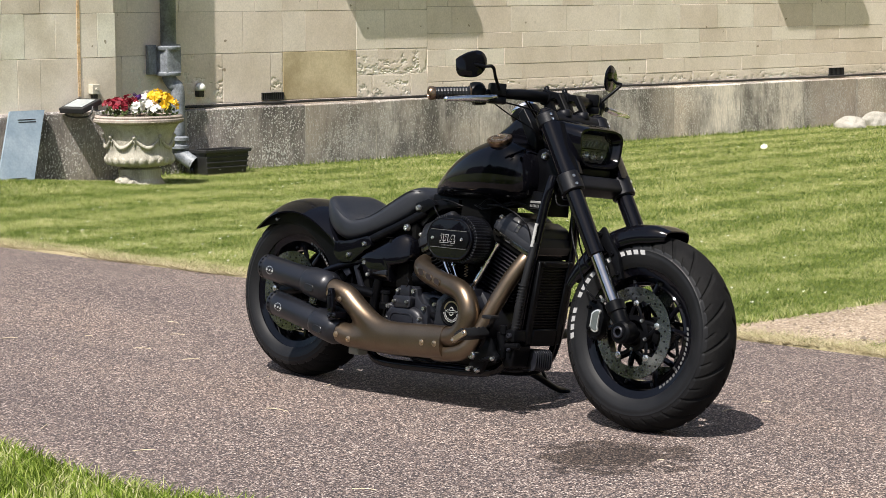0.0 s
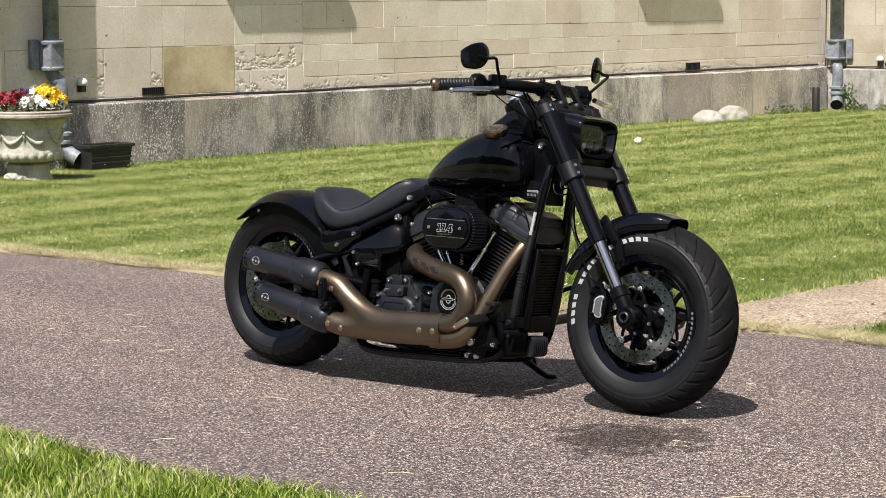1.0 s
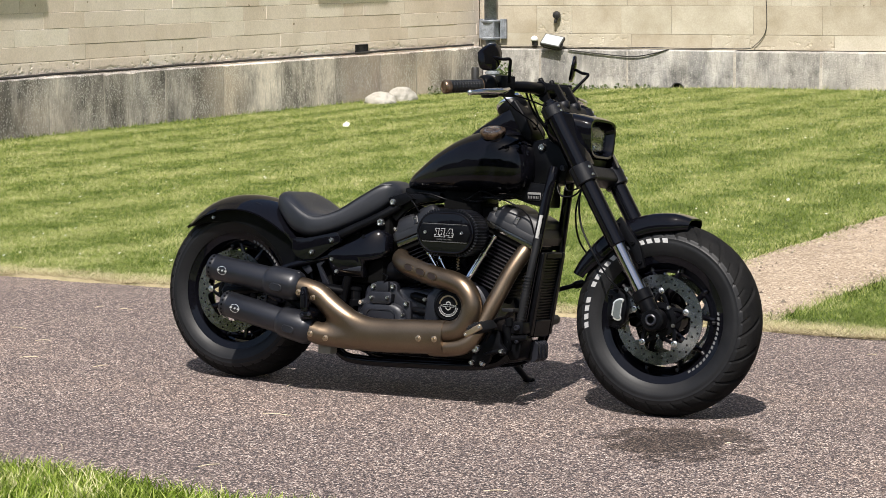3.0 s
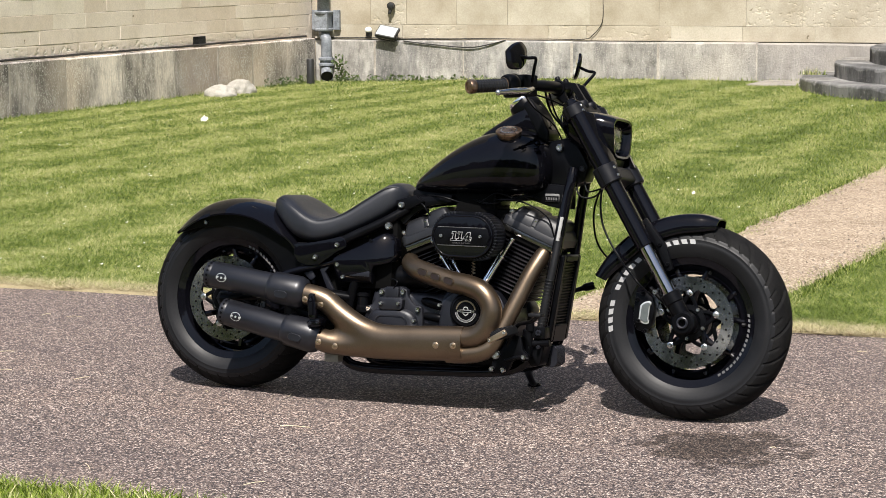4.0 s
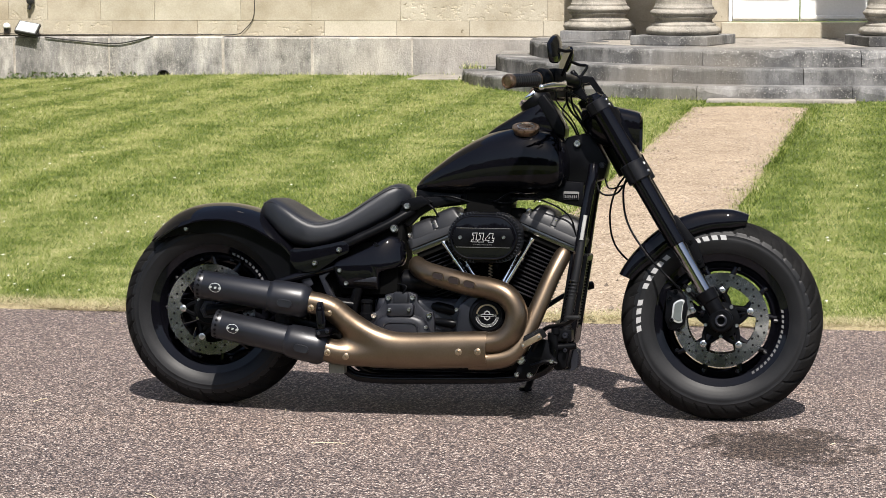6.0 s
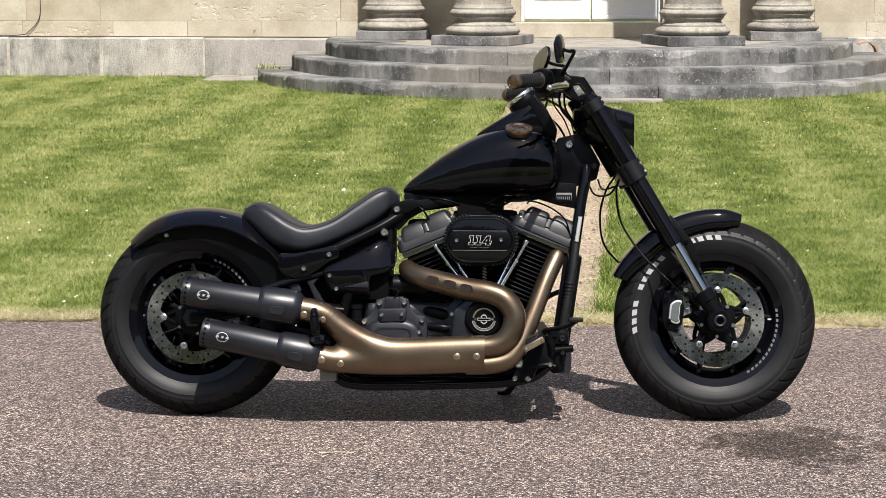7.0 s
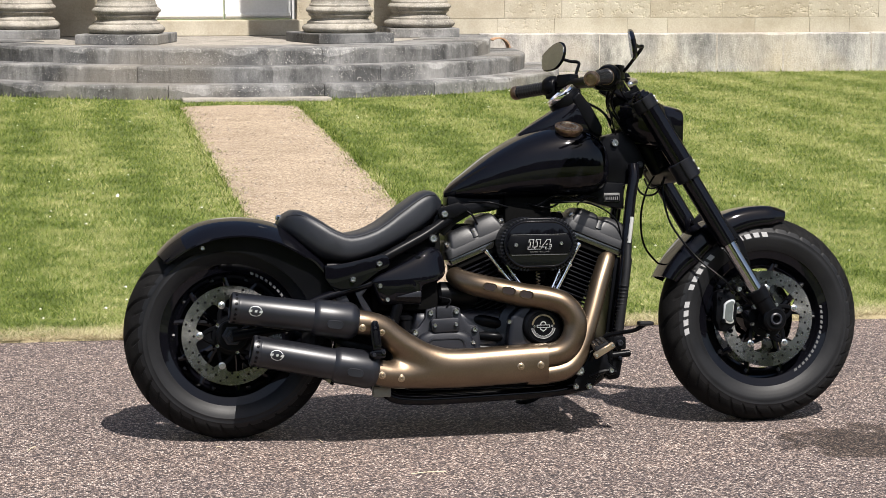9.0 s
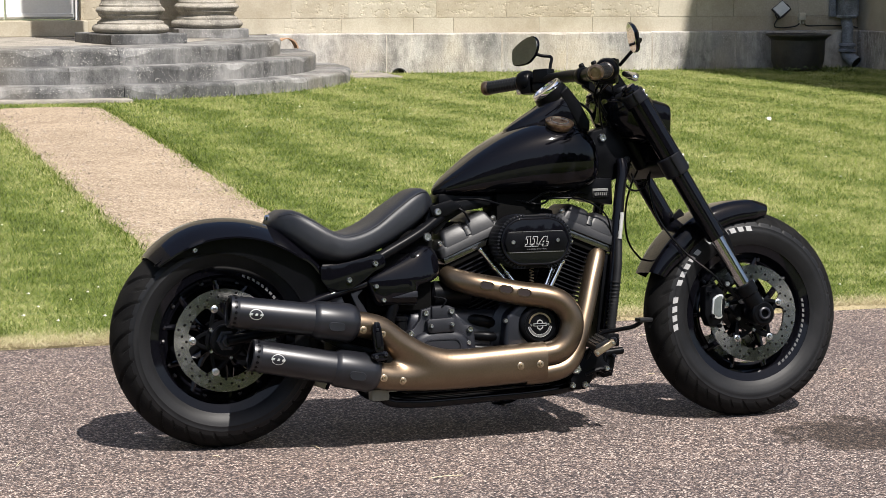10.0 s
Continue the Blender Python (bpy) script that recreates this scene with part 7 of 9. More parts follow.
# side cover, oil tank
side = [(0.397, 0.452), (0.406, 0.462), (0.428, 0.474), (0.468, 0.492), (0.507, 0.511), (0.558, 0.540), (0.582, 0.547), (0.606, 0.535), (0.616, 0.510), (0.618, 0.470), (0.600, 0.450), (0.566, 0.440), (0.546, 0.430), (0.543, 0.384), (0.528, 0.380), (0.440, 0.380), (0.424, 0.383), (0.416, 0.395), (0.406, 0.420)]
bm = pillow(side, -0.10, [(1.0, -0.128), (0.985, -0.135), (0.955, -0.139), (0.90, -0.1415), (0.70, -0.1445), (0.40, -0.1465), (0.05, -0.147)])
for v in bm.verts:          # leans back above its waist, and in at both ends
    v.co.y += 1.9 * (v.co.z - 0.440) ** 2 + (1.4 * max(0.0, v.co.x - 0.555) ** 1.5)
bp("side_cover", bm, GLOSS, None, "gloss black side cover", 60)
bp("vent_wedge", prism([(0.466, 0.4045), (0.533, 0.421), (0.540, 0.419), (0.540, 0.403)], -0.1490, -0.138, 0.0015, 2), CASE, None, "small satin vent wedge")
for x, z in ((0.421, 0.438), (0.442, 0.398)):
    bp("cover_bolt", bolt((x, -0.140, z), (0, -1, 0), 0.0075, 0.008), ZINC)
bp("frame_panel", prism([(0.345, 0.429), (0.382, 0.450), (0.392, 0.436), (0.370, 0.411), (0.420, 0.330), (0.392, 0.327)], -0.127, -0.115, 0.004, 2), CASE)
bp("frame_panel", prism([(0.283, 0.420), (0.317, 0.430), (0.334, 0.392), (0.318, 0.380), (0.292, 0.400)], -0.125, -0.115, 0.004, 2), CASE)
# this box and the next: near-black, added to fill see-through gaps
bp("battery_tray", box(0.40, 0.60, -0.10, 0.10, 0.36, 0.53, 0.02, 2), DARK)
bp("inner_guard", box(0.318, 0.418, -0.085, 0.085, 0.18, 0.475, 0.02, 2), DARK)
bp("shock_cover", box(0.42, 0.52, -0.08, 0.08, 0.16, 0.36, 0.02, 2), DARK)

# primary case on the far side
bm = prism([(0.47, 0.20), (0.46, 0.31), (0.52, 0.37), (0.70, 0.36), (0.84, 0.40), (0.97, 0.39), (1.02, 0.31), (0.98, 0.21), (0.85, 0.175), (0.60, 0.165)], 0.10, 0.185, 0.02, 3)
bp("primary_cover", bm, CASE)

# air cleaner
ac = bp("air_cleaner", prism(stadium(0.890, 0.554, 0.113, 0.077, 12), -0.185, -0.100, 0.010, 3), SATIN, None, "black oval air cleaner")
bm = bmesh.new()
ol = stadium(0.890, 0.554, 0.115, 0.079, 24)
for i in range(len(ol)):
    if i % 2:
        continue
    x, z = ol[i]
    nx, nz = x - 0.890, z - 0.554
    L = math.hypot(nx, nz)
    m = Matrix.Translation((x, 0, z)) @ Matrix.Rotation(math.atan2(-nz, nx), 4, "Y")
    b3 = box(-0.0105, -0.0012, -0.1868, -0.118, -0.0019, 0.0019, 0.0006, 1)
    b3.transform(m)
    me_tmp = bpy.data.meshes.new("t")
    b3.to_mesh(me_tmp)
    b3.free()
    bm.from_mesh(me_tmp)
    bpy.data.meshes.remove(me_tmp)
bp("filter_pleats", bm, CASE, ac)["kind"] = "stuff"
bp("cover_plate", prism(stadium(0.888, 0.554, 0.103, 0.067, 12), -0.198, -0.18, 0.009, 3), GLOSS, ac)
ring_pts = [(x, -0.1955, z) for x, z in stadium(0.888, 0.554, 0.1005, 0.0645, 12)]
bp("cover_rim", tube(ring_pts + ring_pts[:1], 0.0038, 8, 1), GLOSS, ac, "", 60)
bp("cover_band", prism([(0.802, 0.526), (0.792, 0.553), (0.802, 0.580), (0.974, 0.580), (0.984, 0.553), (0.974, 0.526)], -0.2035, -0.19, 0.003, 2), SATIN, ac)
for z in (0.5822, 0.5238):
    bp("cover_line", prism([(0.806, z - 0.0008), (0.970, z - 0.0008), (0.970, z + 0.0008), (0.806, z + 0.0008)], -0.2010, -0.197, 0), OUTLINE, ac)
for x, z in ((0.818, 0.553), (0.952, 0.555)):
    bp("cover_screw", bolt((x, -0.2035, z), (0, -1, 0), 0.0062, 0.004), ZINC, ac)
def lettering(text, size, wide, lean, thick, grow, at):
    """Words in the built-in font, upright on the machine's right side."""
    cu = bpy.data.curves.new("lettering", "FONT")
    cu.body, cu.size, cu.shear, cu.extrude, cu.offset = text, size, lean, thick, grow
    cu.align_x, cu.align_y = "CENTER", "CENTER"
    ob = bpy.data.objects.new("lettering", cu)
    scene.collection.objects.link(ob)
    me = bpy.data.meshes.new_from_object(ob.evaluated_get(bpy.context.evaluated_depsgraph_get()))
    bpy.data.objects.remove(ob)
    bm = bmesh.new()
    bm.from_mesh(me)
    bm.transform(Matrix.Translation(at) @ ACROSS @ Matrix.Diagonal((wide, 1, 1, 1)))
    return bm


def digits(grow, y, th):
    """Slab-footed digits one, one, four, leaning a little; grow widens every stroke."""
    strokes = []
    for ox in (0.0, 0.0225):
        strokes += [(ox + 0.006, ox + 0.0145, 0.0, 0.029), (ox + 0.0005, ox + 0.0195, 0.0, 0.0062), (ox + 0.0005, ox + 0.0145, 0.0228, 0.029)]
    quads = [[(a, c), (b, c), (b, d), (a, d)] for a, b, c, d in [(p - grow, q + grow, u - grow, v + grow) for p, q, u, v in strokes]]
    quads += [[(a - grow, c - grow), (b + grow, c - grow), (b + grow, d + grow), (a - grow, d + grow)] for a, b, c, d in ((0.047, 0.0745, 0.0062, 0.0122), (0.060, 0.0685, 0.0, 0.029), (0.057, 0.0735, 0.0, 0.0052))]
    quads.append([(0.047 - grow, 0.0110 - grow), (0.0555 + grow, 0.0110 - grow), (0.0675 + grow, 0.029 + grow), (0.0580 - grow, 0.029 + grow)])
    bm = bmesh.new()
    for k, q in enumerate(quads):
        out = [(0.8525 + u * 0.92 + 0.16 * v, 0.5405 + v * 0.92) for u, v in q]
        a = [bm.verts.new((u, y - 0.00004 * k, v)) for u, v in out]
        b = [bm.verts.new((u, y + th, v)) for u, v in out]
        bm.faces.new(a)
        for n in range(4):
            bm.faces.new((a[n], b[n], b[(n + 1) % 4], a[(n + 1) % 4]))
    return bm


bp("number", digits(0.0012, -0.2042, 0.0006), LETTER, ac, "white outlined number 114")
bp("number_inlay", digits(-0.0006, -0.2050, 0.0006), SATIN, ac)
bp("small_print", lettering("CUBIC INCHES", 0.0050, 1.75, 0.0, 0.0003, 0.0, (0.888, -0.2040, 0.5322)), OUTLINE, ac, "small white words")
for ob in (ac, *ac.children):
    ob.data.transform(Matrix.Translation((-0.008, 0, -0.004)))
bp("intake", tube([(0.89, -0.11, 0.53), (0.885, -0.05, 0.50), (0.885, 0.0, 0.48)], 0.030, 14, 4), SATIN, eng)

# ---- exhaust ----
ex = bp("rear_header", tube([(0.652, -0.065, 0.462), (0.664, -0.095, 0.449), (0.705, -0.128, 0.434), (0.77, -0.150, 0.418), (0.84, -0.166, 0.402), (0.905, -0.178, 0.392), (0.955, -0.185, 0.372), (0.985, -0.188, 0.325), (0.974, -0.190, 0.268), (0.935, -0.190, 0.234), (0.87, -0.190, 0.224)],
                    [0.027, 0.0305, 0.033, 0.0345, 0.0345, 0.0345, 0.0345, 0.0345, 0.0345, 0.0345, 0.0345], 24, 6), BRONZE, None, "bronze coated exhaust header shield", 60)
for x, z, y in ((0.738, 0.428, -0.1745), (0.790, 0.416, -0.189), (0.840, 0.405, -0.2000)):
    bm = prism(stadium(x, z, 0.0185, 0.0095, 6, -12), -0.006, 0.006, 0.002, 1)
    bm.transform(Matrix.Translation((x, y + 0.0035, z)) @ Matrix.Rotation(radians(-14), 4, "Z") @ Matrix.Translation((-x, 0, -z)))
    bp("shield_slot", bm, PLUM, ex)
    bm = tube([(px, 0, pz) for px, pz in stadium(x, z, 0.0195, 0.0105, 5, -12)] + [(stadium(x, z, 0.0195, 0.0105, 5, -12)[0][0], 0, stadium(x, z, 0.0195, 0.0105, 5, -12)[0][1])], 0.0018, 6, 1)
    bm.transform(Matrix.Translation((x, y - 0.0015, z)) @ Matrix.Rotation(radians(-14), 4, "Z") @ Matrix.Translation((-x, 0, -z)))
    bp("slot_rim", bm, BRONZE, ex, "", 60)
bp("front_header", tube([(1.115, -0.060, 0.510), (1.108, -0.075, 0.492), (1.080, -0.105, 0.430), (1.048, -0.135, 0.345), (1.018, -0.158, 0.270), (0.994, -0.172, 0.220), (0.960, -0.180, 0.187), (0.90, -0.184, 0.174), (0.84, -0.184, 0.172)],
                    [0.024, 0.0265, 0.027, 0.027, 0.0275, 0.0285, 0.030, 0.030, 0.030], 24, 6), BRONZE, None, "bronze coated front exhaust pipe", 60)
# joined heat shield: two long lobes with a web between them
UPPER = [(0.897, -0.190, 0.231), (0.84, -0.190, 0.2285), (0.74, -0.190, 0.2235), (0.66, -0.190, 0.2200), (0.60, -0.190, 0.2215), (0.545, -0.190, 0.235), (0.499, -0.191, 0.257), (0.455, -0.194, 0.286), (0.415, -0.199, 0.318), (0.375, -0.204, 0.333), (0.33, -0.206, 0.341)]
LOWER = [(0.897, -0.190, 0.186), (0.84, -0.190, 0.183), (0.74, -0.190, 0.178), (0.66, -0.190, 0.176), (0.60, -0.190, 0.176), (0.53, -0.191, 0.179), (0.475, -0.196, 0.183), (0.43, -0.203, 0.187), (0.385, -0.206, 0.199)]
RU = [0.033, 0.0335, 0.0335, 0.034, 0.0350, 0.0365, 0.038, 0.0385, 0.037, 0.036, 0.036]
RL = [0.033, 0.0335, 0.0335, 0.034, 0.0350, 0.0365, 0.038, 0.038, 0.037]
sh = bp("heat_shield", tube(UPPER, RU, 32, 8), BRONZE, None, "long bronze heat shield over both pipes", 60)
bp("lower_branch", tube(LOWER, RL, 32, 8), BRONZE, sh, "", 60)


def lobe_gap(line, radii, p):
    """Distance from points p to the skin of a bent pipe of changing radius."""
    best = np.full(len(p), 9.0)
    for a, b, ra, rb in zip(line, line[1:], radii, radii[1:]):
        a, b = np.array(a), np.array(b)
        k = np.clip(((p - a) @ (b - a)) / ((b - a) @ (b - a)), 0, 1)
        best = np.minimum(best, np.linalg.norm(p - a - k[:, None] * (b - a), axis=1) - (ra + (rb - ra) * k))
    return best


def shield_skin(xz):
    """Outer y of the two lobes blended together, with nan where there is none."""
    soft = 0.042

    def gap(y):
        p = np.column_stack((xz[:, 0], y, xz[:, 1]))
        u, v = lobe_gap(FINE_UPPER, R_UPPER, p), lobe_gap(FINE_LOWER, R_LOWER, p)
        w = np.clip(soft - np.abs(u - v), 0, None) / soft
        return np.minimum(u, v) - w * w * soft * 0.25

    near, far = np.full(len(xz), -0.30), np.full(len(xz), -0.196)
    miss = gap(far) > 0
    for _ in range(26):
        mid = (near + far) / 2
        out = gap(mid) > 0
        near, far = np.where(out, mid, near), np.where(out, far, mid)
    return np.where(miss, np.nan, near - 0.0003)


def fine_lobe(line, radii):
    pts = smooth_line(line, 4)
    n = len(line)
    rr = np.interp(np.linspace(0, n - 1, len(pts)), range(n), radii)
    return [tuple(p) for p in pts], list(rr)


FINE_UPPER, R_UPPER = fine_lobe(UPPER, RU)
FINE_LOWER, R_LOWER = fine_lobe(LOWER, RL)
gx, gz = np.linspace(0.385, 0.897, 240), np.linspace(0.140, 0.352, 108)
grid = np.array([(x, z) for x in gx for z in gz])
skin = shield_skin(grid)
bm = bmesh.new()
vs = [None if np.isnan(y) else bm.verts.new((x, y, z)) for (x, z), y in zip(grid, skin)]
nz_ = len(gz)
for i in range(len(gx) - 1):
    for j in range(nz_ - 1):
        q = [v for v in (vs[i * nz_ + j], vs[(i + 1) * nz_ + j], vs[(i + 1) * nz_ + j + 1], vs[i * nz_ + j + 1]) if v]
        if len(q) > 2:
            bm.faces.new(q)
rim = [v for v in vs[-nz_:] if v]
back = [bm.verts.new((v.co.x, -0.176, v.co.z)) for v in rim]
for k in range(len(rim) - 1):
    bm.faces.new((rim[k], back[k], back[k + 1], rim[k + 1]))
bp("shield_body", bm, BRONZE, sh, "", 50)
spots = [(0.814, 0.200), (0.873, 0.202), (0.464, 0.177), (0.409, 0.310), (0.408, 0.188)]
for p in [(x, float(y), z) for (x, z), y in zip(spots, shield_skin(np.array(spots)))] + [(0.354, -0.2400, 0.324)]:
    bm = bolt(p, (0, -1, 0), 0.0065, 0.006)
    lathe([(0.0105, -0.004), (0.0105, 0.0008), (0.009, 0.0016)], 16, Matrix.Translation(p) @ ACROSS, bm)
    bp("shield_bolt", bm, BRONZE_BOLT, sh)
def muffler(a, b, r, name):
    """Slash-free canister with a collar, end ring and oval badge."""
    a, b = Vector(a), Vector(b)
    d = (b - a).normalized()
    L = (b - a).length
    m = Matrix.Translation(a) @ d.to_track_quat("Z", "Y").to_matrix().to_4x4()
    k = L * 0.66
    mu = bp(name, lathe([(r * 0.80, 0.012), (r * 0.86, 0.0), (r * 0.98, 0.002), (r, 0.008), (r, 0.022), (r * 0.985, 0.024), (r * 0.985, 0.027), (r, 0.029), (r * 1.02, k)], 40, m, caps=False), MUFFLER, None, "black ceramic coated muffler", 35)
    bp("collar", lathe([(r * 1.02, k - 0.006), (r * 1.16, k + 0.004), (r * 1.19, k + 0.012), (r * 1.22, L * 0.93), (r * 1.10, L * 0.97), (r * 0.85, L)], 40, m), MUFFLER, mu, "", 30)
    bp("core", lathe([(r * 0.62, 0.01), (r * 0.62, 0.15), (r * 0.01, 0.15)], 30, m, caps=False), DARK, mu)
    bp("end_ring", lathe([(r * 0.82, 0.010), (r * 0.80, 0.004), (r * 0.62, 0.006), (r * 0.60, 0.02)], 40, m, caps=False), SATIN, mu)
    bm = bmesh.new()
    for i in range(18):
        an = 2 * math.pi * i / 18
        lathe([(0.0045, 0), (0.0045, 0.0012), (0.003, 0.0016)], 8, m @ Matrix.Rotation(an, 4, "Z") @ Matrix.Translation((r, 0, 0.014)) @ Matrix.Rotation(radians(90), 4, "Y"), bm)
    bp("end_studs", bm, SATIN, mu)
    # plain oval badge on the outside
    c = a + d * (L * 0.19)
    side = Vector((0, -1, 0))
    side = (side - d * side.dot(d)).normalized()
    up = side.cross(d).normalized()
    bm = bmesh.new()
    for sc, mat_i in ((1.0, 0),):
        ring_o, ring_i = [], []
        for i in range(28):
            an = 2 * math.pi * i / 28
            for lst, e in ((ring_o, 1.0), (ring_i, 0.90)):
                u, v = 0.0185 * e * math.cos(an), 0.0145 * e * math.sin(an)
                lift = math.sqrt(max(0, r * r - v * v)) + 0.0012
                lst.append(bm.verts.new(c + d * u + up * v + side * lift))
        for i in range(28):
            bm.faces.new((ring_o[i], ring_o[(i + 1) % 28], ring_i[(i + 1) % 28], ring_i[i]))
    for u0, u1 in ((-0.020, -0.011), (-0.0035, 0.0035), (0.010, 0.019)):
        vs = []
        for u, v in ((u0, -0.0032), (u1, -0.0032), (u1 + 0.002, 0.0032), (u0 + 0.002, 0.0032)):
            vs.append(bm.verts.new(c + d * u + up * v + side * (math.sqrt(r * r - v * v) + 0.0016)))
        bm.faces.new(vs)
    bp("badge", bm, SILVER, mu, "plain white oval badge")
    # oblong dimple on the collar
    c = a + d * (L * 0.81)
    bm = prism(stadium(0, 0, 0.024, 0.0125, 6), -0.002, 0.004, 0.0015, 1)
    M = Matrix((( d.x, -side.x, up.x, 0), (d.y, -side.y, up.y, 0), (d.z, -side.z, up.z, 0), (0, 0, 0, 1)))
    bm.transform(Matrix.Translation(c + side * (r * 1.195) - up * 0.012) @ M)
    bp("dimple", bm, MUFFLER, mu)
    return mu


muffler((-0.018, -0.206, 0.390), (0.345, -0.206, 0.339), 0.0445, "upper_muffler")
muffler((0.040, -0.206, 0.268), (0.400, -0.206, 0.197), 0.0445, "lower_muffler")
bp("muffler_bracket", prism([(0.30, 0.29), (0.42, 0.26), (0.43, 0.24), (0.33, 0.255), (0.20, 0.325), (0.20, 0.34)], -0.175, -0.16, 0.003), SATIN)

# foot controls, stand
pg = bp("passenger_peg", prism([(0.377, 0.340), (0.383, 0.346), (0.394, 0.345), (0.399, 0.328), (0.402, 0.305), (0.405, 0.282), (0.404, 0.262), (0.381, 0.262), (0.376, 0.288), (0.374, 0.317)], -0.264, -0.244, 0.004, 3), GLOSS, None, "folded gloss black passenger peg")
bp("peg_pad", prism(stadium(0.389, 0.296, 0.0065, 0.022, 6, 4), -0.268, -0.262, 0.002, 2), SATIN, pg)
bp("peg_mount", prism([(0.372, 0.257), (0.404, 0.266), (0.417, 0.263), (0.418, 0.240), (0.387, 0.234), (0.373, 0.245)], -0.258, -0.200, 0.004, 2), GLOSS, pg)
for x, z, r_ in ((0.384, 0.248, 0.0062), (0.411, 0.254, 0.0062)):
    bp("peg_pivot", bolt((x, -0.258, z), (0, -1, 0), r_, 0.005), CASE, pg)
for z in (0.325, 0.311):
    bp("peg_rivet", bolt((0.387, -0.264, z), (0, -1, 0), 0.0042, 0.003), CASE, pg)
br = bp("footrest_bracket", prism([(0.985, 0.118), (0.985, 0.150), (1.012, 0.190), (1.032, 0.228), (1.058, 0.244), (1.083, 0.240), (1.088, 0.198), (1.108, 0.182), (1.106, 0.164), (1.090, 0.160), (1.077, 0.168), (1.055, 0.160), (1.045, 0.136), (1.028, 0.118)], -0.172, -0.150, 0.005, 2), SATIN, None, "black forward foot control")
peg = bp("footrest", box(-0.022, 0.022, -0.062, 0.050, -0.014, 0.014, 0.006, 2), RUBBER, br, "ribbed rubber footrest")
peg.data.transform(Matrix.Translation((1.050, -0.228, 0.252)) @ Matrix.Rotation(radians(-28), 4, "Y") @ Matrix.Rotation(radians(-8), 4, "Z"))
bm = bmesh.new()
for i in range(6):
    for j in range(3):
        box(-0.016 + 0.012 * j, -0.009 + 0.012 * j, -0.055 + 0.017 * i, -0.044 + 0.017 * i, 0.013, 0.018, 0.001, 1, bm)
bm.transform(Matrix.Translation((1.050, -0.228, 0.252)) @ Matrix.Rotation(radians(-28), 4, "Y") @ Matrix.Rotation(radians(-8), 4, "Z"))
bp("footrest_studs", bm, RUBBER, br)
tipm = box(-0.034, 0.034, -0.006, 0.006, -0.0095, 0.0095, 0.003)
tipm.transform(Matrix.Translation((1.046, -0.288, 0.244)) @ Matrix.Rotation(radians(-30), 4, "Y"))
bp("footrest_tip", tipm, BRONZE_BOLT, br, "worn alloy footrest end plate")
for k in (-1, 1):
    bp("tip_screw", bolt((1.046 + 0.024 * k, -0.2945, 0.244 + 0.0139 * k), (0, -1, 0), 0.0045, 0.004), ZINC, br)
bp("brake_pedal", tube([(1.035, -0.165, 0.205), (1.070, -0.180, 0.272), (1.115, -0.215, 0.288), (1.150, -0.250, 0.298), (1.176, -0.270, 0.318)], [0.010, 0.0095, 0.009, 0.009, 0.0105], 10, 6, flat=0.7), SATIN, br, "", 60)
bp("pedal_pad", box(1.150, 1.192, -0.300, -0.258, 0.312, 0.324, 0.005, 2), RUBBER, br)
bm = cyl((1.092, -0.135, 0.175), (1.092, -0.135, 0.262), 0.017)
cyl((1.10, -0.14, 0.255), (1.10, -0.14, 0.285), 0.013, 16, bm)
cyl((1.10, -0.130, 0.216), (1.164, -0.130, 0.222), 0.011, 16, bm)
bp("master_cylinder", bm, SATIN, br)
bp("brake_block", box(1.092, 1.150, -0.140, -0.080, 0.234, 0.272, 0.006, 2), SATIN, br)
bp("horn_body", prism([(1.090, 0.225), (1.146, 0.222), (1.140, 0.188), (1.131, 0.148), (1.100, 0.143), (1.084, 0.170)], -0.128, -0.050, 0.008, 3), SATIN, br)
for x, z, r in ((1.000, 0.178, 0.0150), (1.027, 0.132, 0.0095), (0.988, 0.132, 0.009), (1.094, 0.176, 0.008)):
    bp("control_bolt", bolt((x, -0.174, z), (0, -1, 0), r, 0.010), ZINC, br)
for x, z, r in ((1.097, 0.207, 0.007), (1.131, 0.208, 0.006), (1.130, 0.253, 0.010)):
    bp("control_bolt", bolt((x, -0.142, z), (0, -1, 0), r, 0.008), CASE, br)
bp("control_link", tube([(1.03, -0.17, 0.16), (1.075, -0.172, 0.175), (1.11, -0.17, 0.17)], 0.006, 8, 4), SATIN, br)
fpeg = bp("left_footrest", cyl((1.078, 0.15, 0.25), (1.06, 0.30, 0.262), 0.016), RUBBER, None, "ribbed rubber footrest")
bp("shift_lever", tube([(1.030, 0.165, 0.325), (1.085, 0.225, 0.362), (1.128, 0.265, 0.380), (1.140, 0.275, 0.385), (1.163, 0.290, 0.392)], [0.008, 0.008, 0.008, 0.0135, 0.0135], 10, 5), SATIN, fpeg)
st = bp("side_stand", tube([(1.005, 0.085, 0.128), (0.985, 0.17, 0.098), (0.958, 0.29, 0.055), (0.944, 0.352, 0.045)], [0.015, 0.012, 0.011, 0.010], 12, 5), SATIN, None, "black side stand, down on the asphalt")
bm = lathe([(0.022, 0.0), (0.023, 0.004), (0.019, 0.010), (0.010, 0.012)], 20, Matrix.Translation((0.940, 0.356, 0.0385)) @ Matrix.Rotation(radians(6), 4, "X"))
bp("stand_foot", bm, SATIN, st)
bp("stand_spring", tube([(1.03, 0.10, 0.13), (1.0, 0.17, 0.12), (0.975, 0.22, 0.088)], 0.006, 8, 4), CASE, st)
bp("exhaust_clamp", box(0.394, 0.445, -0.165, -0.12, 0.118, 0.150, 0.006, 2), plain("pale weathered plastic", (0.20, 0.20, 0.165), 0.5), None, "pale weathered clamp block")
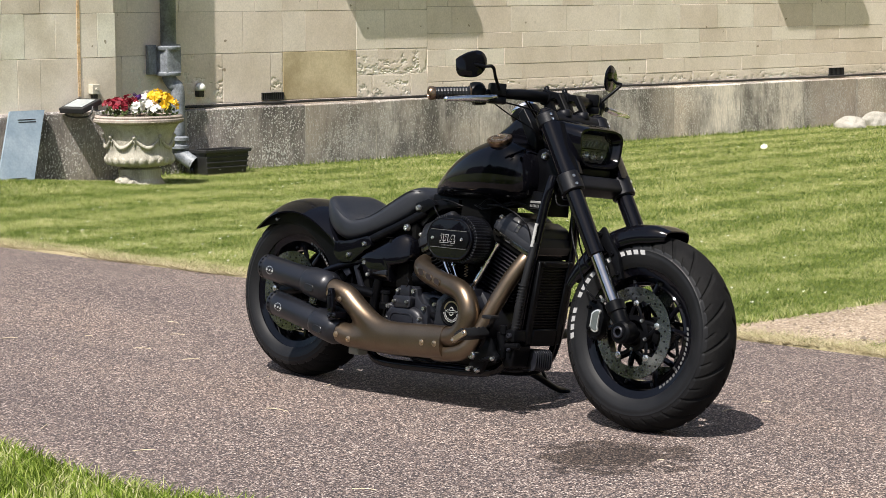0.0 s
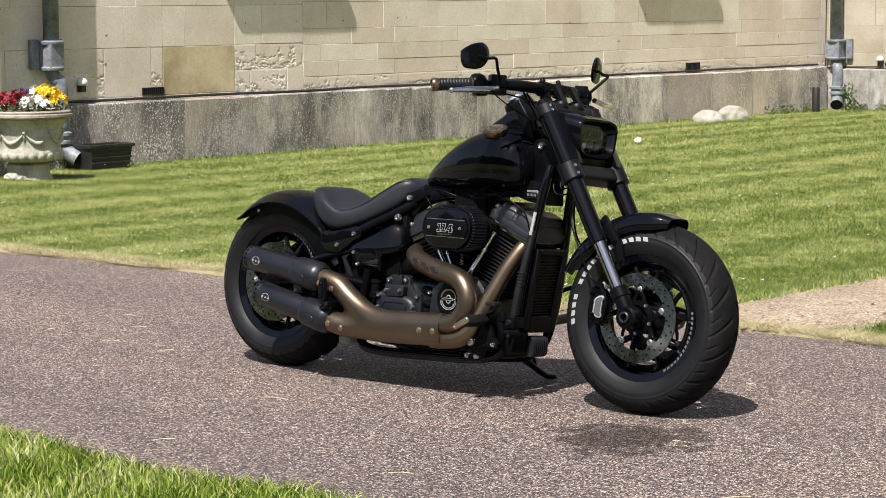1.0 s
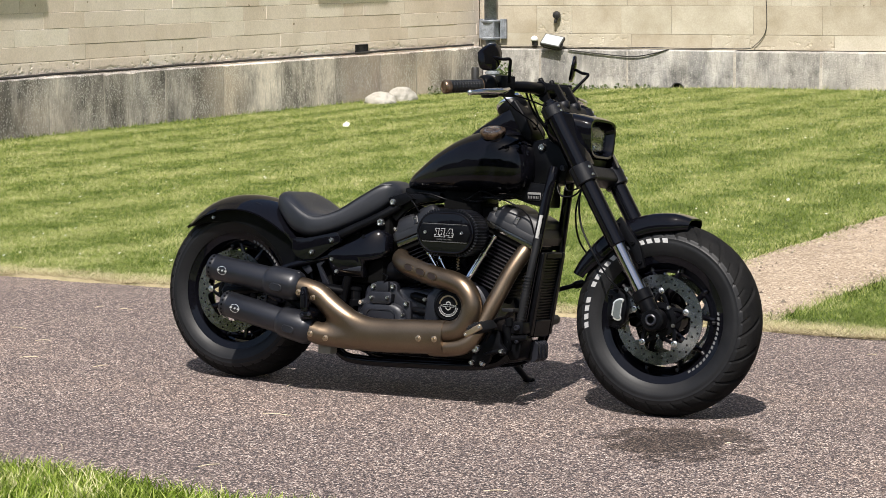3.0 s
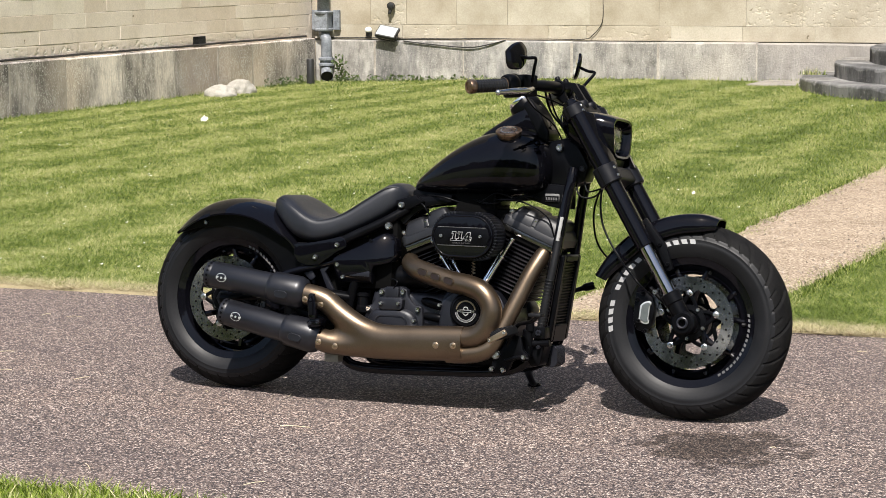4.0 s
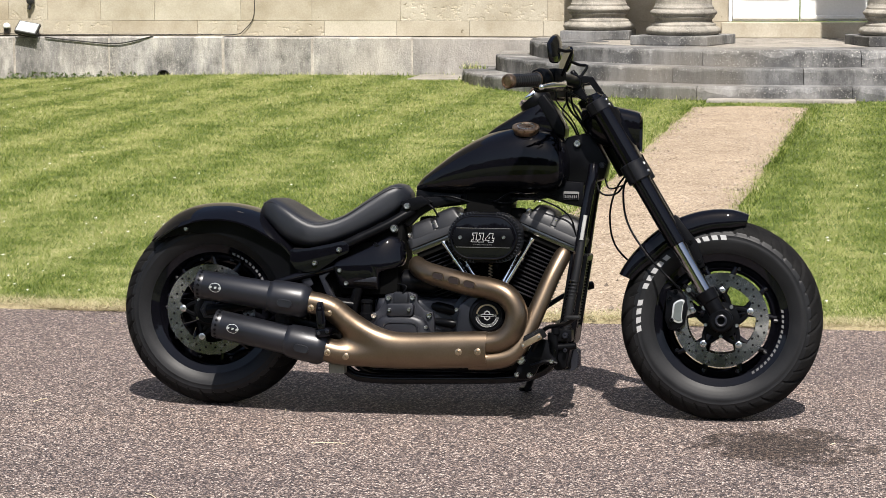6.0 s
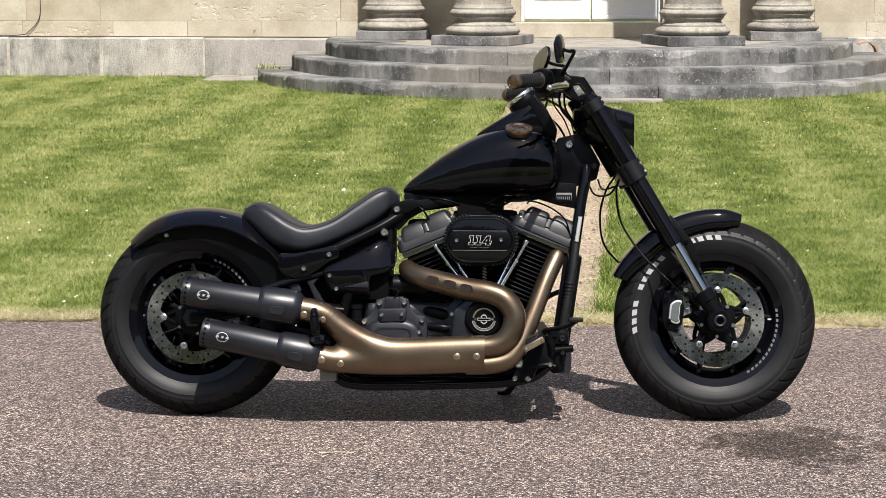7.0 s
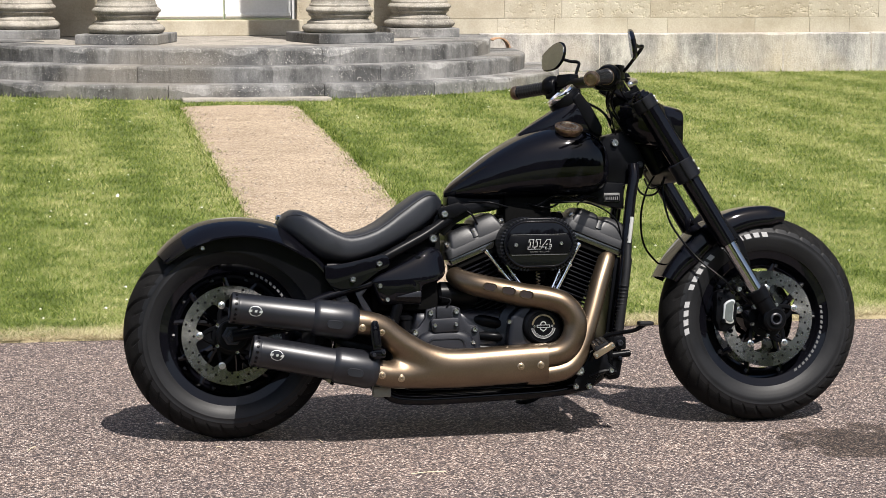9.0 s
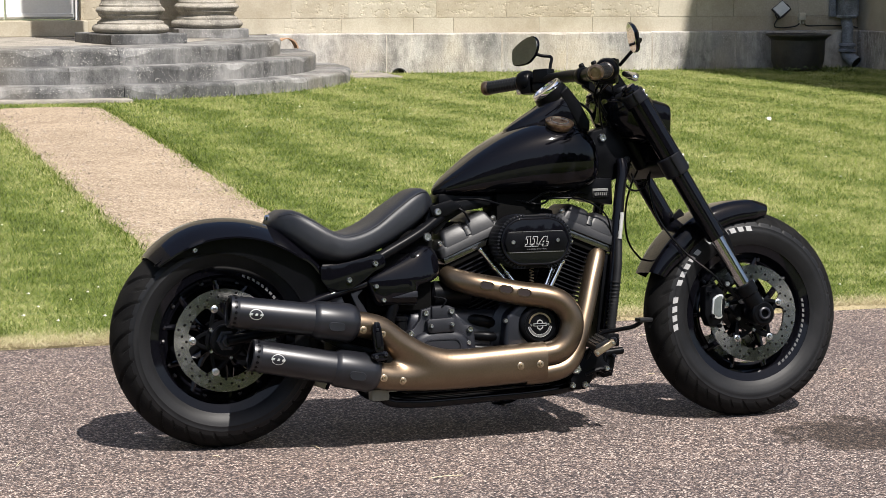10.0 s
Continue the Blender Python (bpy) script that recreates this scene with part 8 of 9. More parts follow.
# small wires and fittings between the cylinders
for pts in ([(0.90, -0.09, 0.66), (0.96, -0.10, 0.69), (1.03, -0.09, 0.672), (1.09, -0.03, 0.700)], [(0.95, -0.10, 0.67), (1.05, -0.115, 0.665), (1.13, -0.10, 0.62), (1.155, -0.09, 0.55)],
            [(0.60, -0.11, 0.40), (0.63, -0.125, 0.39), (0.61, -0.12, 0.36)], [(0.66, -0.09, 0.42), (0.70, -0.10, 0.41), (0.74, -0.09, 0.39)], [(1.02, -0.09, 0.66), (1.045, -0.08, 0.69), (1.06, -0.05, 0.70)]):
    bp("wire", tube(pts, 0.0026, 8, 6), SATIN, None, "", 60)
bp("coil_block", box(0.805, 0.945, -0.075, 0.06, 0.590, 0.690, 0.010, 2), DARK)
for pts in ([(0.70, -0.06, 0.675), (0.76, -0.085, 0.672), (0.82, -0.07, 0.655), (0.86, -0.03, 0.64)], [(0.93, -0.05, 0.68), (0.99, -0.085, 0.672), (1.05, -0.08, 0.684), (1.10, -0.05, 0.675)], [(0.86, -0.07, 0.668), (0.94, -0.09, 0.655), (1.00, -0.03, 0.692)], [(0.66, -0.07, 0.665), (0.70, -0.09, 0.640), (0.72, -0.085, 0.61)]):
    bp("wire", tube(pts, 0.0032, 8, 6), SATIN, None, "", 60)
bp("throttle_body", box(0.83, 0.945, -0.075, 0.08, 0.47, 0.60, 0.02, 2), DARK)
bm = tube([(0.892 + 0.006 * math.cos(i * 1.05), -0.118 + 0.006 * math.sin(i * 1.05), 0.470 - 0.0016 * i) for i in range(28)], 0.0016, 6, 2)
bp("breather_spring", bm, BRONZE_BOLT, None, "", 60)
bp("plug_cap", cyl((0.905, -0.085, 0.44), (0.905, -0.115, 0.47), 0.012), SATIN)
bp("wiring_tray", box(0.64, 0.95, -0.045, 0.045, 0.650, 0.692, 0.008, 2), SATIN)
bp("wiring_tray", box(0.94, 1.06, -0.030, 0.030, 0.674, 0.694, 0.006, 2), SATIN)
bp("mount_bracket", prism([(0.585, 0.600), (0.600, 0.640), (0.66, 0.668), (0.79, 0.680), (0.79, 0.655), (0.71, 0.640), (0.66, 0.612), (0.625, 0.575)], -0.072, -0.048, 0.006), SATIN)
# near-black box added to close the gap under the seat nose
bp("seat_base", box(0.50, 0.610, -0.088, 0.088, 0.46, 0.592, 0.015, 2), DARK)
bp("frame_backbone", tube([(1.14, 0, 0.80), (1.0, 0, 0.715), (0.80, 0, 0.672), (0.62, 0, 0.635), (0.50, 0, 0.52)], 0.022, 14, 5), SATIN)
# this box and the next: near-black, added to darken gaps round the barrels
bp("intake_manifold", box(0.79, 0.99, -0.060, 0.060, 0.40, 0.64, 0.02, 2), DARK)
bp("engine_mount", box(0.652, 0.72, -0.05, 0.06, 0.45, 0.61, 0.015, 2), DARK)

# ---- urn with flowers ----
def blossoms(spots, per, size, bm=None):
    """Small cupped petals in clusters."""
    r = random.Random(len(spots) * 17 + per)
    bm = bm or bmesh.new()
    for c, rad in spots:
        for i in range(per):
            d = Vector((r.gauss(0, 1), r.gauss(0, 1), abs(r.gauss(0, 1)) * 0.9)).normalized()
            p = Vector(c) + d * rad * r.uniform(0.75, 1.05)
            a = d.orthogonal().normalized()
            b = d.cross(a)
            s = size * r.uniform(0.7, 1.25)
            t0 = r.uniform(0, 6.28)
            for k in range(5):
                an = t0 + k * 1.257
                e = a * math.cos(an) + b * math.sin(an)
                f = a * math.cos(an + 0.55) + b * math.sin(an + 0.55)
                g = a * math.cos(an - 0.55) + b * math.sin(an - 0.55)
                bm.faces.new([bm.verts.new(q) for q in (p, p + f * s * 0.75 + d * s * 0.25, p + e * s + d * s * 0.35, p + g * s * 0.75 + d * s * 0.25)])
    return bm


UX, UY, UZ = -7.24, 4.86, 0.045
urn = empty("urn_planter", pose(UX, UY, UZ))
part("pedestal", lathe([(0.185, -0.06), (0.178, -0.005), (0.160, 0.020), (0.154, 0.040), (0.156, 0.095), (0.148, 0.102)], 40), CAST_STONE, urn, angle=40)
bm = bmesh.new()
bmesh.ops.create_icosphere(bm, subdivisions=3, radius=1.0)
for v in bm.verts:
    k = 1 + 0.25 * noise.noise(v.co * 2.3) + 0.12 * noise.noise(v.co * 6)
    v.co = Vector((0.02 + v.co.x * 0.085 * k, -0.135 + v.co.y * 0.085 * k, 0.0 + v.co.z * 0.055 * k))
part("mortar_lump", bm, CAST_STONE, urn, "rough mortar at the foot")
part("foot", lathe([(0.135, 0.096), (0.138, 0.104), (0.128, 0.110), (0.125, 0.118)], 40), CAST_STONE, urn, angle=40)
bowl = part("bowl", lathe([(0.125, 0.112), (0.190, 0.120), (0.236, 0.142), (0.252, 0.170), (0.252, 0.190), (0.240, 0.210), (0.236, 0.245), (0.242, 0.300), (0.250, 0.345), (0.260, 0.378), (0.282, 0.412), (0.300, 0.428)], 56), CAST_STONE, urn, angle=40)
part("rim", lathe([(0.285, 0.426), (0.318, 0.434), (0.330, 0.446), (0.330, 0.462), (0.318, 0.470), (0.322, 0.480), (0.312, 0.490), (0.285, 0.490), (0.275, 0.470)], 56, caps=False), URN_RIM, urn, "lichen-stained rim", angle=35)
part("soil", lathe([(0.283, 0.44), (0.283, 0.476), (0.15, 0.492), (0.001, 0.500)], 32), SOIL, urn)
for i in range(22):      # lobes round the belly
    a = 2 * math.pi * i / 22
    bm = bmesh.new()
    bmesh.ops.create_uvsphere(bm, u_segments=10, v_segments=6, radius=1.0, matrix=Matrix.Rotation(a, 4, "Z") @ Matrix.Translation((0.237, 0, 0.160)) @ Matrix.Rotation(radians(24), 4, "Y") @ Matrix.Diagonal((0.022, 0.032, 0.034, 1)))
    part("lobe", bm, CAST_STONE, bowl, smooth=True)
for i in range(8):       # swags
    a0, a1 = 2 * math.pi * i / 8, 2 * math.pi * (i + 1) / 8
    pts = []
    for k in range(7):
        a = a0 + (a1 - a0) * k / 6
        z = 0.335 - 0.075 * math.sin(math.pi * k / 6)
        pts.append((0.248 * math.cos(a), 0.248 * math.sin(a), z))
    part("swag", tube(pts, [0.006, 0.010, 0.014, 0.016, 0.014, 0.010, 0.006], 8, 3), CAST_STONE, bowl, smooth=True)
    bm = bmesh.new()
    bmesh.ops.create_icosphere(bm, subdivisions=2, radius=0.017, matrix=Matrix.Translation((0.254 * math.cos(a0), 0.254 * math.sin(a0), 0.338)))
    tube([(0.253 * math.cos(a0), 0.253 * math.sin(a0), 0.335), (0.244 * math.cos(a0), 0.244 * math.sin(a0), 0.27)], [0.010, 0.004], 6, 1, bm)
    part("rosette", bm, CAST_STONE, bowl, smooth=True)
tagged(urn, "pale cast stone urn with swags and pansies on the lawn", "urn")
right = Vector((0.707, 0.707, 0))
def at_u(u, v, z):
    q = right * u + Vector((-0.707, 0.707, 0)) * v
    return (UX + q.x, UY + q.y, UZ + z)


r = random.Random(9)
def plant(name, label, spots, petals, size, per):
    p = empty(name, pose(UX + right.x * spots[0][0], UY + right.y * spots[0][0], UZ + 0.49))
    inv = p.matrix_world.inverted()
    bm = blossoms([(inv @ Vector(at_u(*s_)), 0.055) for s_ in spots], per, size)
    part("blossoms", bm, petals, p)
    bm = leaf_cloud(r, [(inv @ Vector(at_u(s_[0], s_[1], s_[2] - 0.06)), 0.06) for s_ in spots], 26, 0.022, bmesh.new())
    part("leaves", bm, LEAF, p)
    return tagged(p, label, "flowers", group="pansies in the urn")


plant("crimson_pansies", "crimson pansies in bloom in the stone urn", [(-0.20, -0.05, 0.55), (-0.13, 0.05, 0.57), (-0.12, -0.12, 0.545), (-0.06, -0.05, 0.575), (-0.18, 0.08, 0.555)], PETAL_RED, 0.026, 16)
plant("white_pansies", "white pansies in bloom in the stone urn", [(0.02, -0.16, 0.53), (0.09, -0.12, 0.545), (0.05, 0.10, 0.60), (0.14, -0.16, 0.52)], PETAL_WHITE, 0.026, 14)
plant("yellow_pansies", "yellow pansies in bloom in the stone urn", [(0.14, -0.02, 0.60), (0.20, 0.02, 0.59), (0.17, -0.10, 0.565), (0.24, -0.04, 0.55), (0.12, 0.06, 0.615)], PETAL_YELLOW, 0.028, 15)
plant("purple_pansies", "few purple pansies at the back of the urn", [(-0.03, 0.12, 0.60)], PETAL_PURPLE, 0.022, 8)

# ---- leaning board ----
bd = empty("leaning_board", pose(-7.50, 4.10, 0.055, 0, 0, 90))
bm = bmesh.new()
fr_, bk_ = ([bm.verts.new((x, y, z)) for x, z in ((-0.31, 0.0), (0.0, 0.0), (0.255, 0.56), (-0.045, 0.56))] for y in (-0.010, 0.010))
bm.faces.new(fr_)
bm.faces.new(bk_[::-1])
for k in range(4):
    bm.faces.new((fr_[k], bk_[k], bk_[(k + 1) % 4], fr_[(k + 1) % 4]))
bmesh.ops.recalc_face_normals(bm, faces=bm.faces)
tilt = Matrix.Rotation(radians(-22), 4, "X")
bm.transform(tilt)
part("panel", bm, LEAD_GREY, bd)
for z in (0.03, 0.47):
    for k in (0, 1):
        u0 = -0.21 + 0.455 * z
        bm = box(u0, u0 + 0.15, -0.013, -0.0105, z + 0.018 * k, z + 0.018 * k + 0.006)
        bm.transform(tilt)
        part("slot", bm, VOID, bd)
tagged(bd, "blue-grey board leaning against the plinth", "board")

# ---- floodlights, sensors, boxes ----
def floodlight(m, label, w=0.20, h=0.15, e=0.012):
    f = empty("floodlight", m)
    part("body", box(-w / 2, w / 2, -0.012, 0.030, -h / 2, h / 2, 0.008, 2), BLACK_PLASTIC, f)
    part("glass", box(-w / 2 + e, w / 2 - e, -0.016, -0.0125, -h / 2 + e, h / 2 - e, 0.001), LAMP_GLASS, f, "pale lamp glass")
    bm = tube([(-w / 2 - 0.006, 0.01, 0), (-w / 2 - 0.006, 0.06, -0.05), (0, 0.075, -0.06), (w / 2 + 0.006, 0.06, -0.05), (w / 2 + 0.006, 0.01, 0)], 0.007, 8, 3)
    part("bracket", bm, BLACK_PLASTIC, f)
    return tagged(f, label, "floodlight", group="outdoor floodlights")


floodlight(pose(-7.60, 4.60, 0.608, -70, 0, 5), "black floodlight tipped back on the plinth top", 0.26, 0.20, 0.030)
floodlight(pose(-7.04, 17.285, 0.585, -48, 10, 0), "black floodlight tipped skyward on the house plinth", 0.25, 0.17)
floodlight(pose(9.98, 17.30, 0.745, -30, -38, 0), "black floodlight tilted on the shaded wall", 0.17, 0.15)


def sensor(m, label):
    s_ = empty("sensor", m)
    part("base", box(-0.028, 0.028, -0.05, 0.0, -0.06, -0.005, 0.008, 2), BLACK_PLASTIC, s_)
    part("dome", lathe([(0.040, -0.008), (0.042, 0.01), (0.040, 0.028), (0.028, 0.044), (0.010, 0.052), (0.001, 0.053)], 20, Matrix.Translation((0, -0.035, 0.0))), WHITE_PLASTIC, s_, "white dome", smooth=True)
    return tagged(s_, label, "sensor", group="wall sensors")


sensor(pose(WING_X, 6.06, 0.665, 0, 0, 90), "white dome sensor on a black bracket")
sensor(pose(-7.32, FRONT_Y, 0.585, 0, 0, 0), "white dome sensor on a black bracket")
CREAM_PLASTIC = surface("weathered cream plastic", (0.50, 0.47, 0.37), (0.62, 0.585, 0.48), 12, 0.5, fine_amount=0.15, bump=0.1)
jb = empty("junction_box", pose(PIER_X, 4.835, 0.705, 0, 0, 90))
part("box", box(-0.036, 0.036, -0.055, 0.0, -0.030, 0.045, 0.006, 2), CREAM_PLASTIC, jb)
part("lid_screw", bolt((0.0, -0.055, 0.0075), (0, -1, 0), 0.012, 0.010), CREAM_PLASTIC, jb)
part("bracket", box(-0.014, 0.020, -0.045, 0.0, -0.15, -0.030, 0.004), BLACK_PLASTIC, jb)
tagged(jb, "cream plastic box on the pier", "junction box")
jb = empty("junction_box", pose(10.28, FRONT_Y, 0.66))
part("box", box(-0.042, 0.042, -0.05, 0.0, -0.045, 0.040, 0.008, 2), CREAM_PLASTIC, jb)
for x in (-0.022, 0.022):
    part("gland", lathe([(0.012, -0.085), (0.012, -0.045)], 12, Matrix.Translation((x, -0.025, 0))), CREAM_PLASTIC, jb)
tagged(jb, "pale plastic junction box on the shaded wall", "junction box")
tag_ = empty("wall_knob", pose(-7.03, FRONT_Y, 0.88))
part("knob", lathe([(0.02, 0.0), (0.035, 0.01), (0.045, 0.04), (0.04, 0.07), (0.015, 0.08)], 20, Matrix.Rotation(radians(90), 4, "X")), BLACK_PLASTIC, tag_, angle=40)
part("stub", tube([(0, -0.04, -0.03), (-0.01, -0.05, -0.07), (-0.02, -0.05, -0.09)], 0.018, 10, 3), BLACK_PLASTIC, tag_)
tagged(tag_, "small black fitting on the house wall", "wall fitting")

# ---- rainwater pipes ----
def downpipe(m, zb, zc, zo, top, shift, label, r=0.062):
    """Cast-iron pipe: shaft, boxed joint, offset bend, collar and shoe; wall in the plane y = 0."""
    d = empty("downpipe", m)
    part("shaft", lathe([(r, zb + 0.2), (r, top)], 24, Matrix.Translation((0, -0.10, 0))), GREY_IRON, d, smooth=True)
    bx = part("joint_box", box(-r * 1.15, r * 1.15, -0.10 - r * 1.15, -0.10 + r * 1.15, zb, zb + 0.21, 0.012, 2), GREY_IRON, d)
    for z in (zb - 0.005, zb + 0.195):
        part("flange", lathe([(r * 1.45, z - 0.012), (r * 1.55, z), (r * 1.55, z + 0.012), (r * 1.4, z + 0.022)], 24, Matrix.Translation((0, -0.10, 0))), GREY_IRON, d, angle=40)
    for x in (-r * 1.9, r * 1.9):
        part("ear", box(x - 0.04, x + 0.04, -0.05, -0.012, zb - 0.005, zb + 0.225, 0.006, 2), GREY_IRON, d)
    part("bend", tube([(0, -0.10, zb + 0.02), (0, -0.10, zb - 0.03), (shift * 0.5, -0.12, zb - 0.085), (shift, -0.14, zb - 0.14), (shift, -0.14, zc)], r * 0.86, 20, 6), GREY_IRON, d, smooth=True)
    part("collar", lathe([(r * 0.95, zc - 0.075), (r * 1.3, zc - 0.068), (r * 1.3, zc - 0.045), (r * 1.05, zc - 0.035), (r * 1.05, zc - 0.012), (r * 1.3, zc - 0.004), (r * 1.3, zc + 0.018), (r * 0.95, zc + 0.03)], 24, Matrix.Translation((shift, -0.14, 0))), GREY_IRON, d, angle=40)
    shoe = part("shoe", tube([(shift, -0.14, zc - 0.06), (shift, -0.15, zo + 0.05), (shift + 0.03, -0.20, zo + 0.01), (shift + 0.06, -0.26, zo - 0.03)], [r * 0.85, r * 0.88, r * 0.95, r * 1.0], 20, 5, caps=False), GREY_IRON, d, smooth=True)
    end, way = Vector((shift + 0.052, -0.247, zo - 0.023)), Vector((0.03, -0.06, -0.04)).normalized()
    part("mouth", lathe([(r * 0.98, 0), (r * 0.98, 0.002), (0.001, 0.002)], 20, Matrix.Translation(end) @ way.to_track_quat("Z", "Y").to_matrix().to_4x4()), VOID, shoe)
    return tagged(d, label, "downpipe", group="rainwater pipes")


downpipe(pose(WING_X, 5.70, 0, 0, 0, 90), 0.80, 0.285, 0.13, 5.0, 0.05, "grey painted iron downpipe with open shoe beside the pier")
downpipe(pose(-7.86, FRONT_Y, 0), 0.605, 0.26, 0.10, 5.0, 0.05, "grey painted iron downpipe in the wall corner", 0.072)
downpipe(pose(10.80, FRONT_Y, 0), 0.66, 0.33, 0.17, 5.0, 0.0, "grey iron downpipe in the shaded corner", 0.075)

# ---- cables ----
def cable(pts, label, rad=0.009, per=5):
    tagged(part("cable", tube(pts, rad, 8, per), CABLE, smooth=True), label, "cable", group="wall cables")


rr_ = random.Random(3)
cable([(WING_X + 0.022, 5.2 + 0.6 * i, 0.531 + rr_.uniform(-0.004, 0.004)) for i in range(21)], "black cable along the top of the wing plinth", 0.011)
cable([(-7.9 + 0.4 * i, FRONT_Y - 0.02, 0.512 + rr_.uniform(-0.004, 0.004)) for i in range(9)] + [(-4.60, FRONT_Y - 0.02, 0.56), (-4.49, FRONT_Y - 0.015, 0.70), (-4.48, FRONT_Y - 0.012, 0.95), (-4.50, FRONT_Y - 0.012, 1.25), (-4.5, FRONT_Y - 0.012, 1.9)], "thin black cable climbing the cream wall", 0.0045)
cable([(-6.85, FRONT_Y - 0.115, 0.482), (-6.5, FRONT_Y - 0.115, 0.445), (-6.05, FRONT_Y - 0.118, 0.415), (-5.8, FRONT_Y - 0.115, 0.45), (-5.6, FRONT_Y - 0.10, 0.50)], "black cable sagging over the plinth", 0.0065)
cable([(9.98, FRONT_Y - 0.06, 0.66), (9.93, FRONT_Y - 0.05, 0.56), (10.02, FRONT_Y - 0.03, 0.535), (10.2, FRONT_Y - 0.03, 0.55), (10.25, FRONT_Y - 0.03, 0.58)], "black lamp cable on the shaded wall", 0.008)
cable([(10.31, FRONT_Y - 0.03, 0.58), (10.36, FRONT_Y - 0.03, 0.555), (10.6, FRONT_Y - 0.03, 0.555), (10.85, FRONT_Y - 0.03, 0.55), (10.98, FRONT_Y - 0.03, 0.53)], "black cable beside the junction box", 0.008)

# ---- vents and drains ----
def vent(m, w, h, label):
    v = empty("air_vent", m)
    part("backing", box(0, w, -0.004, 0.012, 0, h, 0.0), VOID, v)
    bm = bmesh.new()
    part("frame_top", box(0, w, -0.012, -0.0045, h - 0.006, h, 0.001), BLACK_PLASTIC, v)
    part("frame_bottom", box(0, w, -0.012, -0.0045, 0, 0.006, 0.001), BLACK_PLASTIC, v)
    n = max(4, int(w / 0.022))
    for i in range(n + 1):
        x = (w - 0.005) * i / n
        part("slat", box(x, x + 0.005, -0.011, -0.0045, 0.0065, h - 0.0065), BLACK_PLASTIC, v)
    bm.free()
    return tagged(v, label, "vent", group="wall vents")


vent(pose(WING_X, 6.72, 0.553, 0, 0, 90), 0.235, 0.062, "dark iron air vent above the plinth")
vent(pose(WING_X, 14.52, 0.535, 0, 0, 90), 0.26, 0.085, "dark iron air vent above the plinth")


def drain(x, r_, label):
    d = empty("drain_pipe", pose(x, FRONT_Y - 0.10, 0.055))
    part("pipe", lathe([(r_ * 0.86, 0.0), (r_, 0.0), (r_, 0.03), (r_ * 0.86, 0.03)], 24, Matrix.Rotation(radians(90), 4, "X"), caps=False), BLACK_PLASTIC, d, angle=40)
    part("hollow", lathe([(r_ * 0.87, 0.004), (0.001, 0.006)], 24, Matrix.Rotation(radians(90), 4, "X")), VOID, d)
    return tagged(d, label, "drain", group="wall drains")


drain(-5.49, 0.075, "black drain pipe mouth at the foot of the wall")
drain(5.52, 0.085, "black drain pipe mouth at the foot of the wall")

# ---- trough, boulders, post, cauldron ----
tr = empty("trough", pose(-7.74, 6.02, 0.012, 0, 0, 90))
rows = []
for z, w, d in ((0.0, 0.195, 0.085), (0.17, 0.215, 0.10), (0.172, 0.232, 0.115), (0.198, 0.234, 0.117), (0.198, 0.215, 0.10), (0.05, 0.19, 0.08)):
    rows.append([Vector((w * sx, d * sy, z)) for sx, sy in ((-1, -1), (1, -1), (1, 1), (-1, 1))])
bm = rings(rows)
bmesh.ops.bevel(bm, geom=list(bm.edges), offset=0.004, segments=1, affect="EDGES", clamp_overlap=True)
part("body", bm, BLACK_PLASTIC, tr)
for z in (0.05, 0.09, 0.13):
    part("rib", box(-0.20 - z * 0.1, 0.20 + z * 0.1, -0.102 - z * 0.02, -0.086 - z * 0.05, z, z + 0.012, 0.003), BLACK_PLASTIC, tr)
tagged(tr, "empty black plastic planter trough by the plinth", "trough")


def boulder(x, y, sx, sy, sz, seed, label):
    bm = bmesh.new()
    bmesh.ops.create_icosphere(bm, subdivisions=4, radius=1.0)
    for v in bm.verts:
        p = v.co.copy()
        k = 1 + 0.22 * noise.noise(p * 1.1 + Vector((seed, 0, 0))) + 0.12 * noise.noise(p * 2.7 + Vector((seed, 3, 0))) + 0.03 * noise.noise(p * 8)
        v.co = Vector((p.x * sx * k, p.y * sy * k, max(-0.25, p.z) * sz * k))
    ob = part("boulder", bm, BOULDER, angle=50)
    ob.matrix_world = pose(x, y, ground_z(x, y) + 0.02, 0, 0, seed * 40)
    return tagged(ob, label, "boulder", group="pale boulders")


boulder(-7.64, 14.34, 0.15, 0.22, 0.105, 1.3, "pale white boulder at the foot of the wing")
boulder(-7.68, 14.88, 0.14, 0.24, 0.125, 4.7, "pale white boulder at the foot of the wing")
ob = part("garden_post", lathe([(0.042, -0.05), (0.045, 0.0), (0.045, 0.27), (0.038, 0.285), (0.0005, 0.288)], 20), BLACK_PLASTIC, angle=40)
ob.matrix_world = pose(-7.70, 16.62, ground_z(-7.7, 16.62))
tagged(ob, "short black garden post near the corner", "post")
ob = part("cauldron", lathe([(0.20, 0.0), (0.29, 0.03), (0.325, 0.12), (0.33, 0.27), (0.335, 0.36), (0.375, 0.395), (0.405, 0.41), (0.405, 0.425), (0.375, 0.425), (0.325, 0.385), (0.30, 0.25), (0.001, 0.20)], 44), CAULDRON, angle=40)
ob.matrix_world = pose(9.98, 16.86, ground_z(9.98, 16.86) - 0.01)
ob.data.transform(Matrix.Diagonal((0.89, 0.89, 0.97, 1)))
tagged(ob, "large dark iron cauldron on the shaded lawn", "cauldron")

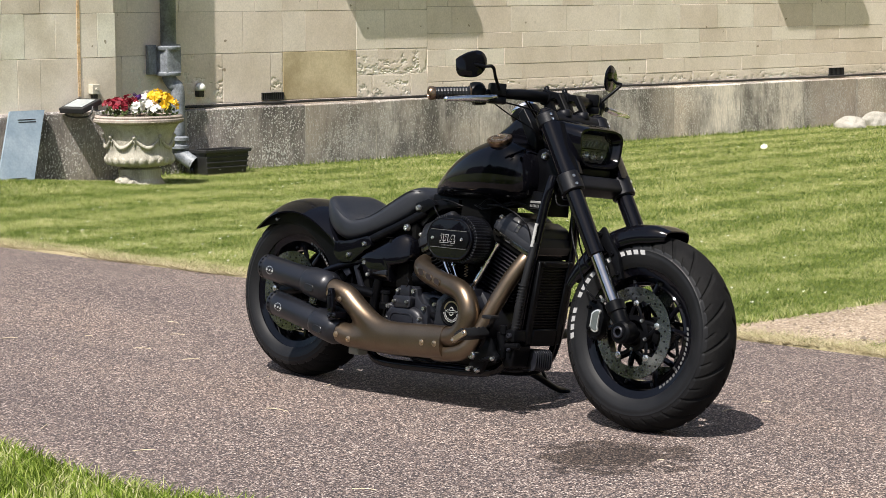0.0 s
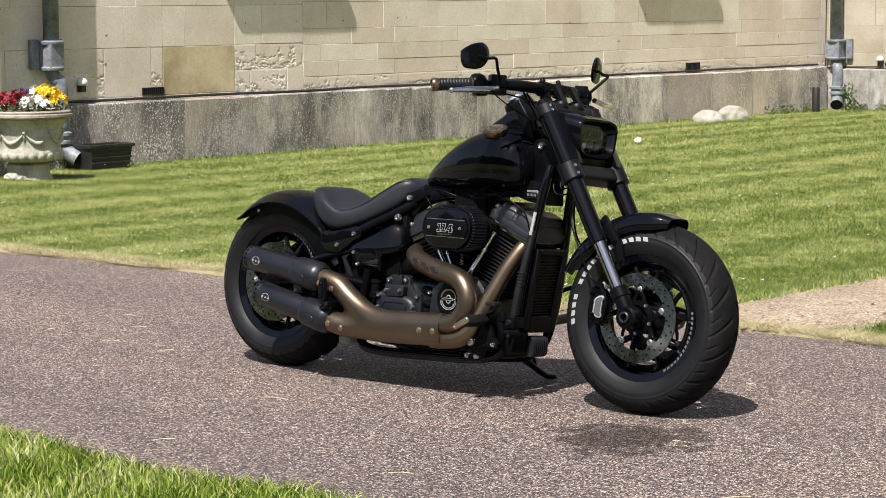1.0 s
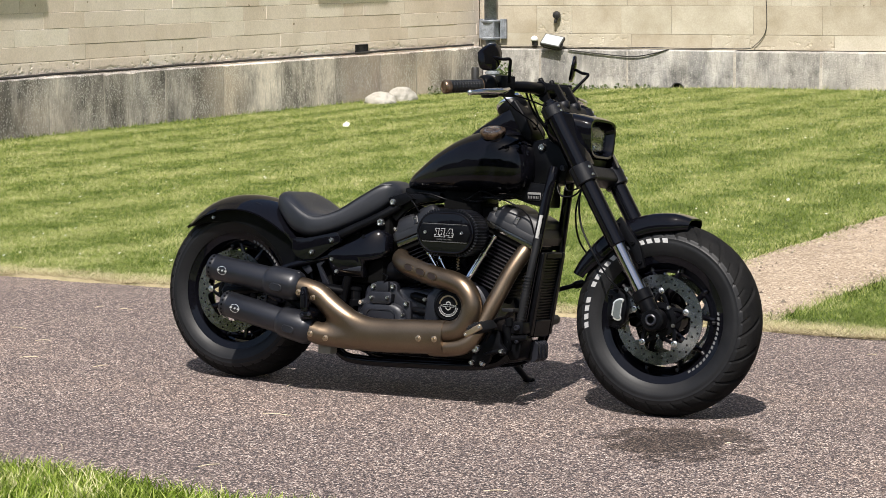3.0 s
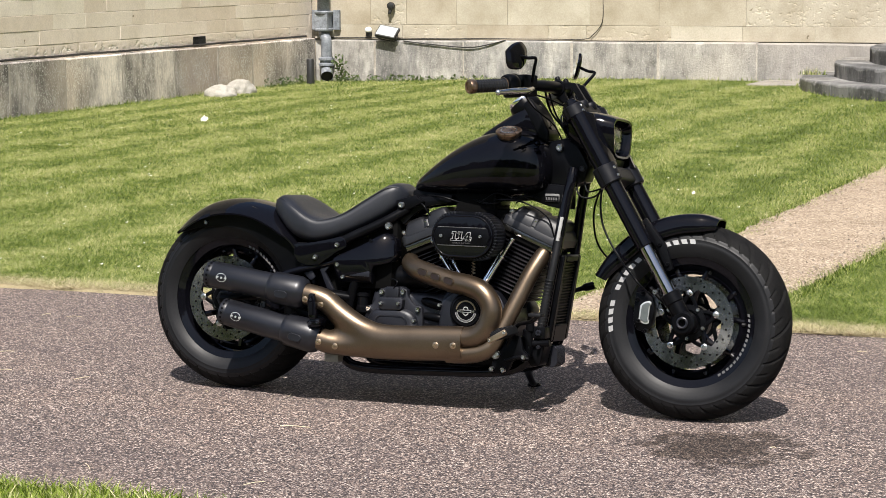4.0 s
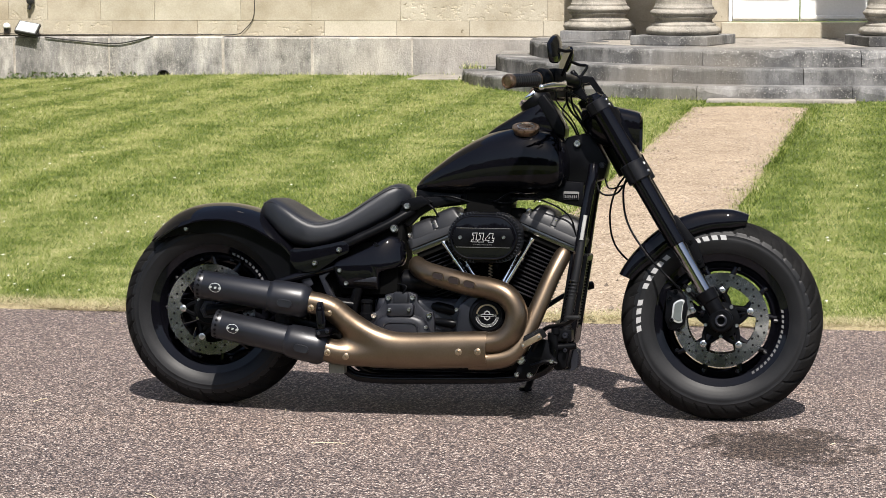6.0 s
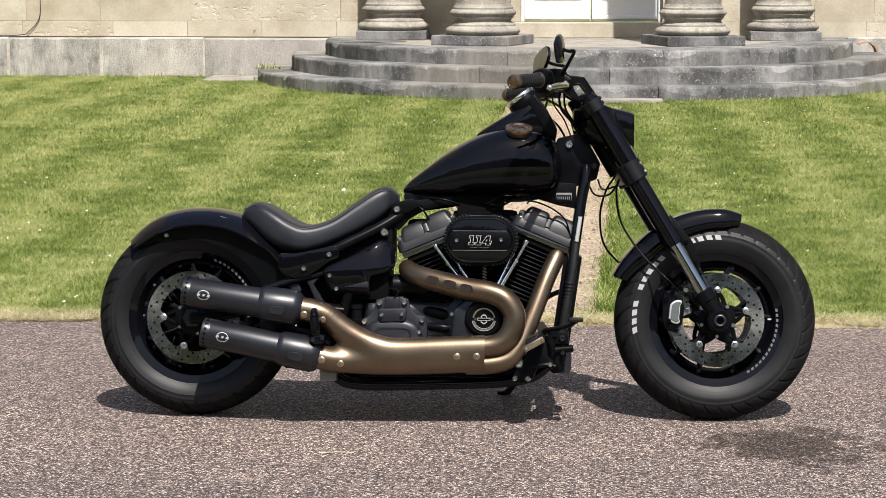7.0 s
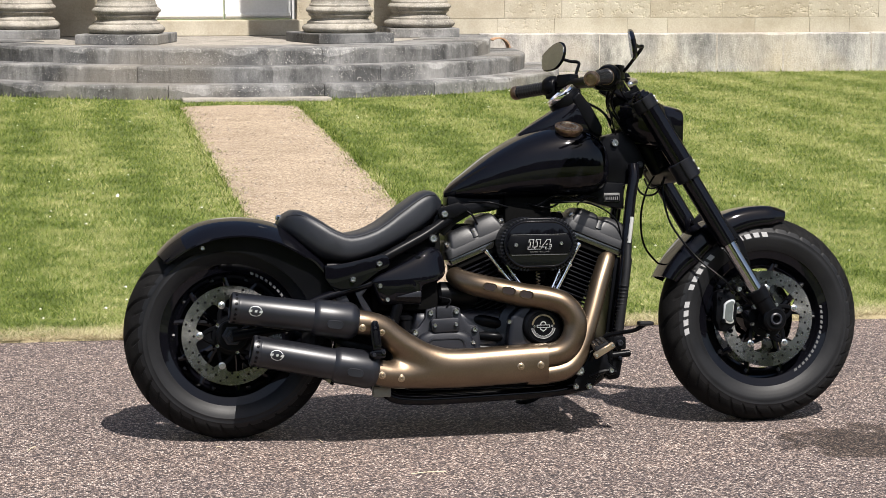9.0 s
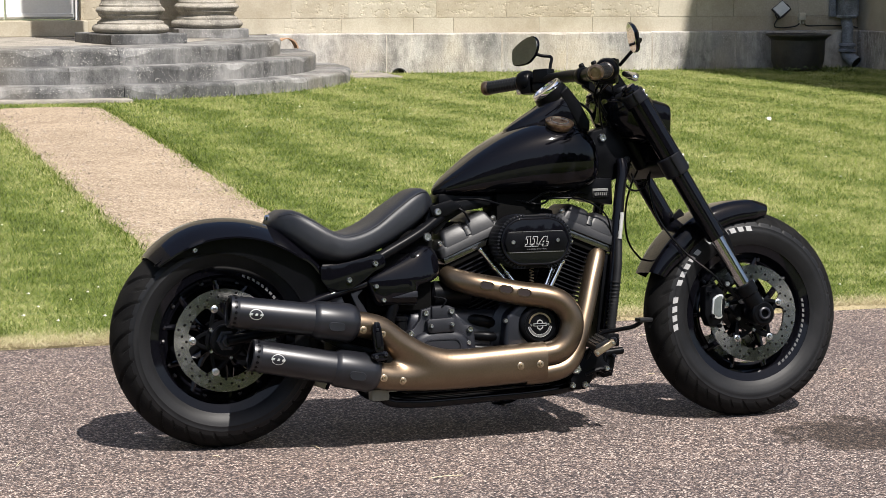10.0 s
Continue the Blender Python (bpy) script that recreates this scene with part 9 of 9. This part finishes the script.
# ---- weeds and straw ----
r = random.Random(77)
bm = leaf_cloud(r, [((-7.62 + 0.1 * r.random(), 17.1 + 0.1 * r.random(), 0.06 + 0.05 * i), 0.09) for i in range(5)] + [((-7.6 + 0.13 * i, 17.16 + r.uniform(-0.10, 0.06), 0.045), 0.065) for i in range(16)] + [((-7.85 + r.uniform(-0.02, 0.05), 15.9 + 0.22 * i, 0.05), 0.07) for i in range(5)], 46, 0.020, bmesh.new())
tagged(part("weeds", bm, LEAF), "leafy weeds around the corner downpipe", "weeds", kind="stuff")
bm = bmesh.new()
for i in range(90):      # a low grassy tuft
    x, y, a = -1.93 + r.gauss(0, 0.06), 16.57 + r.gauss(0, 0.03), r.uniform(0, 6.28)
    h, w_ = r.uniform(0.03, 0.09), r.uniform(0.003, 0.005)
    lean = Vector((math.cos(a), math.sin(a), 0)) * h * r.uniform(0.2, 0.8)
    side_ = Vector((-math.sin(a), math.cos(a), 0)) * w_
    p = Vector((x, y, 0.20))
    bm.faces.new([bm.verts.new(q) for q in (p - side_, p + side_, p + lean + Vector((0, 0, h)))])
tagged(part("step_weed", bm, BLADES), "small grassy tuft growing from a step joint", "weed")
bm = leaf_cloud(r, [((9.6 + 0.1 * i, 16.6 - 0.03 * i, 0.09), 0.06) for i in range(9)], 26, 0.02, bmesh.new())
tagged(part("weeds", bm, LEAF), "weeds round the foot of the cauldron", "weeds", kind="stuff")
STRAW = plain("dry straw", (0.55, 0.47, 0.32), 0.8)
bm = bmesh.new()
r = random.Random(12)
for i in range(30):
    x, y = (0.485, -0.449) if i == 0 else (r.uniform(-1.6, 3.0), r.uniform(-1.25, 1.75))
    a, L = (0.1, 0.05) if i == 0 else (r.uniform(0, 3.14), r.uniform(0.01, 0.04))
    tube([(x - L * math.cos(a), y - L * math.sin(a), 0.003), (x, y + 0.003, 0.005), (x + L * math.cos(a), y + L * math.sin(a), 0.003)], 0.0012, 4, 2, bm)
tagged(part("straw", bm, STRAW), "loose bits of dry straw on the asphalt", "straw", kind="stuff")
CLOD = leafy("clods and chips", (0.10, 0.075, 0.055), (0.46, 0.39, 0.32))
bm = bmesh.new()
r = random.Random(31)
for i in range(1500):
    y = 2.05 + 10.6 * r.random()
    k = (y - 1.8) / 11
    x = 0.47 + 0.17 * k + (0.77 + 0.20 * k) * r.random()
    s_ = r.uniform(0.003, 0.010) * (1.6 if r.random() < 0.06 else 1)
    z = ground_z(x, y) + 0.012
    top = bm.verts.new((x + r.uniform(-0.3, 0.3) * s_, y, z + s_ * r.uniform(0.5, 1.0)))
    rim_ = [bm.verts.new((x + s_ * r.uniform(0.7, 1.2) * math.cos(a * 1.257), y + s_ * r.uniform(0.7, 1.2) * math.sin(a * 1.257), z - 0.002)) for a in range(5)]
    for a in range(5):
        bm.faces.new((rim_[a], rim_[(a + 1) % 5], top))
tagged(part("gravel_chips", bm, CLOD), "loose stones and clods scattered on the gravel path", "gravel", kind="stuff")
TERRACOTTA = surface("weathered terracotta", (0.36, 0.20, 0.11), (0.46, 0.30, 0.19), 18, 0.9, fine_amount=0.35, bump=0.4)
rows = []
for i in range(9):
    a = radians(18 + 15 * i)
    rows.append([Vector((rr * math.cos(a), y, rr * math.sin(a))) for rr, y in ((0.125, -0.05), (0.112, -0.05), (0.112, 0.05 + 0.01 * math.sin(i)), (0.125, 0.05 + 0.01 * math.sin(i)))])
ob = part("roof_tile", rings(rows), TERRACOTTA, angle=40)
ob.matrix_world = pose(4.25, 17.17, 0.352, 0, 12, 8)
tagged(ob, "broken curved terracotta tile lying on the step", "roof tile")
RUST = surface("rust run", (0.60, 0.40, 0.20), (0.78, 0.62, 0.42), 20, 0.9, fine_amount=0.4)
ob = part("rust_streak", box(PIER_X - 0.002, PIER_X + 0.0035, 4.708, 4.734, 0.66, 1.6), RUST, pier, "orange rust streak")
